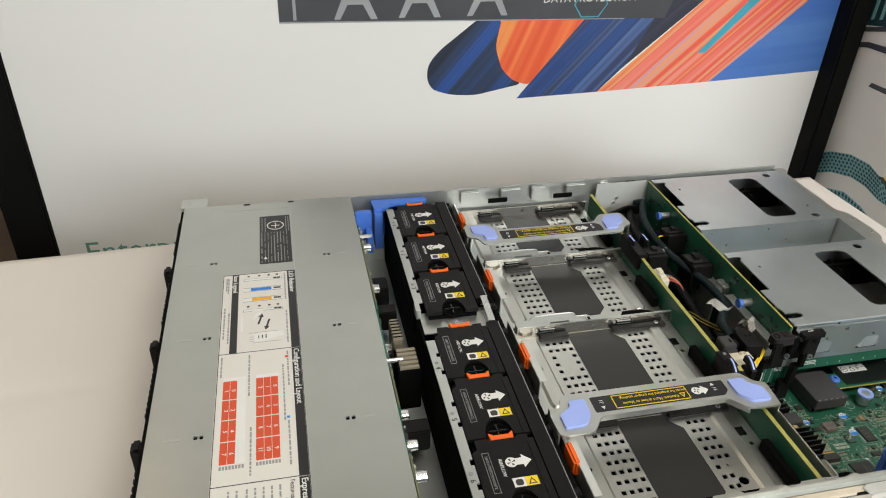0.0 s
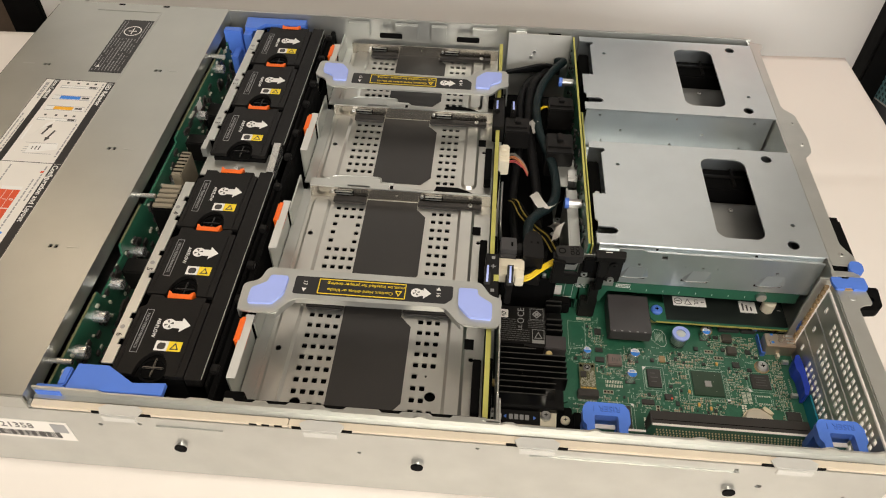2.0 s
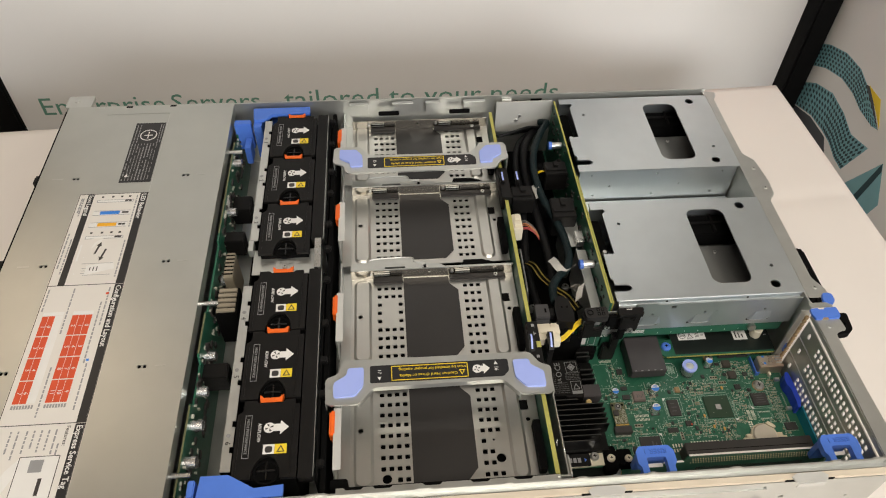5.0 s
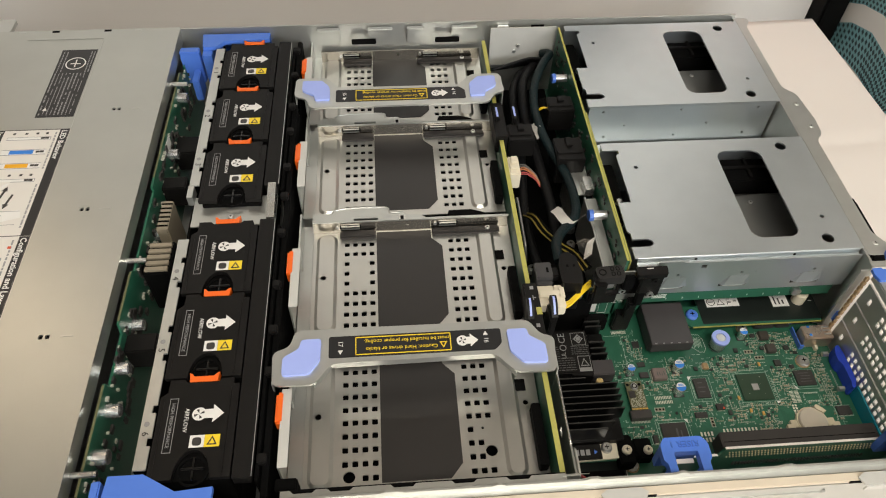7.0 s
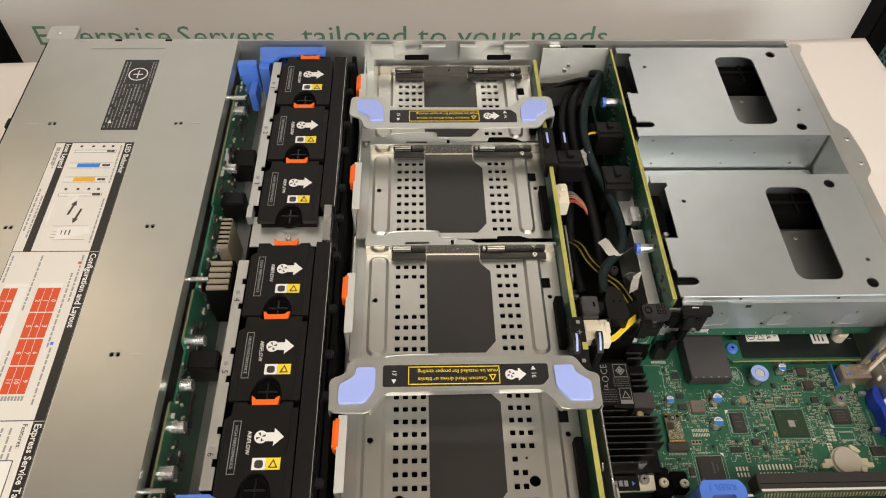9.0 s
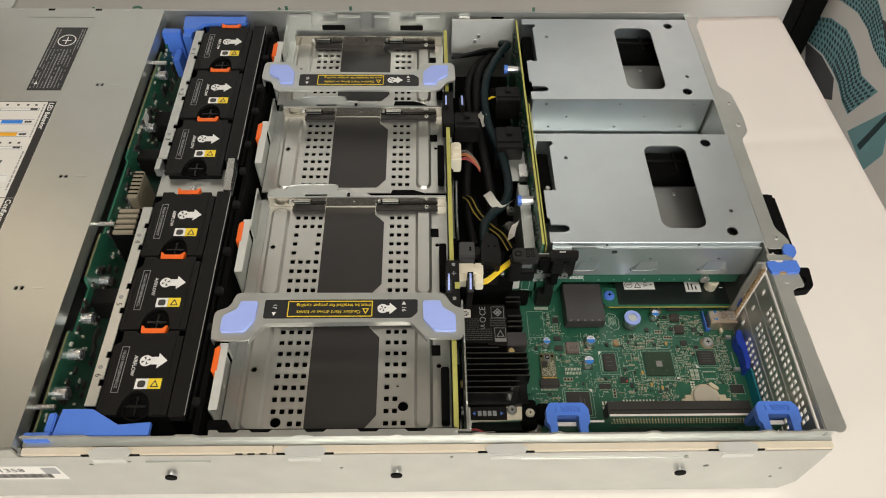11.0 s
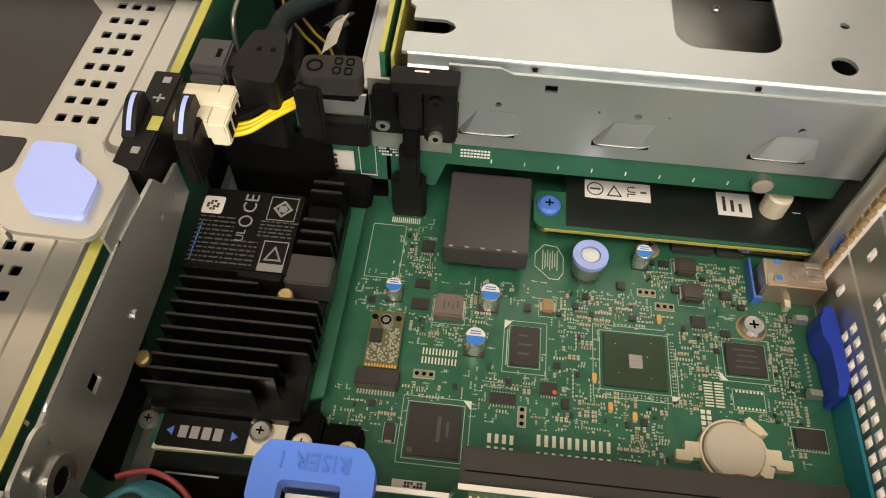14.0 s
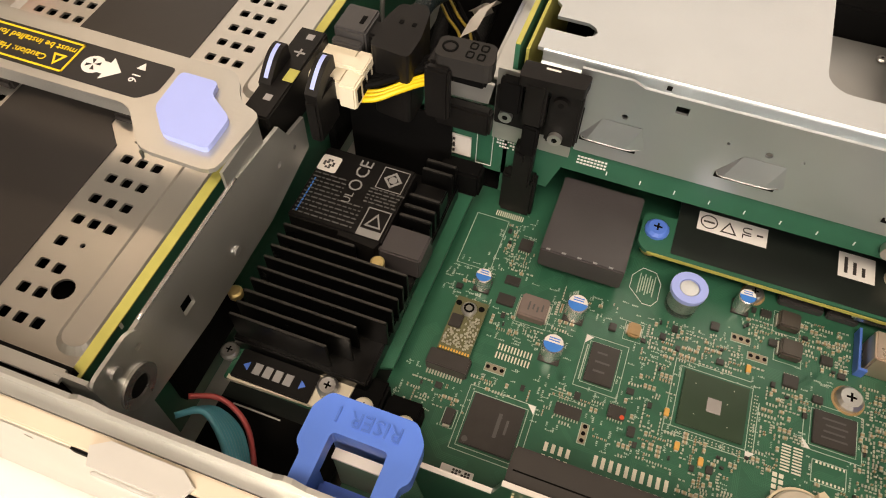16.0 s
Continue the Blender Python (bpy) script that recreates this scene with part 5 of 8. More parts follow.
bl = thing("blue_latch", (0.674, 0.135, 0.083), "blue plastic latch on the rear panel", "latch", "blue latches")
part("body", sheet(soften([(0.6630, 0.1262), (0.6685, 0.1262), (0.6690, 0.1280), (0.6735, 0.1280), (0.6740, 0.1262), (0.6830, 0.1268), (0.6842, 0.1300), (0.6835, 0.1370), (0.6735, 0.1368), (0.6730, 0.1352), (0.6685, 0.1352), (0.6680, 0.1366), (0.6615, 0.1362), (0.6612, 0.1310)], 0.0008), 0.0835, 0.0858), BLUE, bl)
part("lever", sheet(soften([(0.6760, 0.1445), (0.6830, 0.1400), (0.6862, 0.1440), (0.6862, 0.1500), (0.6840, 0.1520), (0.6785, 0.1520)], 0.002), 0.0832, 0.0856), BLUE, bl)
part("groove", box(0.6688, 0.1262, 0.0832, 0.6738, 0.1281, 0.0846), COPPER, bl)
part("strap", box(0.6635, 0.1382, 0.0838, 0.6825, 0.1432, 0.0846, 0.0003), STEEL, bl)
part("small_tab", box(0.6600, 0.1340, 0.026, 0.6618, 0.1420, 0.036), BLUE, bl)
kb = thing("cable_clip", (0.695, 0.128, 0.07), "black rubber clip behind the rear panel", "clip")
part("body", sheet(soften([(0.6780, 0.1165), (0.6920, 0.1180), (0.6955, 0.1215), (0.6970, 0.1375), (0.6800, 0.1375)], 0.002), 0.0690, 0.0760, [ring(0.6890, 0.1270, 0.0026, 14)]), SOFTBLACK, kb)
part("pin", can(0.6890, 0.1270, 0.0700, 0.0752, 0.0016, 12, 0.0004), BLACK, kb)
ph = thing("power_supply_handle", (0.70, 0.20, 0.05), "black plastic power supply handle at the rear", "handle")
part("grip", box(0.6900, 0.1650, 0.0460, 0.7050, 0.2280, 0.0580, 0.004), SOFTBLACK, ph)
part("stem", box(0.6675, 0.1700, 0.0480, 0.6898, 0.2200, 0.0560, 0.001), SOFTBLACK, ph)

# ---- system board ----
B = 0.0085
sb = thing("system_board", (0.56, 0.08, 0.004), "green system board with chips, capacitors and connectors", "circuit board")
part("board", box(0.4900, 0.0095, 0.0068, 0.6600, 0.4300, B), PCB, sb)
part("dark_film", box(0.4400, 0.0095, 0.0032, 0.4895, 0.4300, 0.0064), PCBDARK, sb)
SILK = []


def outline(x0, y0, x1, y1, w=0.00025):
    SILK.extend([(x0, y0, B, x1, y0 + w, B + 0.00006), (x0, y1 - w, B, x1, y1, B + 0.00006), (x0, y0, B, x0 + w, y1, B + 0.00006), (x1 - w, y0, B, x1, y1, B + 0.00006)])


CH = []


def chip(x0, y0, x1, y1, h=0.0014, name="chip", material=None, legs=True, frame=0.0018, label=""):
    CH.append((x0 - 0.001, y0 - 0.001, x1 + 0.001, y1 + 0.001))
    c = part(name, box(x0, y0, B, x1, y1, B + h, 0.0002), material or CHIP, sb, label)
    if frame:
        outline(x0 - frame, y0 - frame, x1 + frame, y1 + frame)
    if legs:
        rows, n = [], max(3, int((x1 - x0) / 0.0009))
        for i in range(n):
            x = x0 + 0.0005 + (x1 - x0 - 0.001) * i / (n - 1)
            rows += [(x - 0.00018, y0 - 0.0008, B, x + 0.00018, y0, B + 0.0003), (x - 0.00018, y1, B, x + 0.00018, y1 + 0.0008, B + 0.0003)]
        part("legs", boxes(rows), TIN, c)
    return c


def corner_mark(x, y, s=0.0022):
    return part("corner_mark", sheet([(x, y), (x + s, y), (x, y - s)], B, B + 0.00008), WHITE, sb)


def print_lines(c, rows, z=None):
    for x0, y0, w in rows:
        part("print", boxes([(x0, y0, B + 0.0014, x0 + w, y0 + 0.0007, B + 0.00146)]), CHIPINK, c)


def triangle_mark(a, b_, c_):
    return part("corner_mark", sheet([a, b_, c_], B, B + 0.00008), WHITE, sb)


c = chip(0.5512, 0.0880, 0.5608, 0.1030, name="memory_chip", frame=0, legs=False)
outline(0.5484, 0.0854, 0.5636, 0.1057)
outline(0.5503, 0.0874, 0.5615, 0.1037, 0.0002)
SILK.append((0.5496, 0.0880, B, 0.5500, 0.1020, B + 0.00006))
triangle_mark((0.5486, 0.1055), (0.5486, 0.1022), (0.5512, 0.1052))
print_lines(c, ((0.5535, 0.0920, 0.004), (0.5535, 0.0955, 0.005), (0.5535, 0.0990, 0.0035)))
c = chip(0.5832, 0.0840, 0.6046, 0.1043, 0.0011, "control_hub_chip", CHIPGREEN, False, 0, "large green control hub chip with bare die")
part("die", box(0.5917, 0.0912, B + 0.0011, 0.5963, 0.0962, B + 0.0017, 0.0001), DIE, c)
for dx, dy in ((0.0040, 0.0160), (0.0165, 0.0175), (0.0050, 0.0050), (0.0160, 0.0040), (0.0150, 0.0120)):
    part("test_point", can(0.5832 + dx, 0.0840 + dy, B + 0.0011, B + 0.00115, 0.0002, 6), TIN, c)
outline(0.5818, 0.0828, 0.6060, 0.1056)
SILK.extend([(0.5795, 0.0800, B, 0.5798, 0.1078, B + 0.00006), (0.5795, 0.1075, B, 0.6050, 0.1078, B + 0.00006), (0.6082, 0.0800, B, 0.6085, 0.1010, B + 0.00006), (0.5795, 0.0800, B, 0.6085, 0.0803, B + 0.00006)])
part("ball_field", boxes([(0.5838 + i * 0.0013, 0.0807 + r * 0.0009, B, 0.5842 + i * 0.0013, 0.0811 + r * 0.0009, B + 0.0002) for i in range(16) for r in (0, 1)] + [(0.6066 + r * 0.0008, 0.0846 + i * 0.0013, B, 0.6070 + r * 0.0008, 0.0850 + i * 0.0013, B + 0.0002) for i in range(15) for r in (0, 1)]), TIN, c)["kind"] = "stuff"
triangle_mark((0.6060, 0.0828), (0.6090, 0.0828), (0.6060, 0.0798))
c = chip(0.6254, 0.0930, 0.6389, 0.1050, name="controller_chip", frame=0, legs=False)
outline(0.6226, 0.0906, 0.6414, 0.1075)
outline(0.6247, 0.0923, 0.6396, 0.1057, 0.0002)
triangle_mark((0.6228, 0.0908), (0.6228, 0.0940), (0.6256, 0.0908))
part("chip_code", boxes([(0.6280 + 0.0006 * (i % 3), 0.0955 + i * 0.0022, B + 0.0014, 0.6362 - 0.0008 * (i % 2), 0.0961 + i * 0.0022, B + 0.00146) for i in range(4)]), CHIPINK, c)
c = chip(0.5192, 0.0530, 0.5365, 0.0707, name="controller_chip", frame=0.0009, legs=False, label="large black programmable controller chip")
outline(0.5166, 0.0505, 0.5394, 0.0736)
triangle_mark((0.5366, 0.0734), (0.5392, 0.0734), (0.5392, 0.0704))
part("pin_dot", can(0.5208, 0.0546, B + 0.0014, B + 0.00146, 0.0010, 14), CHIPINK, c)
part("chip_code", boxes([(0.5288, 0.0580, B + 0.0014, 0.5300, 0.0665, B + 0.00146), (0.5318, 0.0600, B + 0.0014, 0.5326, 0.0650, B + 0.00146)]), CHIPINK, c)
chip(0.5451, 0.0733, 0.5538, 0.0772, frame=0)
SILK.extend([(0.5420, 0.0794, B, 0.5520, 0.0796, B + 0.00006), (0.5420, 0.0812, B, 0.5520, 0.0814, B + 0.00006)])
r = chip(0.5617, 0.0782, 0.5673, 0.0826, frame=0, h=0.0018)
part("red_dot", can(0.5664, 0.0790, B + 0.0018, B + 0.0019, 0.0008, 10), RED, r)
chip(0.6146, 0.1097, 0.6196, 0.1144, frame=0)
chip(0.6246, 0.1071, 0.6279, 0.1098, frame=0)
chip(0.5154, 0.1308, 0.5202, 0.1361, frame=0)
chip(0.5147, 0.1060, 0.5210, 0.1104, frame=0, legs=False)
chip(0.6447, 0.0692, 0.6545, 0.0758, frame=0.0008)
chip(0.5690, 0.0740, 0.5715, 0.0775, frame=0, legs=False)
chip(0.5885, 0.1225, 0.5915, 0.1258, frame=0, legs=False)
chip(0.6085, 0.1235, 0.6118, 0.1262, frame=0, legs=False)
chip(0.6045, 0.1345, 0.6082, 0.1372, frame=0)
chip(0.6260, 0.1225, 0.6300, 0.1260, frame=0)
chip(0.5550, 0.1095, 0.5575, 0.1125, frame=0, legs=False)
chip(0.5150, 0.1150, 0.5205, 0.1185, frame=0, legs=False)
sod = chip(0.5121, 0.0570, 0.5153, 0.0625, frame=0.0006, legs=False, h=0.0020)
part("terminal", box(0.5126, 0.0562, B, 0.5148, 0.0570, B + 0.0012), TIN, sod)
outline(0.4955, 0.1180, 0.5085, 0.1425)
outline(0.6263, 0.0803, 0.6371, 0.0880)
octagon = [(0.5582, 0.1357), (0.5615, 0.1401), (0.5665, 0.1395), (0.5690, 0.1350), (0.5690, 0.1275), (0.5672, 0.1246), (0.5639, 0.1246), (0.5582, 0.1300)]
part("octagon_line", sheet(octagon, B, B + 0.00006, [[(0.5633 + (x - 0.5633) * 0.965, 0.1322 + (y - 0.1322) * 0.965) for x, y in octagon]]), WHITE, sb)
for i in range(7):
    SILK.append((0.5610 + i * 0.0009, 0.1285 + 0.0008 * (i % 3), B, 0.5614 + i * 0.0009, 0.1375 - 0.0012 * (i % 2), B + 0.00006))
CH.append((0.5578, 0.124, 0.5694, 0.1405))
for x0, y0, x1, y1, h, m, words in ((0.5232, 0.1027, 0.5333, 0.1118, 0.0042, MAUVE, "grey-brown power inductor with stamped code"), (0.6103, 0.1312, 0.6176, 0.1380, 0.0038, BROWNBLACK, "dark brown power inductor"), (0.6118, 0.1199, 0.6192, 0.1268, 0.0038, BROWNBLACK, "dark brown power inductor"), (0.5613, 0.1095, 0.5657, 0.1150, 0.0022, COPPER, "small tan power inductor")):
    CH.append((x0, y0 - 0.001, x1, y1))
    k = part("inductor", box(x0, y0, B, x1, y1, B + h, 0.0006), m, sb, words)
    part("terminal", box(x0 - 0.0005, y0 + 0.001, B, x0, y1 - 0.001, B + h * 0.4), TIN, k)
    part("terminal", box(x1, y0 + 0.001, B, x1 + 0.0005, y1 - 0.001, B + h * 0.4), TIN, k)
    outline(x0 - 0.0010, y0 - 0.0012, x1 + 0.0010, y1 + 0.0010, 0.0002)
    if h > 0.004:
        part("stamped_code", boxes([(0.5262 + 0.0016 * i, 0.1052 + 0.0007 * (i % 2), B + h, 0.5268 + 0.0016 * i, 0.1088 - 0.0006 * (i % 3), B + h + 0.00006) for i in range(4)]), CHIPINK, k)
for x, y, tall in ((0.5799, 0.0864, 1), (0.5851, 0.0763, 1), (0.5930, 0.0738, 1), (0.6032, 0.1118, 1)):
    CH.append((x - 0.0012, y - 0.002, x + 0.0012, y + 0.002))
    k = part("tantalum_capacitor", box(x - 0.0008, y - 0.0014, B, x + 0.0008, y + 0.0014, B + 0.0014, 0.0002), TANTALUM, sb, "small amber tantalum capacitor")
    part("terminal", box(x - 0.0006, y - 0.0018, B, x + 0.0006, y - 0.0014, B + 0.0008), TIN, k)
    part("terminal", box(x - 0.0006, y + 0.0014, B, x + 0.0006, y + 0.0018, B + 0.0008), TIN, k)


def pin_socket(x0, y0, x1, y1, upright=False):
    """A socket of three holes with a printed border."""
    CH.append((x0 - 0.001, y0 - 0.001, x1 + 0.001, y1 + 0.001))
    k = part("jumper_socket", box(x0 + 0.0003, y0 + 0.0003, B, x1 - 0.0003, y1 - 0.0003, B + 0.0004), TAN, sb)
    for i in range(3):
        f = (i + 0.5) / 3
        cx, cy = ((x0 + x1) / 2, y0 + (y1 - y0) * f) if upright else (x0 + (x1 - x0) * f, (y0 + y1) / 2)
        part("pin_hole", can(cx, cy, B + 0.0004, B + 0.00045, 0.00075, 10), SOFTBLACK, k)
    outline(x0, y0, x1, y1, 0.0003)


pin_socket(0.5187, 0.0798, 0.5260, 0.0831)
pin_socket(0.5960, 0.1210, 0.6028, 0.1244)
pin_socket(0.6022, 0.1158, 0.6092, 0.1191)
pin_socket(0.5546, 0.0663, 0.5575, 0.0736, True)


def capacitor(x, y, r=0.0034, h=0.0085):
    CH.append((x - r, y - r, x + r, y + r))
    k = part("capacitor", can(x, y, B + 0.0008, B + h, r, 20, 0.0004), ALU, sb, "aluminium capacitor with blue marking")
    part("base", box(x - r, y - r, B, x + r, y + r, B + 0.0008, 0.0002), CHIP, k)
    part("top_print", can(x, y, B + h, B + h + 0.0001, r * 0.9, 20), WHITE, k)
    half = [(x + r * 0.92 * math.cos(a), y + r * 0.92 * math.sin(a)) for a in [math.pi + math.pi * i / 10 for i in range(11)]]
    part("blue_mark", sheet(half, B + h + 0.0001, B + h + 0.0002), BLUEPRINT, k)
    part("print", boxes([(x - r * 0.5, y + r * 0.2 + i * 0.0009, B + h + 0.0001, x + r * 0.5, y + r * 0.2 + 0.0004 + i * 0.0009, B + h + 0.0002) for i in range(2)]), BLUEPRINT, k)


capacitor(0.5080, 0.1112, 0.0030, 0.0076)
capacitor(0.5423, 0.1114, 0.0037, 0.0086)
capacitor(0.5385, 0.0934, 0.0037, 0.0086)
capacitor(0.5974, 0.1354, 0.0031, 0.0085)

so = part("guide_post", can(0.5770, 0.1288, B, 0.0190, 0.0056, 28), CLEAR, sb, "clear post with lilac ring top")
part("ring_top", sheet(ring(0.5770, 0.1288, 0.0064, 32), 0.0190, 0.0210, [ring(0.5770, 0.1288, 0.0036, 24)]), LILAC, so)
part("pin", can(0.5770, 0.1288, 0.0100, 0.0206, 0.0035, 20, 0.0004), SCREW, so)
CH.append((0.570, 0.122, 0.584, 0.136))
for x, y, r in ((0.6360, 0.1122, 0.0046), (0.6010, 0.1425, 0.0036), (0.4935, 0.0430, 0.0040)):
    part("solder_ring", sheet(ring(x, y, r + 0.0008, 24), B, B + 0.0002, [ring(x, y, r - 0.0006, 20)]), COPPER, sb)
    screw("board_screw", x, y, B + 0.0002, B + 0.0030, r, SCREW, sb)
    CH.append((x - r, y - r, x + r, y + r))

# small plug-in storage module
m2 = thing("storage_module", (0.507, 0.095, B), "small green plug-in module with one screw", "module")
part("card", box(0.5018, 0.0805, B + 0.0030, 0.5132, 0.1022, B + 0.0040), OLIVE, m2)
part("socket", box(0.5000, 0.0738, B, 0.5145, 0.0798, B + 0.0050, 0.0004), CHIP, m2)
part("socket_lip", box(0.5010, 0.0790, B, 0.5135, 0.0804, B + 0.0030, 0.0003), CHIP, m2)
part("contact_row", boxes([(0.5024 + i * 0.0010, 0.0806, B + 0.0040, 0.5030 + i * 0.0010, 0.0816, B + 0.0041) for i in range(11)]), ORANGEGOLD, m2)["kind"] = "stuff"
part("pin_row", boxes([(0.5008 + i * 0.0010, 0.0722, B, 0.5013 + i * 0.0010, 0.0737, B + 0.0006) for i in range(13)]), TIN, m2)["kind"] = "stuff"
part("chip", box(0.5024, 0.0895, B + 0.0040, 0.5066, 0.0945, B + 0.0052, 0.0002), CHIP, m2)
q = random.Random(21)
part("component_field", boxes([(x, y, B + 0.0040, x + 0.0006, y + 0.0005, B + 0.0045) for x, y in ((q.uniform(0.5022, 0.5124), q.uniform(0.0822, 0.0890)) for i in range(90))] + [(x, y, B + 0.0040, x + 0.0005, y + 0.0006, B + 0.0045) for x, y in ((q.uniform(0.5075, 0.5124), q.uniform(0.0890, 0.0950)) for i in range(40))]), TIN, m2)["kind"] = "stuff"
sc = part("screw", can(0.5072, 0.0978, B + 0.0040, B + 0.0056, 0.0028, 18, 0.0006), SCREW, m2)
part("recess", sheet(ring(0.5072, 0.0978, 0.0019, 16), B + 0.0056, B + 0.0057, [ring(0.5072, 0.0978, 0.0012, 12)]), SOFTBLACK, sc)
for x in (0.5030, 0.5113):
    part("edge_hole", can(x, 0.0995, B + 0.0040, B + 0.0041, 0.0011, 12), SOFTBLACK, m2)
part("standoff", can(0.5072, 0.0978, B, B + 0.0030, 0.0022, 12), GOLD, m2)
CH.append((0.499, 0.071, 0.515, 0.103))

# coin cell in its holder
cell = thing("coin_cell_holder", (0.629, 0.073, B), "cream coin battery holder with a silver cell", "battery")
HOLDER = mat("holder_resin", (0.66, 0.58, 0.42), 0.5, 0, 0.1, 150)
CX, CY = 0.6232, 0.0645
part("holder", sheet(ring(CX, CY, 0.0108, 32), B, B + 0.0034, [ring(CX, CY, 0.0100, 32)]), HOLDER, cell)
part("cell", can(CX, CY, B + 0.0002, B + 0.0050, 0.0097, 36, 0.0007), CELLTOP, cell, "pale coin cell")
part("clip_ear", sheet([(CX + 0.0035, CY + 0.0098), (CX + 0.0052, CY + 0.0112), (CX + 0.0088, CY + 0.0082), (CX + 0.0105, CY + 0.0058), (CX + 0.0078, CY + 0.0052), (CX + 0.0042, CY + 0.0078)], B + 0.0020, B + 0.0062), HOLDER, cell)
part("clip_ear", sheet([(CX + 0.0082, CY - 0.0035), (CX + 0.0112, CY - 0.0050), (CX + 0.0094, CY - 0.0100), (CX + 0.0064, CY - 0.0072)], B + 0.0020, B + 0.0060), HOLDER, cell)
for sx in (-1, 1):
    part("lug", sheet(soften([(CX + sx * 0.0100, CY - 0.0030), (CX + sx * 0.0130, CY - 0.0030), (CX + sx * 0.0130, CY - 0.0042), (CX + sx * 0.0182, CY - 0.0042), (CX + sx * 0.0182, CY - 0.0008), (CX + sx * 0.0152, CY - 0.0008), (CX + sx * 0.0152, CY + 0.0022), (CX + sx * 0.0100, CY + 0.0022)][::sx], 0.0004, 2), B, B + 0.0030), HOLDER, cell)
CH.append((0.604, 0.052, 0.642, 0.077))
for i, (m, words) in enumerate(((WIRER, "thin red wire in front of the battery"), (WIREY, "thin yellow wire in front of the battery"), (WIREGREEN, "thin green wire in front of the battery"), (BLUEPRINT, "thin blue wire in front of the battery"), (SOFTBLACK, "thin black wire in front of the battery"))):
    wr = thing("battery_wire", (0.61, 0.05, B), words, "wire", "wires in front of the battery")
    part("strand", tube([(0.606, 0.0440 - 0.0012 * i, 0.012), (0.6115, 0.0500 - 0.0014 * i, 0.018), (0.6190, 0.0535 - 0.0014 * i, 0.021), (0.6270, 0.0520 - 0.0012 * i, 0.020), (0.6330, 0.0460, 0.014)], 0.0007), m, wr)

# tall grey block and connector
gb = thing("grey_cable_block", (0.539, 0.142, B), "dark grey rectangular connector cover on the board", "connector")
part("cover", box(0.5242, 0.1233, B + 0.0062, 0.5543, 0.1585, B + 0.0165, 0.0005), DARKGREY, gb)
part("side", box(0.5243, 0.1270, B + 0.0020, 0.5255, 0.1584, B + 0.0062), DARKGREY, gb)
part("notched_edge", boxes([(0.5262 + 0.0056 * i, 0.1236, B + 0.0165, 0.5277 + 0.0056 * i, 0.1242, B + 0.0168) for i in range(5)]), GREYPRINT, gb)
part("foot", box(0.5300, 0.1285, B, 0.5500, 0.1560, B + 0.0020), CHIP, gb)
CH.append((0.522, 0.122, 0.557, 0.160))

# network card
nc = thing("network_card", (0.61, 0.15, 0.018), "black network card with white labels and blue screw", "expansion card")
out = soften([(0.5560, 0.1425), (0.5590, 0.1395), (0.6580, 0.1400), (0.6580, 0.1700), (0.5680, 0.1700), (0.5680, 0.1570), (0.5580, 0.1570), (0.5560, 0.1545)], 0.0015)
part("board", sheet(out, 0.0185, 0.0200), PCB, nc)
part("top_film", sheet(soften([(0.5680, 0.1412), (0.6580, 0.1412), (0.6580, 0.1690), (0.5680, 0.1690)], 0.0008), 0.0200, 0.0203), PCBDARK, nc, "matt black protective film")
part("edge_line", box(0.5600, 0.1390, 0.0186, 0.6580, 0.1394, 0.0199), EDGE, nc)
s = screw("blue_screw", 0.5615, 0.1495, 0.0200, 0.0225, 0.0044, BLUE, nc)
s["label"] = "blue plastic captive screw"
la = part("paper_label", box(0.5750, 0.1555, 0.0203, 0.6000, 0.1642, 0.0204), WHITE, nc, "white paper label with printed marks")
part("mark", sheet(ring(0.5790, 0.1600, 0.0032, 20), 0.0204, 0.02045, [ring(0.5790, 0.1600, 0.0027, 20)]), CHIP, la)
part("mark", sheet([(0.5832, 0.1570), (0.5892, 0.1570), (0.5862, 0.1626)], 0.0204, 0.02045, [[(0.5841, 0.1576), (0.5883, 0.1576), (0.5862, 0.1615)]]), CHIP, la)
lettering("UL", 0.0046, 0.5925, 0.1598, 0.0205, -90, CHIP, la)
part("mark", boxes([(0.5770, 0.1596, 0.0204, 0.5810, 0.1604, 0.02046), (0.5962, 0.1596, 0.0204, 0.5985, 0.1604, 0.02046)]), CHIP, la)
lb = part("paper_label", box(0.6250, 0.1530, 0.0203, 0.6375, 0.1640, 0.0204), WHITE, nc, "white paper label with printed marks")
part("mark", boxes([(0.6270 + 0.0030 * i, 0.1550, 0.0204, 0.6282 + 0.0030 * i, 0.1620 - 0.0015 * i, 0.02046) for i in range(3)]), CHIP, lb)
lettering("1", 0.0042, 0.6545, 0.1570, 0.0205, 90, WHITE, nc)
can1 = part("battery_can", can(0.6452, 0.1578, 0.0203, 0.0300, 0.0048, 20, 0.0008), CREAM, nc, "pale round can")
part("standoff", can(0.5615, 0.1495, B, 0.0184, 0.0036, 14), GOLD, nc)
part("port_body", box(0.6095, 0.1415, B, 0.6250, 0.1680, 0.0120, 0.0006), GREYPLASTIC, nc)
part("port_body", box(0.6262, 0.1415, B, 0.6370, 0.1680, 0.0120, 0.0006), GREYPLASTIC, nc)
part("foil", box(0.6330, 0.1405, 0.0140, 0.6590, 0.1425, 0.0180, 0.0006), BRIGHT, nc)
CH.append((0.556, 0.1385, 0.66, 0.17))

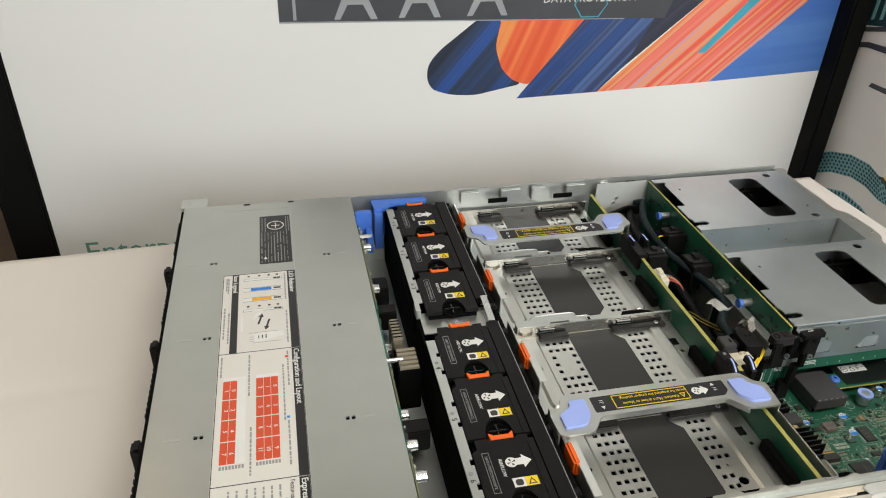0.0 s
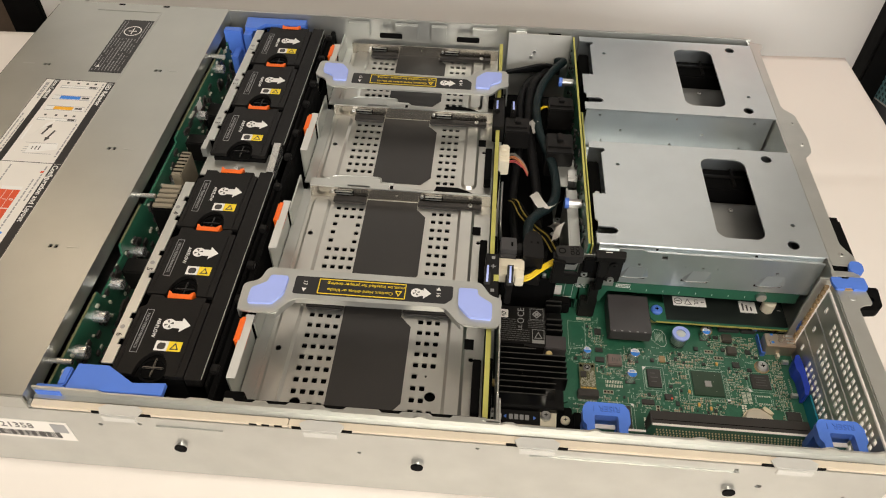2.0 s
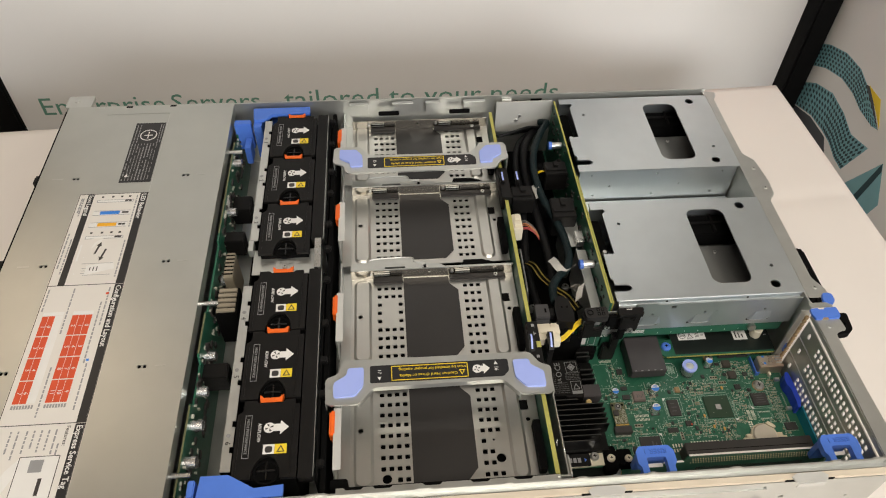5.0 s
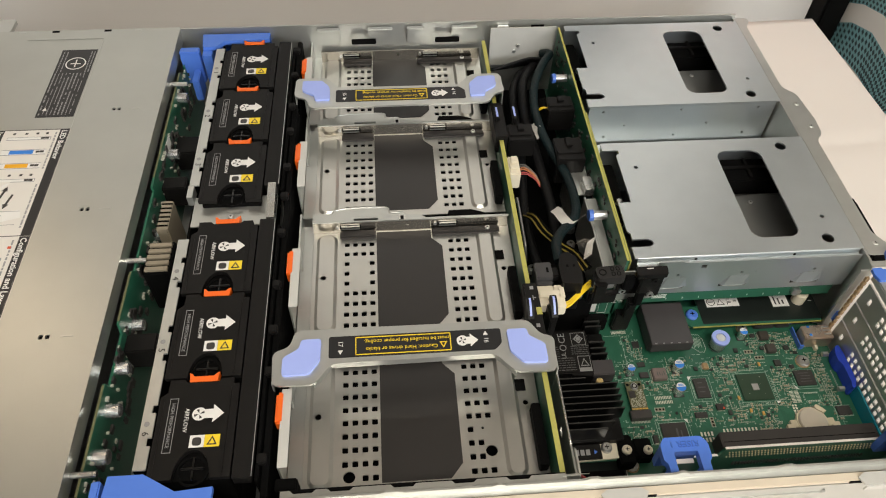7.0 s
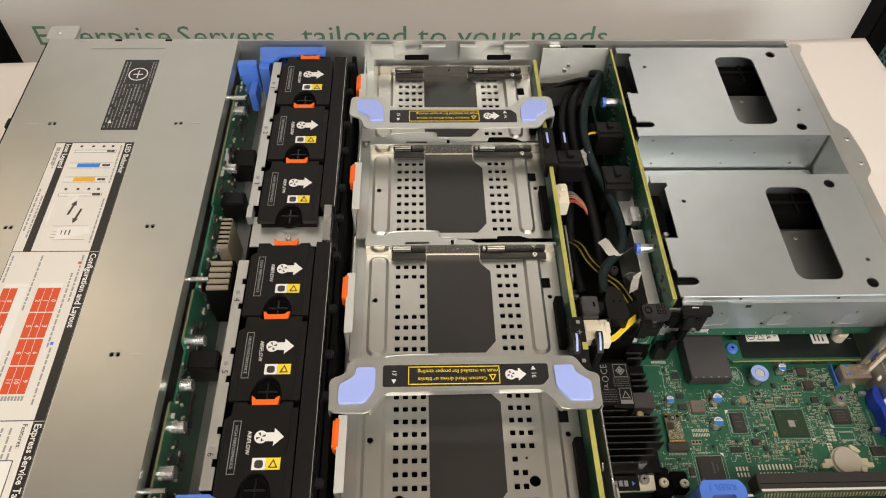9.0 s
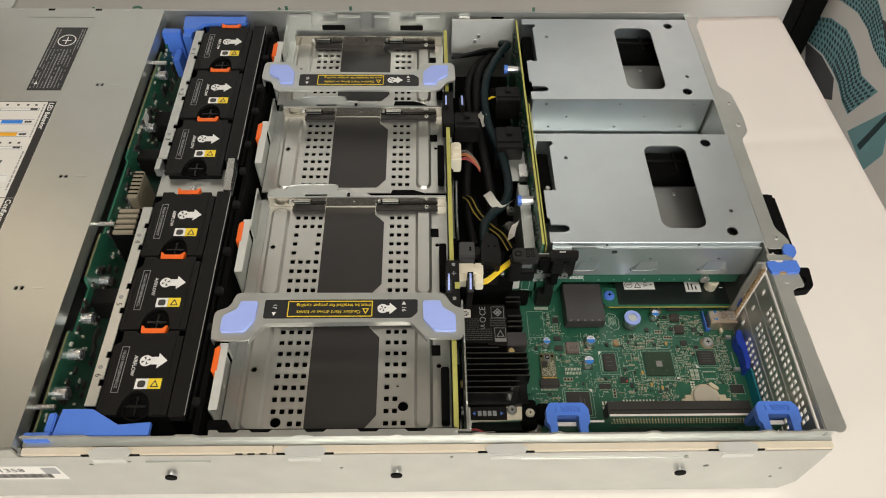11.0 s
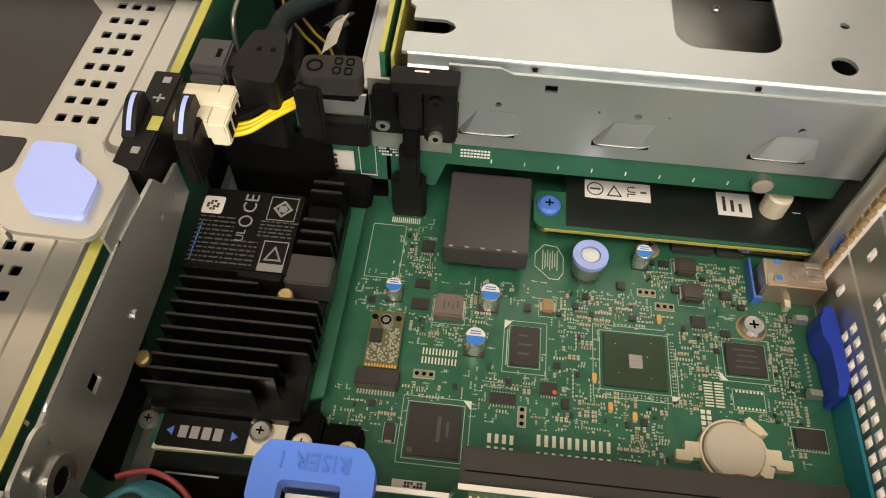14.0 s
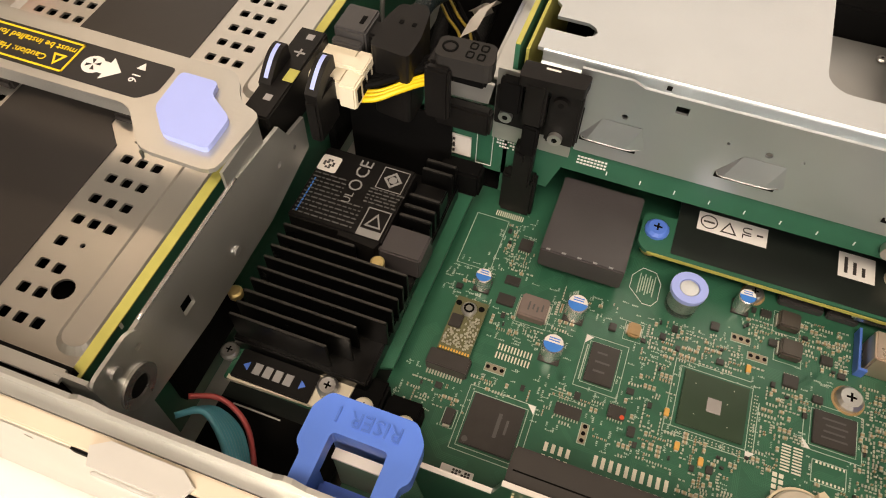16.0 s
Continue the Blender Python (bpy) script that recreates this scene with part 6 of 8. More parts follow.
# rear ports
up = thing("usb_port", (0.651, 0.134, B), "silver double usb port with blue tongue", "port")
part("shell", box(0.6388, 0.1237, B, 0.6600, 0.1352, B + 0.0120, 0.0006), USBSHELL, up)
part("tongue", sheet([(0.6368, 0.1395), (0.6368, 0.1225), (0.6398, 0.1225), (0.6398, 0.1235), (0.6376, 0.1235), (0.6376, 0.1395)], B, B + 0.0045), BLUE, up)
for x, y in ((0.6425, 0.1262), (0.6428, 0.1330)):
    part("blue_spot", box(x, y, B + 0.0120, x + 0.0020, y + 0.0018, B + 0.01204), BLUEPRINT, up)
for y in (0.1265, 0.1295, 0.1325):
    part("spring", box(0.6535, y, B + 0.0120, 0.6585, y + 0.0012, B + 0.0126), SCREW, up)
part("ground_tab", box(0.6480, 0.1205, B, 0.6500, 0.1236, B + 0.0035), CREAM, up)
vp = thing("video_port", (0.655, 0.100, B), "blue video port at the rear edge", "port")
part("body", sheet(soften([(0.6575, 0.1172), (0.6600, 0.1172), (0.6608, 0.1100), (0.6608, 0.0900), (0.6580, 0.0835), (0.6555, 0.0835), (0.6566, 0.0880), (0.6566, 0.1010), (0.6548, 0.1050), (0.6548, 0.1110)], 0.0008), B + 0.0010, B + 0.0120), VIDEOBLUE, vp)
for y in (0.1140, 0.0860):
    part("nut", can(y, B + 0.006, 0.6490, 0.6530, 0.0020, 6, axis="x"), SCREW, vp)
part("pins", boxes([(0.6528 + r * 0.0008, 0.0900 + 0.0016 * i, B, 0.6535 + r * 0.0008, 0.0907 + 0.0016 * i, B + 0.001) for i in range(9) for r in (0,)]), TIN, vp)["kind"] = "stuff"
tf = thing("teal_film", (0.655, 0.075, B), "translucent teal plastic film by the rear wall", "film")
part("sheet", box(0.6585, 0.0350, B + 0.0003, 0.6597, 0.0840, 0.0210), TEAL, tf)
CH += [(0.636, 0.120, 0.661, 0.140), (0.6505, 0.035, 0.661, 0.12)]

# pad fields, headers and printed marks
pads = []
for i in range(10):
    pads.append((0.5612 + i * 0.0025, 0.0607, B, 0.5624 + i * 0.0025, 0.0645, B + 0.0002))
    pads.append((0.5612 + i * 0.0025, 0.0550, B, 0.5624 + i * 0.0025, 0.0588, B + 0.0002))
for i in range(4):
    for r in (0, 1):
        pads.append((0.5453 + i * 0.0024, 0.0560 + r * 0.0042, B, 0.5465 + i * 0.0024, 0.0590 + r * 0.0042, B + 0.0002))
for i in range(11):
    for r in (0, 1):
        pads.append((0.5209 + i * 0.00114, 0.0856 + r * 0.0034, B, 0.5214 + i * 0.00114, 0.0880 + r * 0.0034, B + 0.0002))
for i in range(9):
    for r in (0, 1):
        pads.append((0.6169 + r * 0.0036, 0.0806 + i * 0.00106, B, 0.6198 + r * 0.0036, 0.0811 + i * 0.00106, B + 0.0002))
for i in range(8):
    for y in (0.0808, 0.0868):
        pads.append((0.6275 + i * 0.0012, y, B, 0.6281 + i * 0.0012, y + 0.0008, B + 0.0002))
for i in range(14):
    pads.append((0.5024 + i * 0.0008, 0.1438, B, 0.5028 + i * 0.0008, 0.1462, B + 0.0003))
for i in range(2):
    for j in range(4):
        pads.append((0.6150 + i * 0.0020, 0.0718 + j * 0.0020, B, 0.6164 + i * 0.0020, 0.0732 + j * 0.0020, B + 0.0002))
CH += [(0.560, 0.054, 0.587, 0.066), (0.544, 0.055, 0.556, 0.0645), (0.520, 0.0845, 0.5345, 0.0925), (0.616, 0.0795, 0.6245, 0.0910), (0.626, 0.080, 0.6375, 0.0885), (0.501, 0.143, 0.515, 0.147), (0.6145, 0.071, 0.619, 0.08)]
part("pad_field", boxes(pads), PADTIN, sb)["kind"] = "stuff"

# the many small components stand in groups between the large parts; some stretches stay bare
q = random.Random(31)
tiny = {"tin": [], "tan": [], "black": [], "cream": []}
GROUPS = ((0.512, 0.119, 0.522, 0.130, 5), (0.509, 0.1265, 0.515, 0.142, 5), (0.513, 0.095, 0.522, 0.105, 5), (0.535, 0.096, 0.539, 0.115, 6), (0.566, 0.106, 0.581, 0.119, 8), (0.541, 0.070, 0.560, 0.082, 5), (0.567, 0.066, 0.582, 0.080, 7), (0.583, 0.058, 0.612, 0.080, 6), (0.584, 0.107, 0.603, 0.121, 8), (0.599, 0.124, 0.622, 0.139, 9), (0.621, 0.118, 0.635, 0.143, 8), (0.608, 0.080, 0.622, 0.108, 8), (0.639, 0.076, 0.651, 0.122, 11), (0.514, 0.073, 0.536, 0.0795, 5), (0.496, 0.060, 0.514, 0.072, 4), (0.497, 0.106, 0.506, 0.116, 2), (0.565, 0.083, 0.579, 0.106, 3), (0.540, 0.116, 0.557, 0.122, 2), (0.625, 0.066, 0.645, 0.080, 5), (0.526, 0.094, 0.534, 0.101, 5))


def free(x, y, w, h):
    return not any(x < c2[2] and x + w > c2[0] and y < c2[3] and y + h > c2[1] for c2 in CH)


PITCH = 0.0005
for gx0, gy0, gx1, gy1, weight in GROUPS:
    area = (gx1 - gx0) * (gy1 - gy0) * 1e6
    for k in range(int(area * weight * 0.034)):
        cx = round(q.uniform(gx0, gx1) / PITCH) * PITCH
        cy = round(q.uniform(gy0, gy1) / PITCH) * PITCH
        kind = q.choices(("tin", "tan", "black", "cream"), (5, 2, 1.6, 2))[0]
        n, upright, along_x = q.choice((1, 2, 3, 4, 6)), q.random() < 0.6, q.random() < 0.7
        if kind == "black":
            w, h = q.choice(((0.0012, 0.0007), (0.0018, 0.0014), (0.0024, 0.0020)))
            n = 1
        elif kind == "cream":
            w, h = 0.0016, 0.0010
            n = min(n, 3)
        else:
            w, h = q.choice(((0.0010, 0.0005), (0.0008, 0.0004)))
        if upright:
            w, h = h, w
        for i in range(n):
            x, y = (cx + i * (w + 0.0005), cy) if along_x else (cx, cy + i * (h + 0.0005))
            if x + w < 0.6515 and free(x, y, w, h):
                CH.append((x - 0.0002, y - 0.0002, x + w + 0.0002, y + h + 0.0002))
                tall = {"tin": 0.0004, "tan": 0.0008, "black": 0.0011, "cream": 0.0008}[kind]
                if kind in ("tan", "cream"):
                    e = 0.25
                    if w > h:
                        tiny["tin"] += [(x, y, B, x + w * e, y + h, B + tall), (x + w * (1 - e), y, B, x + w, y + h, B + tall)]
                        tiny[kind].append((x + w * e, y, B, x + w * (1 - e), y + h, B + tall * 0.96))
                    else:
                        tiny["tin"] += [(x, y, B, x + w, y + h * e, B + tall), (x, y + h * (1 - e), B, x + w, y + h, B + tall)]
                        tiny[kind].append((x, y + h * e, B, x + w, y + h * (1 - e), B + tall * 0.96))
                else:
                    tiny[kind].append((x, y, B, x + w, y + h, B + tall))
for kind, m in (("tin", TIN), ("tan", COPPER), ("black", CHIP), ("cream", CERAMIC)):
    part("component_field", boxes(tiny[kind]), m, sb)["kind"] = "stuff"
# reference marks in short rows, thicker near the groups
for i in range(900):
    g = q.choice(GROUPS)
    x, y = q.uniform(g[0] - 0.004, g[2] + 0.004), q.uniform(g[1] - 0.004, g[3] + 0.004)
    n, up_ = q.randint(3, 5), q.random() < 0.5
    if y < 0.037 or x > 0.65:
        continue
    for k in range(n):
        xx, yy = (x + k * 0.0006, y) if not up_ else (x, y + k * 0.0006)
        if free(xx, yy, 0.0004, 0.0006):
            SILK.append((xx, yy, B, xx + (0.0004 if not up_ else 0.0006), yy + (0.0006 if not up_ else 0.0004) * q.choice((0.5, 1)), B + 0.00005))
for i in range(26):
    x, y, w, h = q.uniform(0.495, 0.64), q.uniform(0.04, 0.148), q.uniform(0.003, 0.008), q.uniform(0.003, 0.007)
    if free(x, y, w, h):
        outline(x, y, x + w, y + h, 0.0002)
part("silk_screen", boxes(SILK), SILKINK, sb)["kind"] = "stuff"
# copper tracks under the lacquer: bundles that run straight and turn by 45 degrees
verts, faces = [], []
for i in range(95):
    x, y, n = q.uniform(0.493, 0.650), q.uniform(0.034, 0.150), q.randint(3, 9)
    a0, leg1, leg2 = q.choice((0, 90, 180, 270)), q.uniform(0.004, 0.016), q.uniform(0.003, 0.014)
    a1 = a0 + q.choice((-45, 45))
    d0, d1 = Vector((math.cos(radians(a0)), math.sin(radians(a0)))), Vector((math.cos(radians(a1)), math.sin(radians(a1))))
    p0, p1 = Vector((-d0.y, d0.x)), Vector((-d1.y, d1.x))
    pm = (p0 + p1) / (1 + p0.dot(p1))
    for k in range(n):
        pts = []
        for off in (k * 0.00055, k * 0.00055 + 0.00022):
            s0 = Vector((x, y)) + p0 * off
            s1 = Vector((x, y)) + d0 * leg1 + pm * off
            s2 = Vector((x, y)) + d0 * leg1 + d1 * leg2 + p1 * off
            pts.append((s0, s1, s2))
        if any(not (0.4910 < p.x < 0.6590 and 0.011 < p.y < 0.156) for row in pts for p in row):
            continue
        v = len(verts)
        for row in pts:
            verts += [(p.x, p.y, B + 0.00002) for p in row]
        faces += [(v, v + 1, v + 4, v + 3), (v + 1, v + 2, v + 5, v + 4)]
me = bpy.data.meshes.new("tmp")
me.from_pydata(verts, [], faces)
b = bmesh.new()
b.from_mesh(me)
bpy.data.meshes.remove(me)
part("track_layer", b, TRACKS, sb)["kind"] = "stuff"
qr = part("code_label", box(0.5167, 0.0405, B, 0.5274, 0.0453, B + 0.0001), WHITE, sb, "small white code label")
part("bars", boxes([(0.5205 + 0.0010 * i, 0.0410 + 0.0010 * j, B + 0.0001, 0.5213 + 0.0010 * i, 0.0418 + 0.0010 * j, B + 0.00016) for i in range(6) for j in range(4) if (i * 3 + j * 5) % 4]), CHIP, qr)

# ---- riser card near the side wall, with blue clips ----
rk = thing("riser_card", (0.58, 0.032, 0.01), "green riser card with black slot and rows of pins", "expansion card")
prof = [(0.5180, 0.0100), (0.6530, 0.0100), (0.6530, 0.0470), (0.6350, 0.0470), (0.6340, 0.0555), (0.5370, 0.0555), (0.5350, 0.0460), (0.5120, 0.0460)]
part("board", sheet(prof, -0.0320, -0.0304, (), XZ), PCB, rk)
part("board_edge", box(0.5370, 0.0305, 0.0556, 0.6340, 0.0319, 0.0560), PAPER, rk)
part("board_edge", box(0.5125, 0.0305, 0.0461, 0.5350, 0.0319, 0.0465), PAPER, rk)
part("slot", box(0.5372, 0.0322, 0.0380, 0.6355, 0.0428, 0.0530, 0.0006), SLOTPLASTIC, rk)
part("key_groove", box(0.5385, 0.0360, 0.0530, 0.6335, 0.0364, 0.0531), SOFTBLACK, rk)
pins = []
for i in range(46):
    for r in range(3):
        x = 0.5400 + i * 0.0020 + (0.001 if r % 2 else 0)
        pins.append((x, 0.0296, 0.0452 + r * 0.0030, x + 0.0007, 0.0303, 0.0460 + r * 0.0030))
part("pin_field", boxes(pins), GOLDPIN, rk)["kind"] = "stuff"
pins = [(0.5470 + i * 0.0020, 0.0293, 0.0340 + r * 0.0024, 0.5479 + i * 0.0020, 0.0303, 0.0348 + r * 0.0024) for i in range(42) for r in (0, 1)]
part("pin_field", boxes(pins), CHIP, rk)["kind"] = "stuff"


def riser_clip(x0, words):
    """A blue clip that grips the riser, with a window and an inner tab."""
    k = thing("riser_clip", (x0 + 0.0125, 0.018, 0.03), "blue plastic riser clip with raised lettering", "clip", "blue riser clips")
    a = x0 - 0.0017
    u = [(0.0027, 0.0312), (0.0245, 0.0312), (0.0277, 0.0268), (0.0277, 0.0178), (0.0258, 0.0160), (0.0258, 0.0088), (0.0207, 0.0088), (0.0207, 0.0225), (0.0067, 0.0225), (0.0067, 0.0088), (0.0020, 0.0088), (0.0020, 0.0160), (0.0, 0.0178), (0.0, 0.0268)]
    part("top", sheet(soften([(a + px, py) for px, py in u], 0.0014), 0.0705, 0.0760), BLUE, k)
    part("side", box(a + 0.0022, 0.0090, 0.0480, a + 0.0064, 0.0158, 0.0704, 0.0008), BLUE, k)
    part("side", box(a + 0.0210, 0.0090, 0.0480, a + 0.0256, 0.0158, 0.0704, 0.0008), BLUE, k)
    part("tab", sheet([(0.0088, 0.0480), (0.0112, 0.0480), (0.0128, 0.0640), (0.0104, 0.0650)], a + 0.0076, a + 0.0198, (), YZ), BLUE, k)
    part("tab_lip", box(a + 0.0072, 0.0100, 0.0648, a + 0.0202, 0.0138, 0.0680, 0.0008), BLUE, k)
    part("back", box(a + 0.0030, 0.0262, 0.0480, a + 0.0247, 0.0306, 0.0704), BLUE, k)
    part("seen_edge", box(a + 0.0068, 0.0196, 0.0652, a + 0.0206, 0.0222, 0.0662), PAPER, k)
    part("seen_board", box(a + 0.0068, 0.0200, 0.0450, a + 0.0206, 0.0218, 0.0650), PCB, k)
    lettering(words, 0.0054, a + 0.0138, 0.0270, 0.0761, 180, DEEPBLUE, k, depth=0.0003)
    return k


riser_clip(0.4925, "RISER 1")
riser_clip(0.6285, "RISER 1")

# ---- storage controller with heat sink ----
pc = thing("storage_controller", (0.465, 0.085, 0.008), "black storage controller card with finned heat sink", "expansion card")
part("board", sheet([(0.4420, 0.0440), (0.4820, 0.0440), (0.4820, 0.0570), (0.4860, 0.0640), (0.4920, 0.0660), (0.4930, 0.1420), (0.4420, 0.1420)], 0.0160, 0.0176), PCB, pc)
part("base", box(0.4410, 0.0545, 0.0177, 0.4880, 0.1400, 0.0245, 0.0006), ANODISED, pc)
for y, xb in ((0.0567, 0.4751), (0.0612, 0.4807), (0.0657, 0.4810), (0.0702, 0.4890), (0.0748, 0.4890), (0.0793, 0.4890), (0.0839, 0.4888), (0.0884, 0.4885), (0.0930, 0.4681)):
    fin = part("fin", box(0.4420, y - 0.0005, 0.0245, xb, y + 0.0005, 0.0383, 0.0002), ANODISED, pc)
    # thin lighter strip paints the light along the top of each fin
    part("lit_edge", box(0.4424, y - 0.0004, 0.0383, xb - 0.0003, y + 0.0004, 0.0385), FINLIGHT, fin)
for y in (0.1123, 0.1168, 0.1216, 0.1343, 0.1385):
    fin = part("fin", box(0.4758, y - 0.0008, 0.0245, 0.4875, y + 0.0008, 0.0358, 0.0003), ANODISED, pc)
    part("lit_edge", box(0.4762, y - 0.0005, 0.0358, 0.4871, y + 0.0005, 0.0360), FINLIGHT, fin)
part("fin_block", box(0.4762, 0.1220, 0.0245, 0.4872, 0.1300, 0.0330, 0.0006), ANODISED, pc)
part("end_block", box(0.4745, 0.0965, 0.0245, 0.4895, 0.1080, 0.0350, 0.0006), DARKGREY, pc)
for x, y in ((0.4395, 0.0645), (0.4770, 0.0907)):
    gpn = part("spring_pin", can(x, y, 0.0245, 0.0350, 0.0016, 12), SOFTBLACK, pc)
    part("head", can(x, y, 0.0350, 0.0378, 0.0024, 16, 0.0006), GOLD, gpn, "gold pin head")
bt = part("battery_pack", box(0.4405, 0.0978, 0.0246, 0.4750, 0.1310, 0.0370, 0.0008), BLACK, pc, "black battery pack with printed label")
zt = 0.0371
part("code_square", sheet(rr(0.4410, 0.1195, 0.4482, 0.1268, 0.0008, 2), 0.0370, zt, ), PAPER, bt)
part("code_bars", boxes([(0.4424 + 0.0011 * i, 0.1209 + 0.0011 * j, zt, 0.4433 + 0.0011 * i, 0.1218 + 0.0011 * j, zt + 0.0001) for i in range(4) for j in range(4) if (i + j * 2) % 3]), CHIP, bt)
lettering("CE", 0.0068, 0.4575, 0.1250, zt, 90, FAINT, bt)
lettering("UL", 0.0042, 0.4570, 0.1115, zt, 90, FAINT, bt)
part("seal", sheet(ring(0.4572, 0.1175, 0.0024, 16), 0.0370, zt, [ring(0.4572, 0.1175, 0.0018, 16)]), FAINT, bt)
part("sign_frame", sheet(rect(0.4638, 0.1190, 0.4735, 0.1290), 0.0370, zt, [rect(0.4641, 0.1193, 0.4732, 0.1287)]), FAINT, bt)
part("sign", sheet([(0.4687, 0.1277), (0.4722, 0.1240), (0.4687, 0.1203), (0.4652, 0.1240)], 0.0370, zt, [[(0.4687, 0.1265), (0.4710, 0.1240), (0.4687, 0.1215), (0.4664, 0.1240)]]), FAINT, bt)
part("sign_core", sheet(ring(0.4687, 0.1240, 0.0015, 12), 0.0370, zt), FAINT, bt)
part("sign_frame", sheet(rect(0.4655, 0.0985, 0.4740, 0.1105), 0.0370, zt, [rect(0.4659, 0.1015, 0.4736, 0.1101)]), FAINT, bt)
part("sign", sheet([(0.4668, 0.1027), (0.4728, 0.1027), (0.4698, 0.1087)], 0.0370, zt, [[(0.4677, 0.1033), (0.4719, 0.1033), (0.4698, 0.1074)]]), FAINT, bt)
q, rows = random.Random(5), []
for i in range(11):
    x, y = 0.4415, 0.1180 - i * 0.0018
    xe = 0.4540 if i < 5 else 0.4635
    while x < xe:
        w = q.uniform(0.0008, 0.003)
        rows.append((x, y, 0.0370, min(x + w, xe), y + 0.0005, zt))
        x += w + 0.0006
for i in range(5):
    x, y = 0.4625, 0.1180 - i * 0.0015
    while x < 0.4735:
        w = q.uniform(0.0008, 0.003)
        rows.append((x, y, 0.0370, x + w, y + 0.0005, zt))
        x += w + 0.0006
part("fine_print", boxes(rows), CHIPINK, bt)["kind"] = "stuff"
part("blue_print", boxes([(0.4425, 0.1000 + 0.0016 * i, 0.0370, 0.4430, 0.1012 + 0.0016 * i, zt) for i in range(10)]), BLUEPRINT, bt)
part("corner_tab", sheet(soften([(0.4600, 0.0960), (0.4740, 0.0950), (0.4745, 0.0978), (0.4600, 0.0978)], 0.0006), 0.0245, 0.0370), BLACK, pc)
pl = part("name_plate", box(0.4450, 0.0440, 0.0198, 0.4722, 0.0540, 0.0212, 0.0003), BLACK, pc, "black name plate with pale print")
part("name_print", boxes([(0.4513 + 0.0036 * i, 0.0468, 0.0212, 0.4539 + 0.0036 * i, 0.0506, 0.0214) for i in range(4)]), GREYPRINT, pl)
part("pointer", sheet([(0.4475, 0.0487), (0.4495, 0.0472), (0.4495, 0.0502)], 0.0212, 0.0214), BLUE, pl)
part("pointer", sheet([(0.4695, 0.0487), (0.4675, 0.0472), (0.4675, 0.0502)], 0.0212, 0.0214), BLUE, pl)
part("bracket", sheet([(0.4440, 0.0432), (0.4830, 0.0445), (0.4835, 0.0545), (0.4715, 0.0545), (0.4715, 0.0448), (0.4440, 0.0448)], 0.0177, 0.0196), CREAM, pc, "cream steel bracket")
screw("screw", 0.4890, 0.0490, 0.0200, 0.0222, 0.0032, CREAM, pc)
screw("screw", 0.5030, 0.0485, 0.0190, 0.0212, 0.0030, CREAM, pc)
part("latch_block", box(0.4945, 0.0440, B, 0.5065, 0.0575, 0.0188, 0.001), SOFTBLACK, pc)
screw("screw", 0.4760, 0.0512, 0.0197, 0.0226, 0.0036, SCREW, pc)
screw("screw", 0.4400, 0.0522, 0.0180, 0.0200, 0.0032, SCREW, pc)
part("film", box(0.4420, 0.0130, 0.0100, 0.4870, 0.0400, 0.0112), SOFTBLACK, pc)
part("slit", box(0.4470, 0.0385, 0.0113, 0.4640, 0.0390, 0.0116), PALESTEEL, pc)
pn = part("card_connector", box(0.4835, 0.0400, 0.0090, 0.4940, 0.0600, 0.0200, 0.001), SOFTBLACK, pc)
part("rear_connector", box(0.4790, 0.1420, 0.0170, 0.4950, 0.1500, 0.0290, 0.001), SOFTBLACK, pc)

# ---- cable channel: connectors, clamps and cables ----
# black sheet that paints the shade at the bottom of the channel
part("channel_shadow", box(0.4400, 0.156, 0.0070, 0.4990, 0.430, 0.0090), SOFTBLACK, ch)
lb = thing("latch_block", (0.434, 0.125, 0.06), "black plastic latch block with blue striped levers", "latch")
part("body", box(0.4290, 0.1030, 0.0600, 0.4385, 0.1450, 0.0765, 0.0006), BLACK, lb)
part("window", box(0.4350, 0.1195, 0.0765, 0.4385, 0.1250, 0.0768), EDGE, lb)
part("lock_sign", boxes([(0.4332, 0.1395, 0.0765, 0.4356, 0.1420, 0.0767), (0.4325, 0.1325, 0.0765, 0.4362, 0.1331, 0.0767), (0.4341, 0.1310, 0.0765, 0.4347, 0.1345, 0.0767), (0.4332, 0.1100, 0.0765, 0.4356, 0.1125, 0.0767)]), GREYPRINT, lb)


def lever(x, y):
    b = bmesh.new()
    rows = []
    for i in range(9):
        t = i / 8
        yy, zz = y + 0.0135 * t, 0.0765 + 0.0062 * math.sin(t * math.pi * 0.62)
        rows.append([b.verts.new(p) for p in ((x, yy, zz), (x + 0.0042, yy, zz), (x + 0.0042, yy + 0.0004, zz - 0.0055), (x, yy + 0.0004, zz - 0.0055))])
    for a, c in zip(rows, rows[1:]):
        for i in range(4):
            b.faces.new((a[i], a[(i + 1) % 4], c[(i + 1) % 4], c[i]))
    b.faces.new(rows[0])
    b.faces.new(rows[-1])
    k = part("lever", b, BLACK, lb)
    b = bmesh.new()
    rows = []
    for i in range(9):
        t = 0.1 + 0.8 * i / 8
        yy, zz = y + 0.0135 * t, 0.0767 + 0.0062 * math.sin(t * math.pi * 0.62)
        rows.append([b.verts.new(p) for p in ((x + 0.0014, yy, zz), (x + 0.0028, yy, zz))])
    for a, c in zip(rows, rows[1:]):
        b.faces.new((a[0], a[1], c[1], c[0]))
    part("stripe", b, LILAC, k, "light blue stripe")


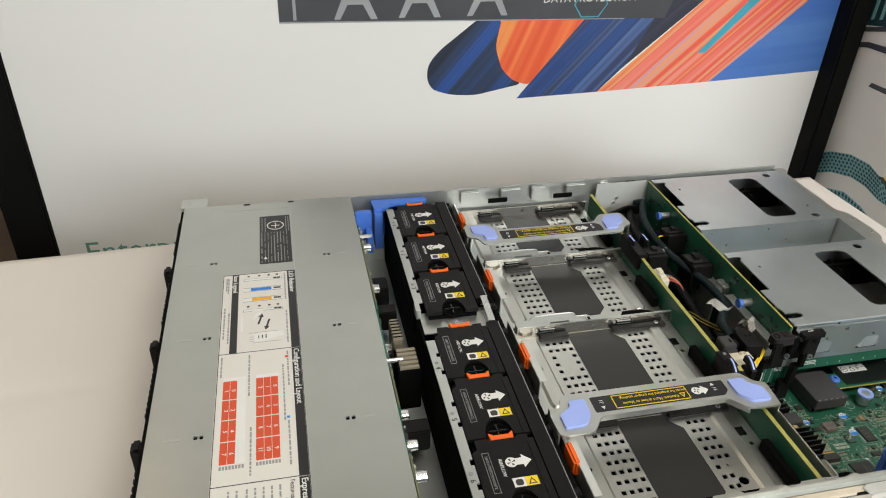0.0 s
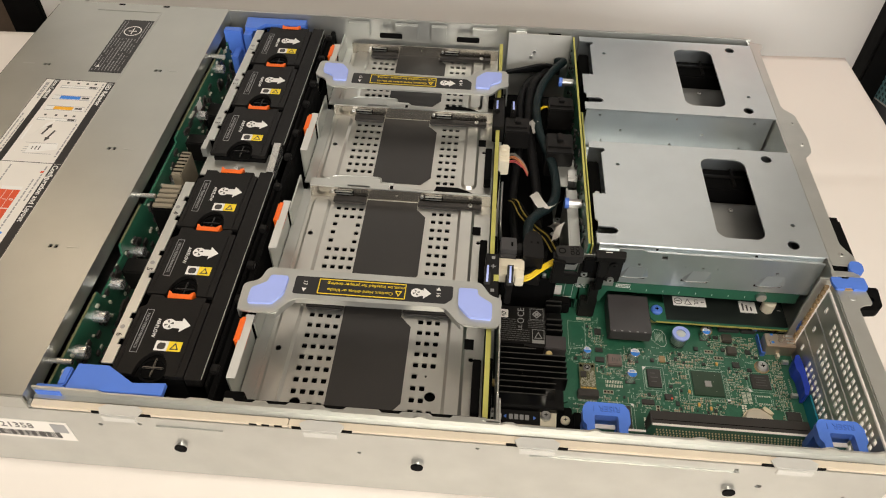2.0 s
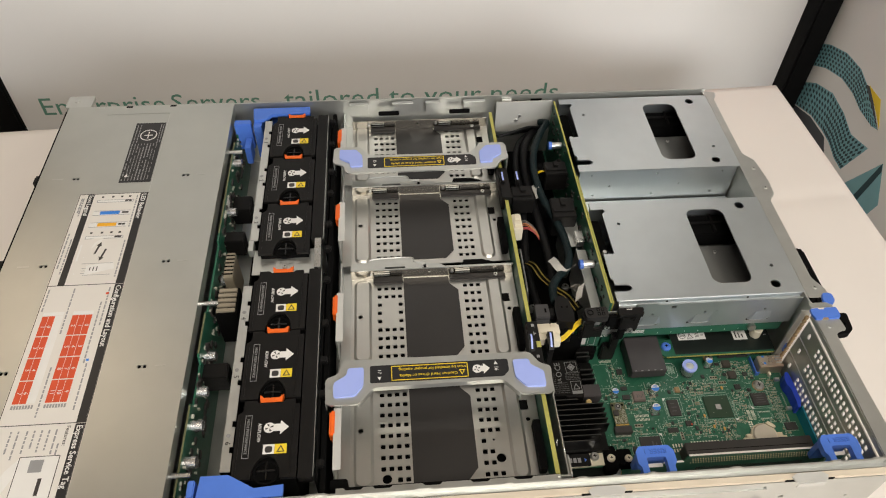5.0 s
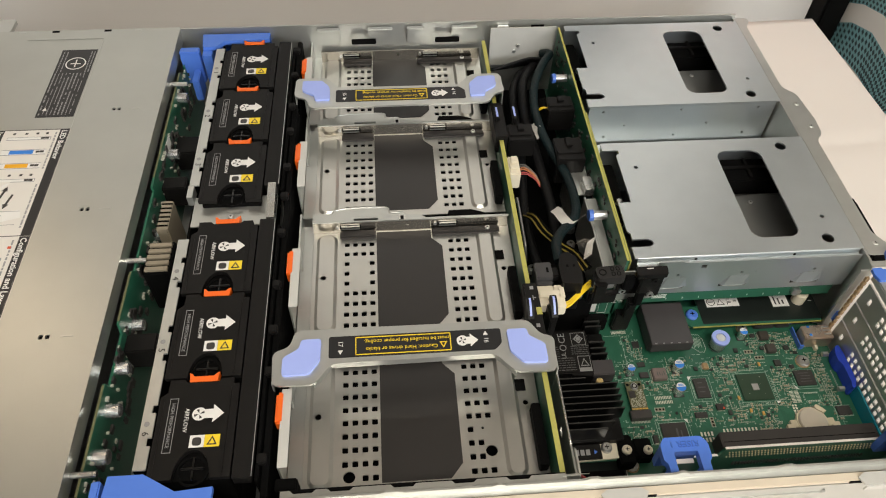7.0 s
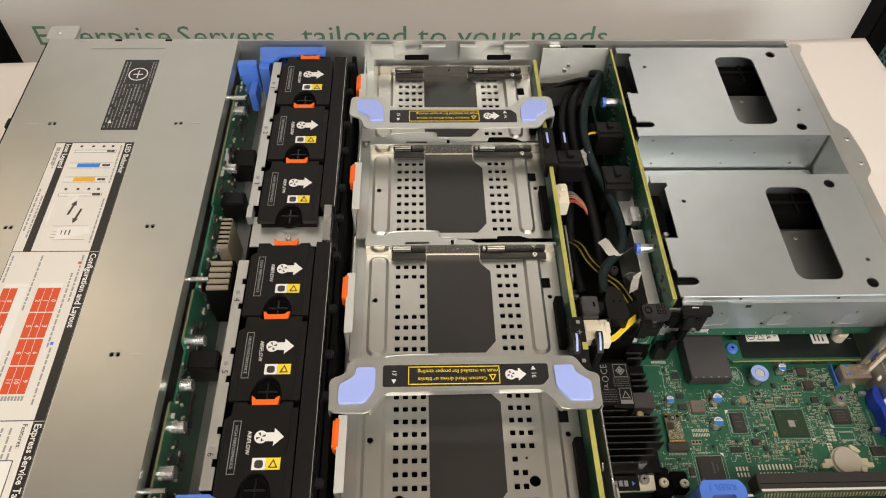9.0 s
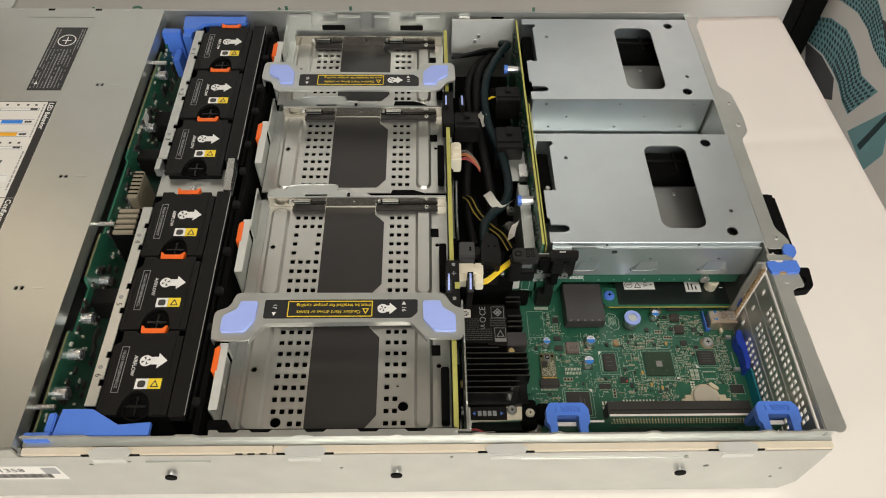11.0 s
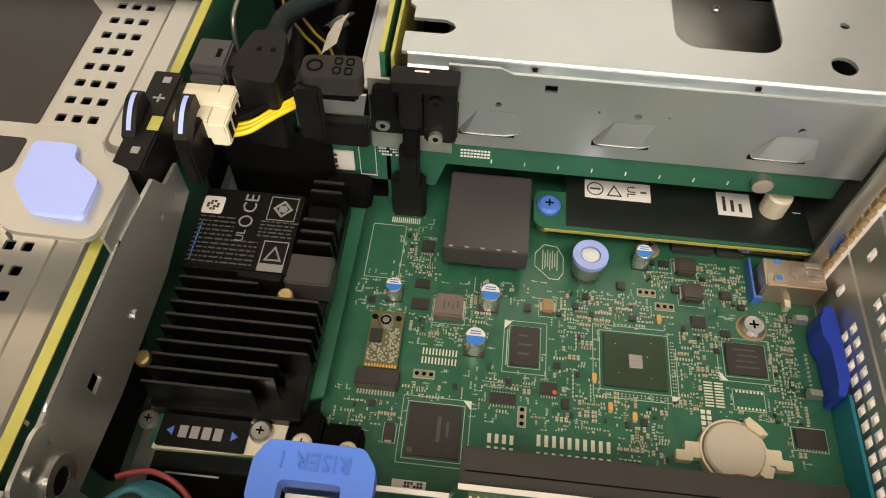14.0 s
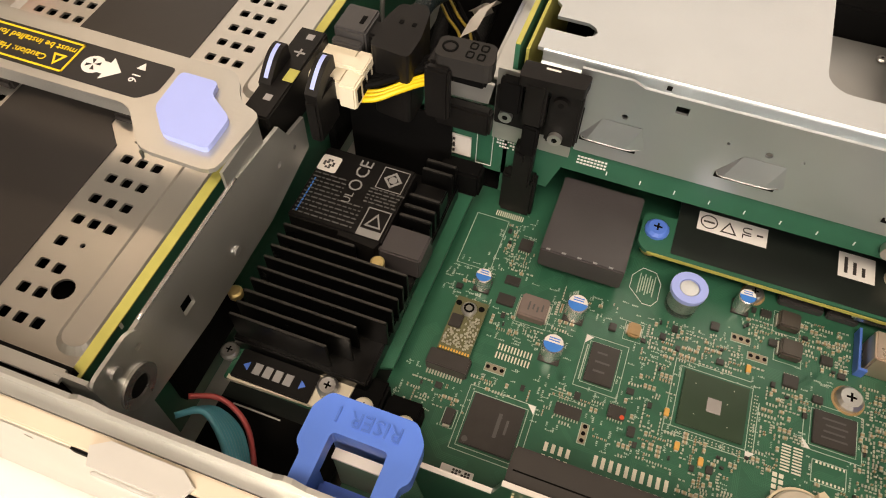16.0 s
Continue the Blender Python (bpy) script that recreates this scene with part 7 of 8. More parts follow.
lever(0.4285, 0.1160)
lever(0.4440, 0.1165)
part("lever_post", box(0.4435, 0.1160, 0.0560, 0.4480, 0.1300, 0.0735, 0.0008), BLACK, lb)
lb2 = thing("latch_block", (0.434, 0.31, 0.06), "black plastic latch block with blue striped levers", "latch")
part("body", box(0.4290, 0.2880, 0.0600, 0.4385, 0.3300, 0.0765, 0.0006), BLACK, lb2)
for x in (0.4300, 0.4440):
    k = part("lever", box(x, 0.3060, 0.0700, x + 0.0042, 0.3195, 0.0810, 0.0016), BLACK, lb2)
    part("stripe", box(x + 0.0012, 0.3070, 0.0811, x + 0.0028, 0.3185, 0.0814), LILAC, k, "light blue stripe")


def plug(name, x0, y0, z0, x1, y1, z1, material, label, ribs=True):
    p = thing(name, ((x0 + x1) / 2, (y0 + y1) / 2, z0), label, "connector")
    part("body", box(x0, y0, z0, x1, y1, z1, 0.0009), material, p)
    if ribs:
        part("rib", box(x0 + 0.001, y0 + (y1 - y0) * 0.25, z1, x1 - 0.002, y0 + (y1 - y0) * 0.42, z1 + 0.0014, 0.0003), material, p)
        part("clip", box((x0 + x1) / 2 - 0.002, y0 + (y1 - y0) * 0.55, z1, (x0 + x1) / 2 + 0.003, y1 - 0.002, z1 + 0.0022, 0.0005), material, p)
    return p


pp = thing("power_plug", (0.446, 0.136, 0.064), "cream power plug with black and yellow wires", "connector")
part("body", box(0.4375, 0.1290, 0.0640, 0.4500, 0.1450, 0.0725, 0.0006), CREAM, pp)
part("housing", box(0.4500, 0.1265, 0.0640, 0.4560, 0.1445, 0.0735, 0.0006), CREAM, pp)
part("latch_arm", box(0.4395, 0.1345, 0.0725, 0.4535, 0.1400, 0.0745, 0.0005), CREAM, pp)
part("latch_head", box(0.4528, 0.1330, 0.0735, 0.4562, 0.1415, 0.0752, 0.0004), CREAM, pp)
for i in range(4):
    part("key_rib", box(0.4368, 0.1300 + i * 0.0038, 0.0650, 0.4376, 0.1318 + i * 0.0038, 0.0715), CREAM, pp)
    part("wire_hole", box(0.4560, 0.1285 + i * 0.0040, 0.0660, 0.4563, 0.1308 + i * 0.0040, 0.0715), SOFTBLACK, pp)
plug("small_plug", 0.4355, 0.2510, 0.0560, 0.4440, 0.2710, 0.0720, CREAM, "cream plug with red and black wires")
gp_ = thing("black_plug", (0.445, 0.155, 0.056), "dark grey cable plug on the board", "connector")
part("body", box(0.4390, 0.1480, 0.0560, 0.4505, 0.1615, 0.0770, 0.0007), GREYPLASTIC, gp_)
part("slot", box(0.4465, 0.1525, 0.0770, 0.4480, 0.1565, 0.0772), SOFTBLACK, gp_)
part("step", box(0.4392, 0.1450, 0.0560, 0.4500, 0.1480, 0.0740, 0.0006), GREYPLASTIC, gp_)
part("latch", box(0.4500, 0.1500, 0.0690, 0.4550, 0.1580, 0.0755, 0.0008), BLACK, gp_)
bp_ = thing("black_plug", (0.4615, 0.152, 0.050), "black moulded cable plug on the board", "connector")
part("body", sheet(soften([(0.4550, 0.1415), (0.4690, 0.1400), (0.4695, 0.1500), (0.4676, 0.1645), (0.4570, 0.1645), (0.4548, 0.1560)], 0.0022), 0.0500, 0.0795), BLACK, bp_)
part("collar", sheet(soften([(0.4575, 0.1640), (0.4672, 0.1640), (0.4650, 0.1690), (0.4595, 0.1690)], 0.0015), 0.0540, 0.0770), BLACK, bp_)
for x in (0.4600, 0.4645):
    part("mark", box(x, 0.1545, 0.0795, x + 0.0014, 0.1562, 0.0797), SOFTBLACK, bp_)
plug("black_plug", 0.4395, 0.2860, 0.0560, 0.4600, 0.3060, 0.0740, BLACK, "black moulded cable plug on the board")
plug("black_plug", 0.4740, 0.2620, 0.0480, 0.4960, 0.2880, 0.0740, BLACK, "black moulded cable plug on the board")
plug("black_plug", 0.4770, 0.3200, 0.0520, 0.4985, 0.3390, 0.0740, BLACK, "black moulded cable plug on the board")
us = thing("pull_tab_plug", (0.488, 0.14, 0.08), "black rubber plug with embossed marks", "connector")
part("body", sheet(soften([(0.4778, 0.1392), (0.4968, 0.1400), (0.4955, 0.1503), (0.4772, 0.1490)], 0.0028), 0.0775, 0.0845), RUBBER, us)
part("emboss", sheet(ring(0.4815, 0.1445, 0.0026, 18), 0.0845, 0.0848, [ring(0.4815, 0.1445, 0.0019, 18)]), SOFTBLACK, us)
for i in range(2):
    for j in range(2):
        part("emboss", sheet(rr(0.4872 + i * 0.0036, 0.1414 + j * 0.0042, 0.4898 + i * 0.0036, 0.1446 + j * 0.0042, 0.0008, 2), 0.0845, 0.0847, [rr(0.4877 + i * 0.0036, 0.1419 + j * 0.0042, 0.4893 + i * 0.0036, 0.1441 + j * 0.0042, 0.0004, 2)]), SOFTBLACK, us)
part("neck", box(0.4805, 0.1450, 0.0690, 0.4935, 0.1488, 0.0775, 0.001), SOFTBLACK, us)

hd = thing("cable_holder", (0.5, 0.145, 0.02), "black plastic cable holder with screws on a steel plate", "bracket")
part("arm", box(0.4757, 0.1360, 0.0600, 0.4842, 0.1395, 0.0814, 0.0010), BLACK, hd)
part("arm_top", box(0.4757, 0.1395, 0.0790, 0.4790, 0.1470, 0.0814, 0.0008), BLACK, hd)
part("bright_plate", sheet([(0.4800, 0.0600), (0.4940, 0.0600), (0.4955, 0.0690), (0.4900, 0.0690), (0.4870, 0.0720), (0.4800, 0.0720)], -0.1500, -0.1490, (), XZ), STEEL, hd)
part("frame", box(0.4765, 0.1440, 0.0490, 0.4965, 0.1488, 0.0600, 0.0010), BLACK, hd)
part("plate", box(0.4965, 0.1485, 0.0530, 0.5258, 0.1498, 0.0700, 0.0004), BLACK, hd)
part("steel_plate", box(0.4960, 0.1502, 0.0440, 0.5240, 0.1512, 0.0760), STEEL, hd)
part("cap", sheet(soften([(0.5050, 0.1405), (0.5255, 0.1412), (0.5262, 0.1480), (0.5050, 0.1480)], 0.0012), 0.0800, 0.0840), BLACK, hd)
part("clamp_face", box(0.5150, 0.1440, 0.0550, 0.5255, 0.1484, 0.0800, 0.0008), BLACK, hd)
part("side_lug", box(0.4985, 0.1440, 0.0630, 0.5060, 0.1480, 0.0770, 0.0008), SOFTBLACK, hd)
part("tongue", box(0.5076, 0.1400, 0.0640, 0.5146, 0.1445, 0.0822, 0.0009), BLACK, hd)
part("tongue", box(0.5084, 0.1395, 0.0505, 0.5138, 0.1440, 0.0640, 0.0008), SOFTBLACK, hd)
part("tongue", box(0.5062, 0.1432, 0.0290, 0.5132, 0.1482, 0.0505, 0.0008), BLACK, hd)
part("tooth", box(0.5068, 0.1418, 0.0430, 0.5100, 0.1432, 0.0480, 0.0004), BLACK, hd)
part("foot", box(0.5022, 0.1468, 0.0086, 0.5150, 0.1522, 0.0300, 0.0010), BLACK, hd)
for x, z, y in ((0.5007, 0.0582, 0.1484), (0.5190, 0.0588, 0.1438), (0.5190, 0.0745, 0.1438)):
    sc = part("screw", can(x, z, y - 0.0016, y, 0.0024, 16, axis="y"), SCREW if z < 0.07 else BLACK, hd)
    part("recess", can(x, z, y - 0.0017, y - 0.0016, 0.0010, 8, axis="y"), SOFTBLACK, sc)
part("white_tab", box(0.5120, 0.1460, 0.0840, 0.5165, 0.1466, 0.0842), PAPER, hd)

gr = thing("green_riser", (0.58, 0.155, 0.01), "long green riser board below the rear cage", "circuit board")
part("board", sheet([(0.4660, 0.0240), (0.5180, 0.0220), (0.5220, 0.0350), (0.6600, 0.0348), (0.6600, 0.0478), (0.5220, 0.0478), (0.5100, 0.0540), (0.4660, 0.0560)], -0.1545, -0.1530, (), XZ), PCB, gr)
la = part("paper_label", box(0.4755, 0.1522, 0.0272, 0.4880, 0.1529, 0.0374), PAPER, gr, "small white code label")
part("bars", boxes([(0.4765 + 0.0011 * i, 0.1518, 0.0288 + 0.0012 * j, 0.4774 + 0.0011 * i, 0.1522, 0.0298 + 0.0012 * j) for i in range(5) for j in range(6) if (i * 2 + j) % 3]), CHIP, la)
part("printed_frame", boxes([(0.4900, 0.1526, 0.0250, 0.4902, 0.1529, 0.0420), (0.4960, 0.1526, 0.0250, 0.4962, 0.1529, 0.0420), (0.4900, 0.1526, 0.0250, 0.4962, 0.1529, 0.0252)] + [(0.4975 + i * 0.0010, 0.1526, 0.0370 + r * 0.0016, 0.4982 + i * 0.0010, 0.1529, 0.0376 + r * 0.0016) for i in range(9) for r in range(4) if (i + r) % 5] + [(0.5270 + i * 0.0012, 0.1526, 0.0400 + r * 0.0016, 0.5279 + i * 0.0012, 0.1529, 0.0406 + r * 0.0016) for i in range(9) for r in range(3)] + [(0.5380 + 0.012 * i, 0.1526, 0.0378, 0.5384 + 0.012 * i, 0.1529, 0.0395) for i in range(9)]), WHITE, gr)["kind"] = "stuff"
part("metal_clip", box(0.4715, 0.1490, 0.0240, 0.4745, 0.1520, 0.0520, 0.0005), STEEL, gr)
part("corner_screw", can(0.6330, 0.0415, 0.1500, 0.1529, 0.0036, 16, axis="y"), SCREW, gr)
# black sheet standing in for the dark cavity behind the controller
part("cavity_shadow", box(0.4420, 0.1470, 0.0100, 0.4820, 0.1480, 0.0500), SOFTBLACK, gr)


def cable(label, runs, r, material=SLEEVE):
    c = thing("cable", runs[0][0], label, "cable", "cables in the channel")
    for pts in runs:
        part("strand", tube(pts, r), material, c)
    return c


def side_by_side(pts, n, step, drop=0.0):
    """n runs next to one another."""
    return [[(x + step[0] * i, y + step[1] * i, z - drop * i) for x, y, z in pts] for i in range(n)]


cable("long green-black braided cable curving along the channel", [[(0.488, 0.420, 0.058), (0.494, 0.412, 0.063), (0.485, 0.395, 0.066), (0.472, 0.363, 0.068), (0.467, 0.331, 0.068), (0.469, 0.299, 0.067), (0.474, 0.279, 0.066), (0.4805, 0.250, 0.066), (0.4815, 0.224, 0.066), (0.4770, 0.208, 0.066), (0.4670, 0.197, 0.067), (0.4600, 0.185, 0.068), (0.4590, 0.168, 0.068)]], 0.0037, TEALSLEEVE)
cable("black sleeved power cable in the channel", [[(0.484, 0.420, 0.048), (0.474, 0.400, 0.054), (0.464, 0.374, 0.058), (0.461, 0.335, 0.056), (0.463, 0.300, 0.054), (0.466, 0.270, 0.050), (0.470, 0.240, 0.040), (0.470, 0.205, 0.030)]], 0.0042)
cable("black braided cable low in the channel", [[(0.478, 0.418, 0.044), (0.462, 0.392, 0.052), (0.454, 0.360, 0.052), (0.455, 0.320, 0.048), (0.452, 0.280, 0.042), (0.450, 0.240, 0.032), (0.455, 0.200, 0.022)]], 0.0036)
cable("thin black cable bundle by the far wall", [[(0.440, 0.398 + 0.004 * i, 0.058 - 0.003 * i), (0.455, 0.402 + 0.003 * i, 0.060 - 0.003 * i), (0.475, 0.410 + 0.002 * i, 0.060 - 0.003 * i), (0.492, 0.414, 0.056 - 0.002 * i)] for i in range(5)], 0.0014)
cable("thin black wires beside the yellow wires", side_by_side([(0.447, 0.232, 0.045), (0.4505, 0.219, 0.053), (0.4555, 0.205, 0.055), (0.4655, 0.191, 0.055), (0.474, 0.181, 0.056), (0.480, 0.168, 0.056)], 4, (0.0016, 0.0010)), 0.0008, SOFTBLACK)
cable("thin yellow wires in the cable bundle", side_by_side([(0.4455, 0.232, 0.046), (0.449, 0.220, 0.055), (0.454, 0.205, 0.0565), (0.464, 0.191, 0.0565), (0.472, 0.182, 0.057), (0.478, 0.168, 0.057)], 2, (0.0034, 0.0022)), 0.0006, WIREDARK)
cable("black wires from the cream plug", side_by_side([(0.4540, 0.1335, 0.068), (0.4600, 0.1365, 0.069), (0.4660, 0.1420, 0.0695), (0.4715, 0.1480, 0.0695)], 5, (0.0004, 0.0024), 0.0003), 0.0011, SOFTBLACK)
cable("yellow wires from the cream plug", side_by_side([(0.4540, 0.1315, 0.064), (0.4600, 0.1330, 0.065), (0.4660, 0.1375, 0.0665), (0.4715, 0.1425, 0.0670), (0.4770, 0.1470, 0.0670)], 3, (0.0003, 0.0018), -0.0003), 0.0010, WIREY)
for label, m, y, z in (("pink-red wires from a small cream plug", WIRER, 0.0, 0.066), ("orange wires from a small cream plug", WIREO, 0.004, 0.067), ("grey wires from a small cream plug", WIREG, 0.008, 0.067)):
    cable(label, side_by_side([(0.4440, 0.2560 + y, z), (0.4490, 0.2555 + y * 0.9, z + 0.001), (0.4560, 0.2520 + y * 0.5, z - 0.002), (0.4600, 0.2500 + y * 0.2, z - 0.008)], 2, (0.0002, 0.0018)), 0.00042, m)
cable("black wires to the rear board plug", [[(0.468, 0.344 - 0.002 * i, 0.062), (0.474, 0.341 - 0.002 * i, 0.069), (0.480, 0.339 - 0.002 * i, 0.069)] for i in range(5)], 0.0011, SOFTBLACK)
cable("yellow wire at the rear board plug", [[(0.468, 0.333, 0.062), (0.474, 0.3315, 0.068), (0.481, 0.331, 0.068)]], 0.0011, WIREY)
cable("teal flat cable in the board corner", [[(0.4405, 0.0240 + 0.0008 * i, 0.0300 - 0.0012 * i), (0.4470, 0.0285 + 0.0006 * i, 0.0280 - 0.0012 * i), (0.4560, 0.0225 + 0.0010 * i, 0.0240 - 0.0010 * i), (0.4640, 0.0120 + 0.0011 * i, 0.0190 - 0.0006 * i)] for i in range(8)], 0.0010, WIREB)
cable("red wire beside the teal cable", [[(0.4405, 0.0310, 0.0290), (0.4490, 0.0345, 0.0260), (0.4590, 0.0305, 0.0220), (0.4670, 0.0190, 0.0170)]], 0.0009, WIRER)


def cable_tag(pts, z, label):
    """A folded white paper flag on a cable."""
    t = thing("cable_tag", (*pts[0], z), label, "label", "paper cable tags")
    b = bmesh.new()
    rows = []
    for i, (x, y) in enumerate(pts):
        h = z + 0.003 * math.sin(i * 1.4)
        rows.append((b.verts.new((x, y, h)), b.verts.new((x + 0.0055, y + 0.0015, h + 0.0040))))
    for a, c in zip(rows, rows[1:]):
        b.faces.new((a[0], a[1], c[1], c[0])).smooth = True
    bmesh.ops.solidify(b, geom=b.faces[:], thickness=0.0002)
    part("paper", b, PAPER, t)


cable_tag([(0.4600, 0.2130), (0.4612, 0.2085), (0.4645, 0.2030), (0.4690, 0.2000), (0.4740, 0.2010), (0.4790, 0.2030)], 0.070, "curled white paper tag on a cable")
cable_tag([(0.4740, 0.1850), (0.4765, 0.1820), (0.4790, 0.1800)], 0.066, "small white paper tag on a cable")
cable_tag([(0.4810, 0.1825), (0.4800, 0.1790), (0.4780, 0.1750), (0.4765, 0.1690)], 0.070, "white paper tag with printed code on a cable")
cable_tag([(0.4590, 0.3120), (0.4620, 0.3050), (0.4640, 0.2960)], 0.064, "white paper tag on a cable")
bd = thing("wire_bail", (0.447, 0.21, 0.05), "bent steel wire bail beside the board", "wire")
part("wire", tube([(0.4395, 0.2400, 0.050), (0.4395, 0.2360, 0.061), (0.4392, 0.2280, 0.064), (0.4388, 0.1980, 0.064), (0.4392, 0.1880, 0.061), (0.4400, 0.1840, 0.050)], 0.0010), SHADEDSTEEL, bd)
for x, y in ((0.452, 0.205), (0.490, 0.245), (0.487, 0.228)):
    screw("channel_screw", x, y, 0.0095, 0.0150, 0.0035, SCREW, ch)

# ---- banners behind and beside the table ----
def stroke_material(name, stops, angle, fine=0.006):
    """Paint dragged along one direction: streaks of several colours."""
    m = bpy.data.materials.new(name)
    m.use_nodes = True
    n, l = m.node_tree.nodes, m.node_tree.links
    b = n["Principled BSDF"]
    b.inputs["Roughness"].default_value = 0.5
    co = n.new("ShaderNodeTexCoord")
    mp = n.new("ShaderNodeMapping")
    mp.vector_type = "TEXTURE"
    mp.inputs["Rotation"].default_value = (0, radians(-angle), 0)
    mp.inputs["Scale"].default_value = (0.5, 1, fine)
    l.new(co.outputs["Object"], mp.inputs[0])
    no = n.new("ShaderNodeTexNoise")
    no.inputs["Scale"].default_value, no.inputs["Detail"].default_value = 0.35, 5
    l.new(mp.outputs[0], no.inputs[0])
    ra = n.new("ShaderNodeValToRGB")
    e = ra.color_ramp.elements
    while len(e) < len(stops):
        e.new(0.5)
    for k, (p, c) in enumerate(stops):
        e[k].position, e[k].color = p, (*c, 1)
    l.new(no.outputs[0], ra.inputs[0])
    l.new(ra.outputs[0], b.inputs["Base Color"])
    return m


NAVY = stroke_material("navy_paint", ((0.35, (0.012, 0.018, 0.035)), (0.5, (0.02, 0.04, 0.10)), (0.62, (0.02, 0.08, 0.32)), (0.75, (0.015, 0.02, 0.04))), 50)
ORANGEPAINT = stroke_material("orange_paint", ((0.35, (0.75, 0.10, 0.03)), (0.5, (0.85, 0.17, 0.05)), (0.6, (0.85, 0.32, 0.08)), (0.72, (0.45, 0.12, 0.22))), 68)
BLUEPAINT = stroke_material("blue_paint", ((0.3, (0.015, 0.03, 0.10)), (0.45, (0.02, 0.07, 0.26)), (0.55, (0.03, 0.04, 0.10)), (0.7, (0.10, 0.20, 0.48))), 48)
DARKPAINT = stroke_material("dark_paint", ((0.35, (0.012, 0.014, 0.025)), (0.6, (0.03, 0.035, 0.06)), (0.75, (0.25, 0.05, 0.15))), 41)
SALMON = stroke_material("salmon_paint", ((0.32, (0.80, 0.45, 0.32)), (0.45, (0.85, 0.22, 0.16)), (0.53, (0.80, 0.10, 0.08)), (0.6, (0.85, 0.35, 0.12)), (0.68, (0.55, 0.30, 0.55)), (0.78, (0.82, 0.60, 0.45))), 43)
SKYPAINT = stroke_material("sky_blue_paint", ((0.35, (0.06, 0.16, 0.52)), (0.55, (0.10, 0.24, 0.60)), (0.68, (0.07, 0.20, 0.58)), (0.8, (0.20, 0.34, 0.65))), 4, 0.02)
TEALPAINT = mat("teal_paint", (0.06, 0.36, 0.48), 0.5, 0, 0.15, 60)
PHOTO = mat("dark_photo_print", (0.055, 0.058, 0.066), 0.5, 0, 0.3, 14)
PHOTOLIGHT = mat("photo_highlight", (0.33, 0.34, 0.36), 0.5, 0, 0.2, 30)
RIBBON = mat("ribbon_print", (0.20, 0.42, 0.46), 0.5, 0, 0.12, 30)
RIBBONDARK = mat("ribbon_dots", (0.012, 0.045, 0.055), 0.5, 0, 0.2, 30)
PANELGREY = mat("panel_vinyl", (0.80, 0.79, 0.76), 0.55, 0, 0.02, 3)

bn = thing("display_banner", (0.36, 0.73, -0.75), "white printed banner in a black frame behind the table", "banner")
part("panel", box(-0.225, 0.722, -0.72, 0.935, 0.726, 1.0), BANNER, bn)
part("post", box(-0.280, 0.715, -0.75, -0.2265, 0.745, 1.02, 0.003), FRAMEBLACK, bn)
part("post", box(0.9330, 0.690, -0.75, 0.9660, 0.745, 1.02, 0.003), FRAMEBLACK, bn)
part("rail", box(-0.280, 0.715, 1.0205, 0.966, 0.745, 1.06, 0.003), FRAMEBLACK, bn)
UPRIGHT = pose(0, 0, 0, 90, 0, 0)
lettering("Enterprise", 0.044, 0, 0, 0, 0, GREENINK, bn, Matrix.Translation((-0.192, 0.7217, -0.128)) @ UPRIGHT, "LEFT")
lettering("Servers", 0.044, 0, 0, 0, 0, GREENINK, bn, Matrix.Translation((0.000, 0.7217, -0.128)) @ UPRIGHT, "LEFT")
lettering("tailored to your needs", 0.0465, 0, 0, 0, 0, GREENINK, bn, Matrix.Translation((0.168, 0.7217, -0.128)) @ UPRIGHT, "LEFT")


def print_on(name, pts, material, lift=0.0002, holes=()):
    return part(name, sheet(pts, -0.7220 + 0.0, -0.7220 + lift, holes, XZ), material, bn)


print_on("paint_stroke", soften([(0.306, 0.129), (0.304, 0.108), (0.312, 0.092), (0.340, 0.083), (0.375, 0.081), (0.445, 0.095), (0.412, 0.122), (0.402, 0.156), (0.408, 0.192), (0.378, 0.192), (0.322, 0.148)], 0.010), NAVY, 0.0002)
print_on("paint_stroke", soften([(0.408, 0.192), (0.401, 0.150), (0.412, 0.118), (0.430, 0.100), (0.456, 0.092), (0.535, 0.192)], 0.010), ORANGEPAINT, 0.0003)
print_on("paint_stroke", [(0.438, 0.073), (0.562, 0.077), (0.599, 0.114), (0.640, 0.192), (0.534, 0.192)], BLUEPAINT, 0.0004)
print_on("paint_stroke", [(0.562, 0.077), (0.583, 0.100), (0.740, 0.235), (0.655, 0.235), (0.633, 0.182), (0.599, 0.114)], DARKPAINT, 0.00035)
print_on("paint_stroke", [(0.562, 0.0770), (0.744, 0.0845), (0.915, 0.235), (0.740, 0.235)], SALMON, 0.0005)
print_on("paint_stroke", [(0.714, 0.130), (0.727, 0.130), (0.826, 0.235), (0.806, 0.235)], TEALPAINT, 0.0006)
print_on("paint_stroke", [(0.7445, 0.0845), (0.935, 0.094), (0.935, 0.235), (0.9155, 0.235)], SKYPAINT, 0.0005)
ph = print_on("server_photo", [(0.110, 0.191), (0.650, 0.183), (0.700, 0.330), (0.110, 0.330)], PHOTO, 0.0007)
for x in (0.180, 0.265, 0.358):
    part("bracket_print", sheet([(x, 0.1935), (x + 0.008, 0.1935), (x + 0.018, 0.212), (x + 0.038, 0.212), (x + 0.048, 0.1930), (x + 0.057, 0.1930), (x + 0.044, 0.222), (x + 0.050, 0.240), (x + 0.006, 0.240), (x + 0.012, 0.222)], -0.7213, -0.7212, (), XZ), PHOTOLIGHT, ph)
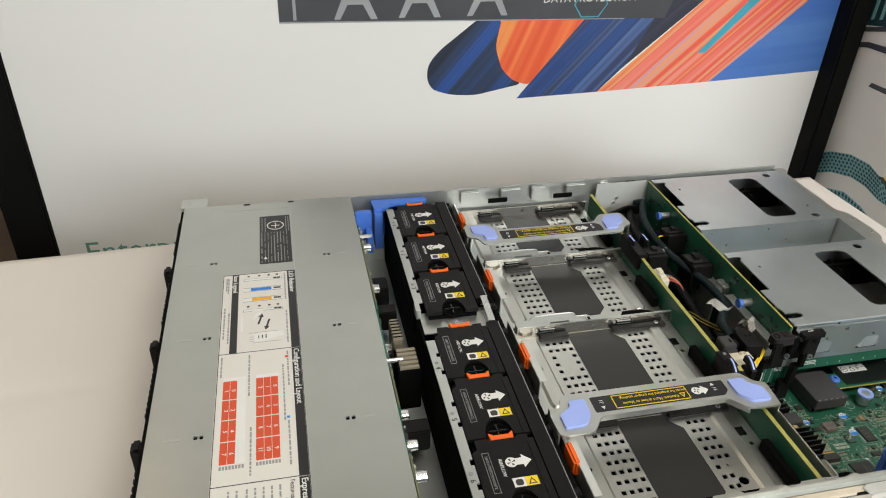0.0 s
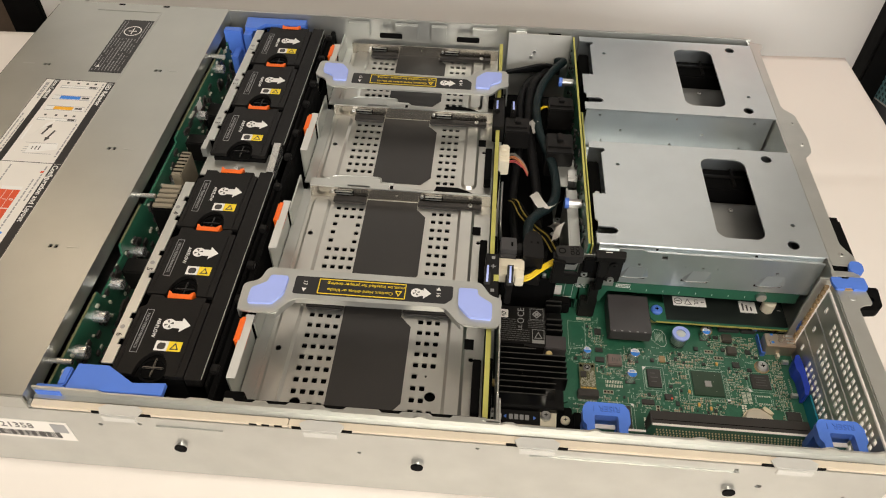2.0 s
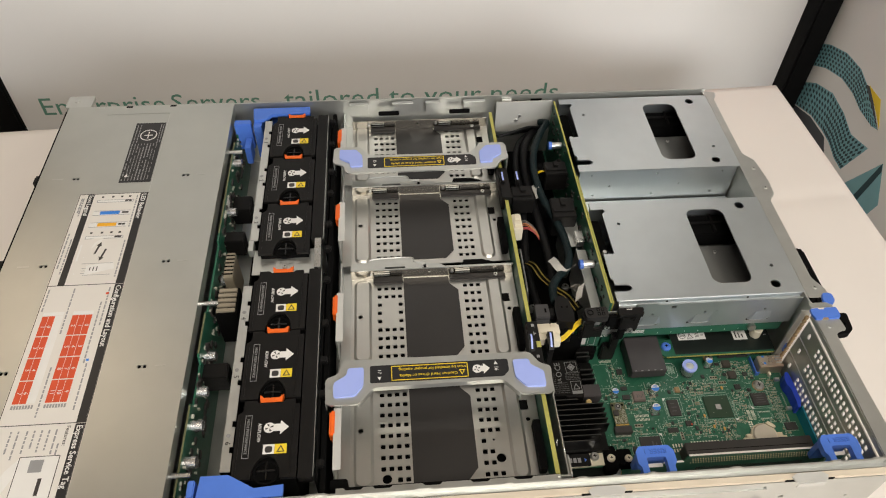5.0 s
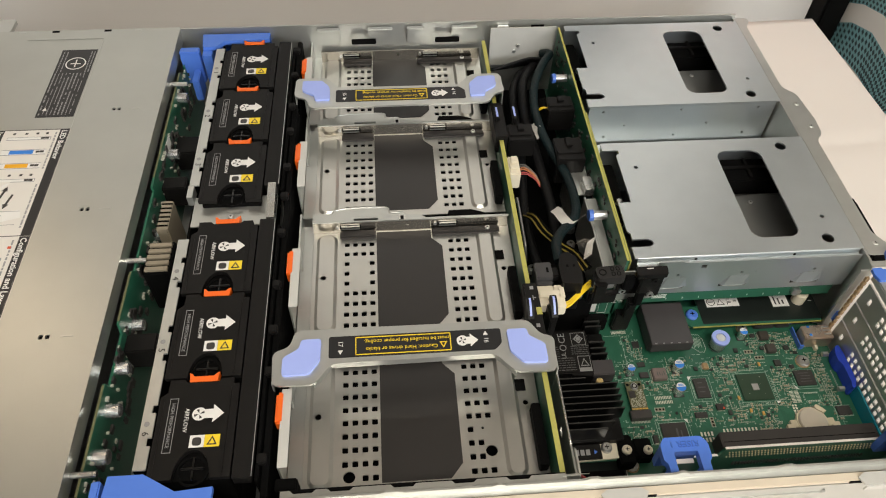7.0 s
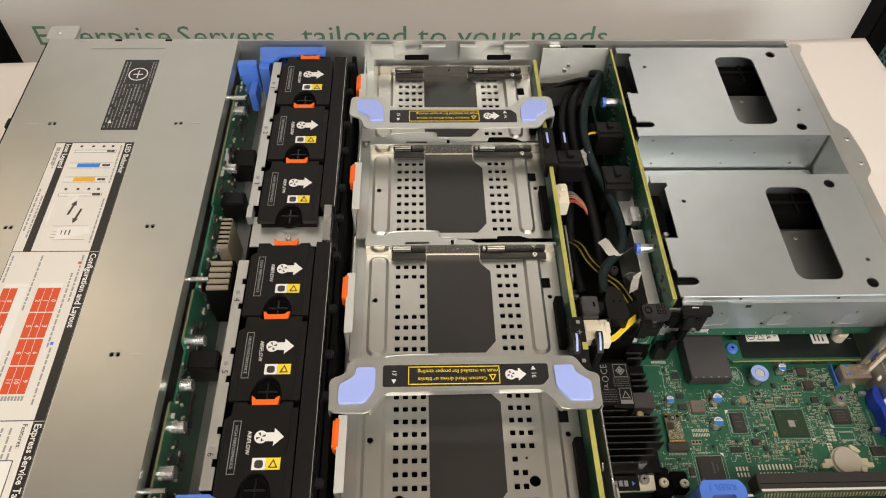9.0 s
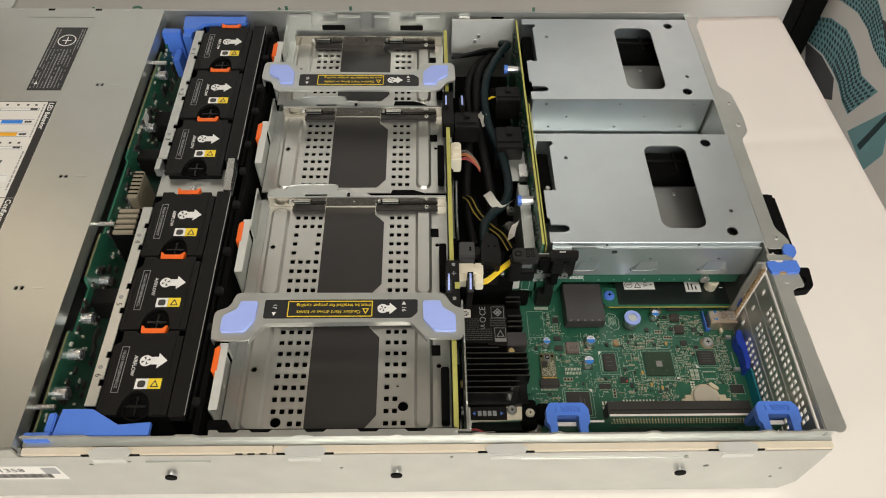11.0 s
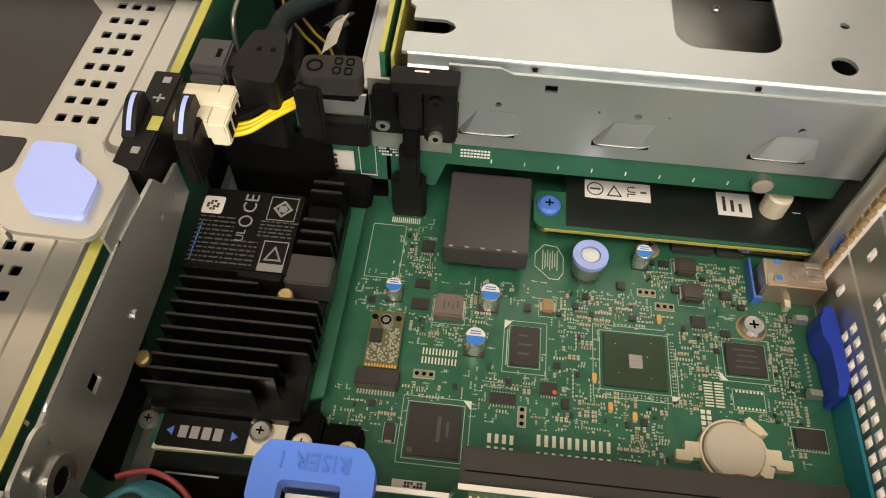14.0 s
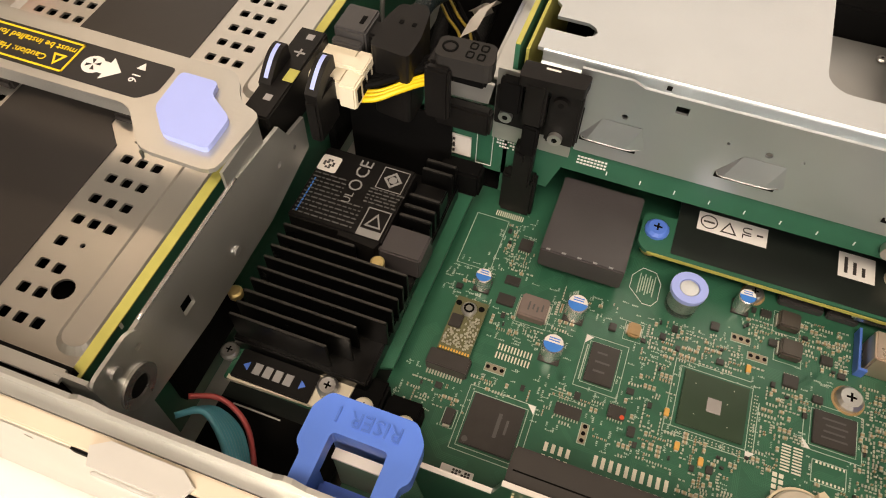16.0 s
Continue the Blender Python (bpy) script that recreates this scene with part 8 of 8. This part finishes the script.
part("edge_print", sheet([(0.110, 0.1905), (0.588, 0.1835), (0.588, 0.1845), (0.110, 0.1925)], -0.7213, -0.7212, (), XZ), PHOTOLIGHT, ph)
part("edge_print", sheet(rect(0.128, 0.194, 0.132, 0.325), -0.7213, -0.7212, (), XZ), PHOTOLIGHT, ph)
lettering("DATA PROTECTION", 0.0150, 0, 0, 0, 0, WHITE, ph, Matrix.Translation((0.533, 0.7211, 0.2130)) @ UPRIGHT)
part("hexagon", sheet([(0.510, 0.205), (0.522, 0.187), (0.548, 0.187), (0.560, 0.205), (0.548, 0.225), (0.522, 0.225)], -0.7213, -0.7212, [[(0.5115, 0.205), (0.523, 0.1885), (0.547, 0.1885), (0.5585, 0.205), (0.547, 0.2235), (0.523, 0.2235)]], XZ), TEALPAINT, ph)

# side panel to the right of the table
sd = thing("side_banner", (0.97, 0.05, -0.75), "pale exhibition panel printed with teal dotted ribbons", "banner")
part("panel", box(0.9680, 0.25, -0.75, 0.9720, 0.740, 1.02), PANELGREY, sd)


def side_print(name, pts, material, lift=0.0003):
    return part(name, sheet(pts, 0.9680 - lift, 0.9680, (), YZ), material, sd)


R1T = [(0.718, -0.050), (0.679, -0.028), (0.638, -0.015), (0.597, -0.013), (0.568, -0.022), (0.513, -0.050)]
R1B = [(0.706, -0.080), (0.666, -0.059), (0.623, -0.047), (0.590, -0.047), (0.560, -0.054), (0.526, -0.054)]
R2T = [(0.716, -0.118), (0.671, -0.089), (0.627, -0.075), (0.586, -0.079), (0.553, -0.090), (0.511, -0.080)]
R2B = [(0.700, -0.148), (0.649, -0.132), (0.610, -0.130), (0.585, -0.132), (0.560, -0.140), (0.537, -0.141)]


def along(poly, t):
    k = min(int(t * (len(poly) - 1)), len(poly) - 2)
    f = t * (len(poly) - 1) - k
    return Vector(poly[k]).lerp(Vector(poly[k + 1]), f)


for top, bot in ((R1T, R1B), (R2T, R2B)):
    rb_ = side_print("ribbon", top + bot[::-1], RIBBON)
    dots = None
    for i in range(26):
        for j in range(6):
            t = (i + 0.5 + 0.5 * (j % 2)) / 26.5
            p = along(top, t).lerp(along(bot, t), (j + 0.5) / 6)
            d0, d1 = (along(top, min(t + 0.02, 1)) - along(top, max(t - 0.02, 0))) * 0.26 / 1.0, (along(bot, t) - along(top, t)) * 0.075
            d0 = d0.normalized() * 0.0027
            dots = sheet([tuple(p + d0), tuple(p + d1), tuple(p - d0), tuple(p - d1)], 0.9674, 0.9677, (), YZ, dots)
    part("dot_print", dots, RIBBONDARK, rb_)["kind"] = "stuff"
side_print("grey_edge", [(0.574, -0.021), (0.563, -0.018), (0.513, -0.050)], PHOTO, 0.0005)
side_print("yellow_corner", [(0.566, -0.018), (0.536, -0.018), (0.512, -0.047), (0.530, -0.036)], YELLOW, 0.0006)
side_print("yellow_corner", [(0.501, -0.017), (0.494, -0.015), (0.484, -0.040), (0.480, -0.046)], YELLOW)
side_print("dark_corner", [(0.494, -0.015), (0.469, -0.025), (0.484, -0.040)], PHOTO)
side_print("lower_ribbon", [(0.520, -0.155), (0.474, -0.074), (0.443, -0.120), (0.455, -0.160)], RIBBON)
side_print("dark_stripe", [(0.474, -0.074), (0.468, -0.083), (0.480, -0.150), (0.490, -0.150)], RIBBONDARK, 0.0005)
side_print("grey_shape", [(0.700, -0.150), (0.649, -0.135), (0.600, -0.134), (0.580, -0.155), (0.640, -0.200)], PHOTO)
# upper part of the print: dark machine shape with curved bands
side_print("machine_print", [(0.738, 0.163), (0.657, 0.178), (0.50, 0.20), (0.50, 0.36), (0.74, 0.36)], RIBBONDARK)
side_print("machine_band", [(0.725, 0.160), (0.640, 0.183), (0.640, 0.176), (0.725, 0.153)], PHOTO, 0.0005)
side_print("machine_band", [(0.722, 0.138), (0.679, 0.150), (0.640, 0.153), (0.560, 0.150), (0.560, 0.140), (0.640, 0.144), (0.679, 0.142), (0.722, 0.130)], PHOTO, 0.0005)
for i in range(5):
    side_print("machine_light", [(0.722 - 0.016 * i, 0.172 + 0.004 * i), (0.716 - 0.016 * i, 0.174 + 0.004 * i), (0.712 - 0.016 * i, 0.30), (0.720 - 0.016 * i, 0.30)], RIBBON, 0.0005)
side_print("handle_print", [(0.651, 0.091), (0.600, 0.092), (0.600, 0.100), (0.648, 0.098)], PHOTO)
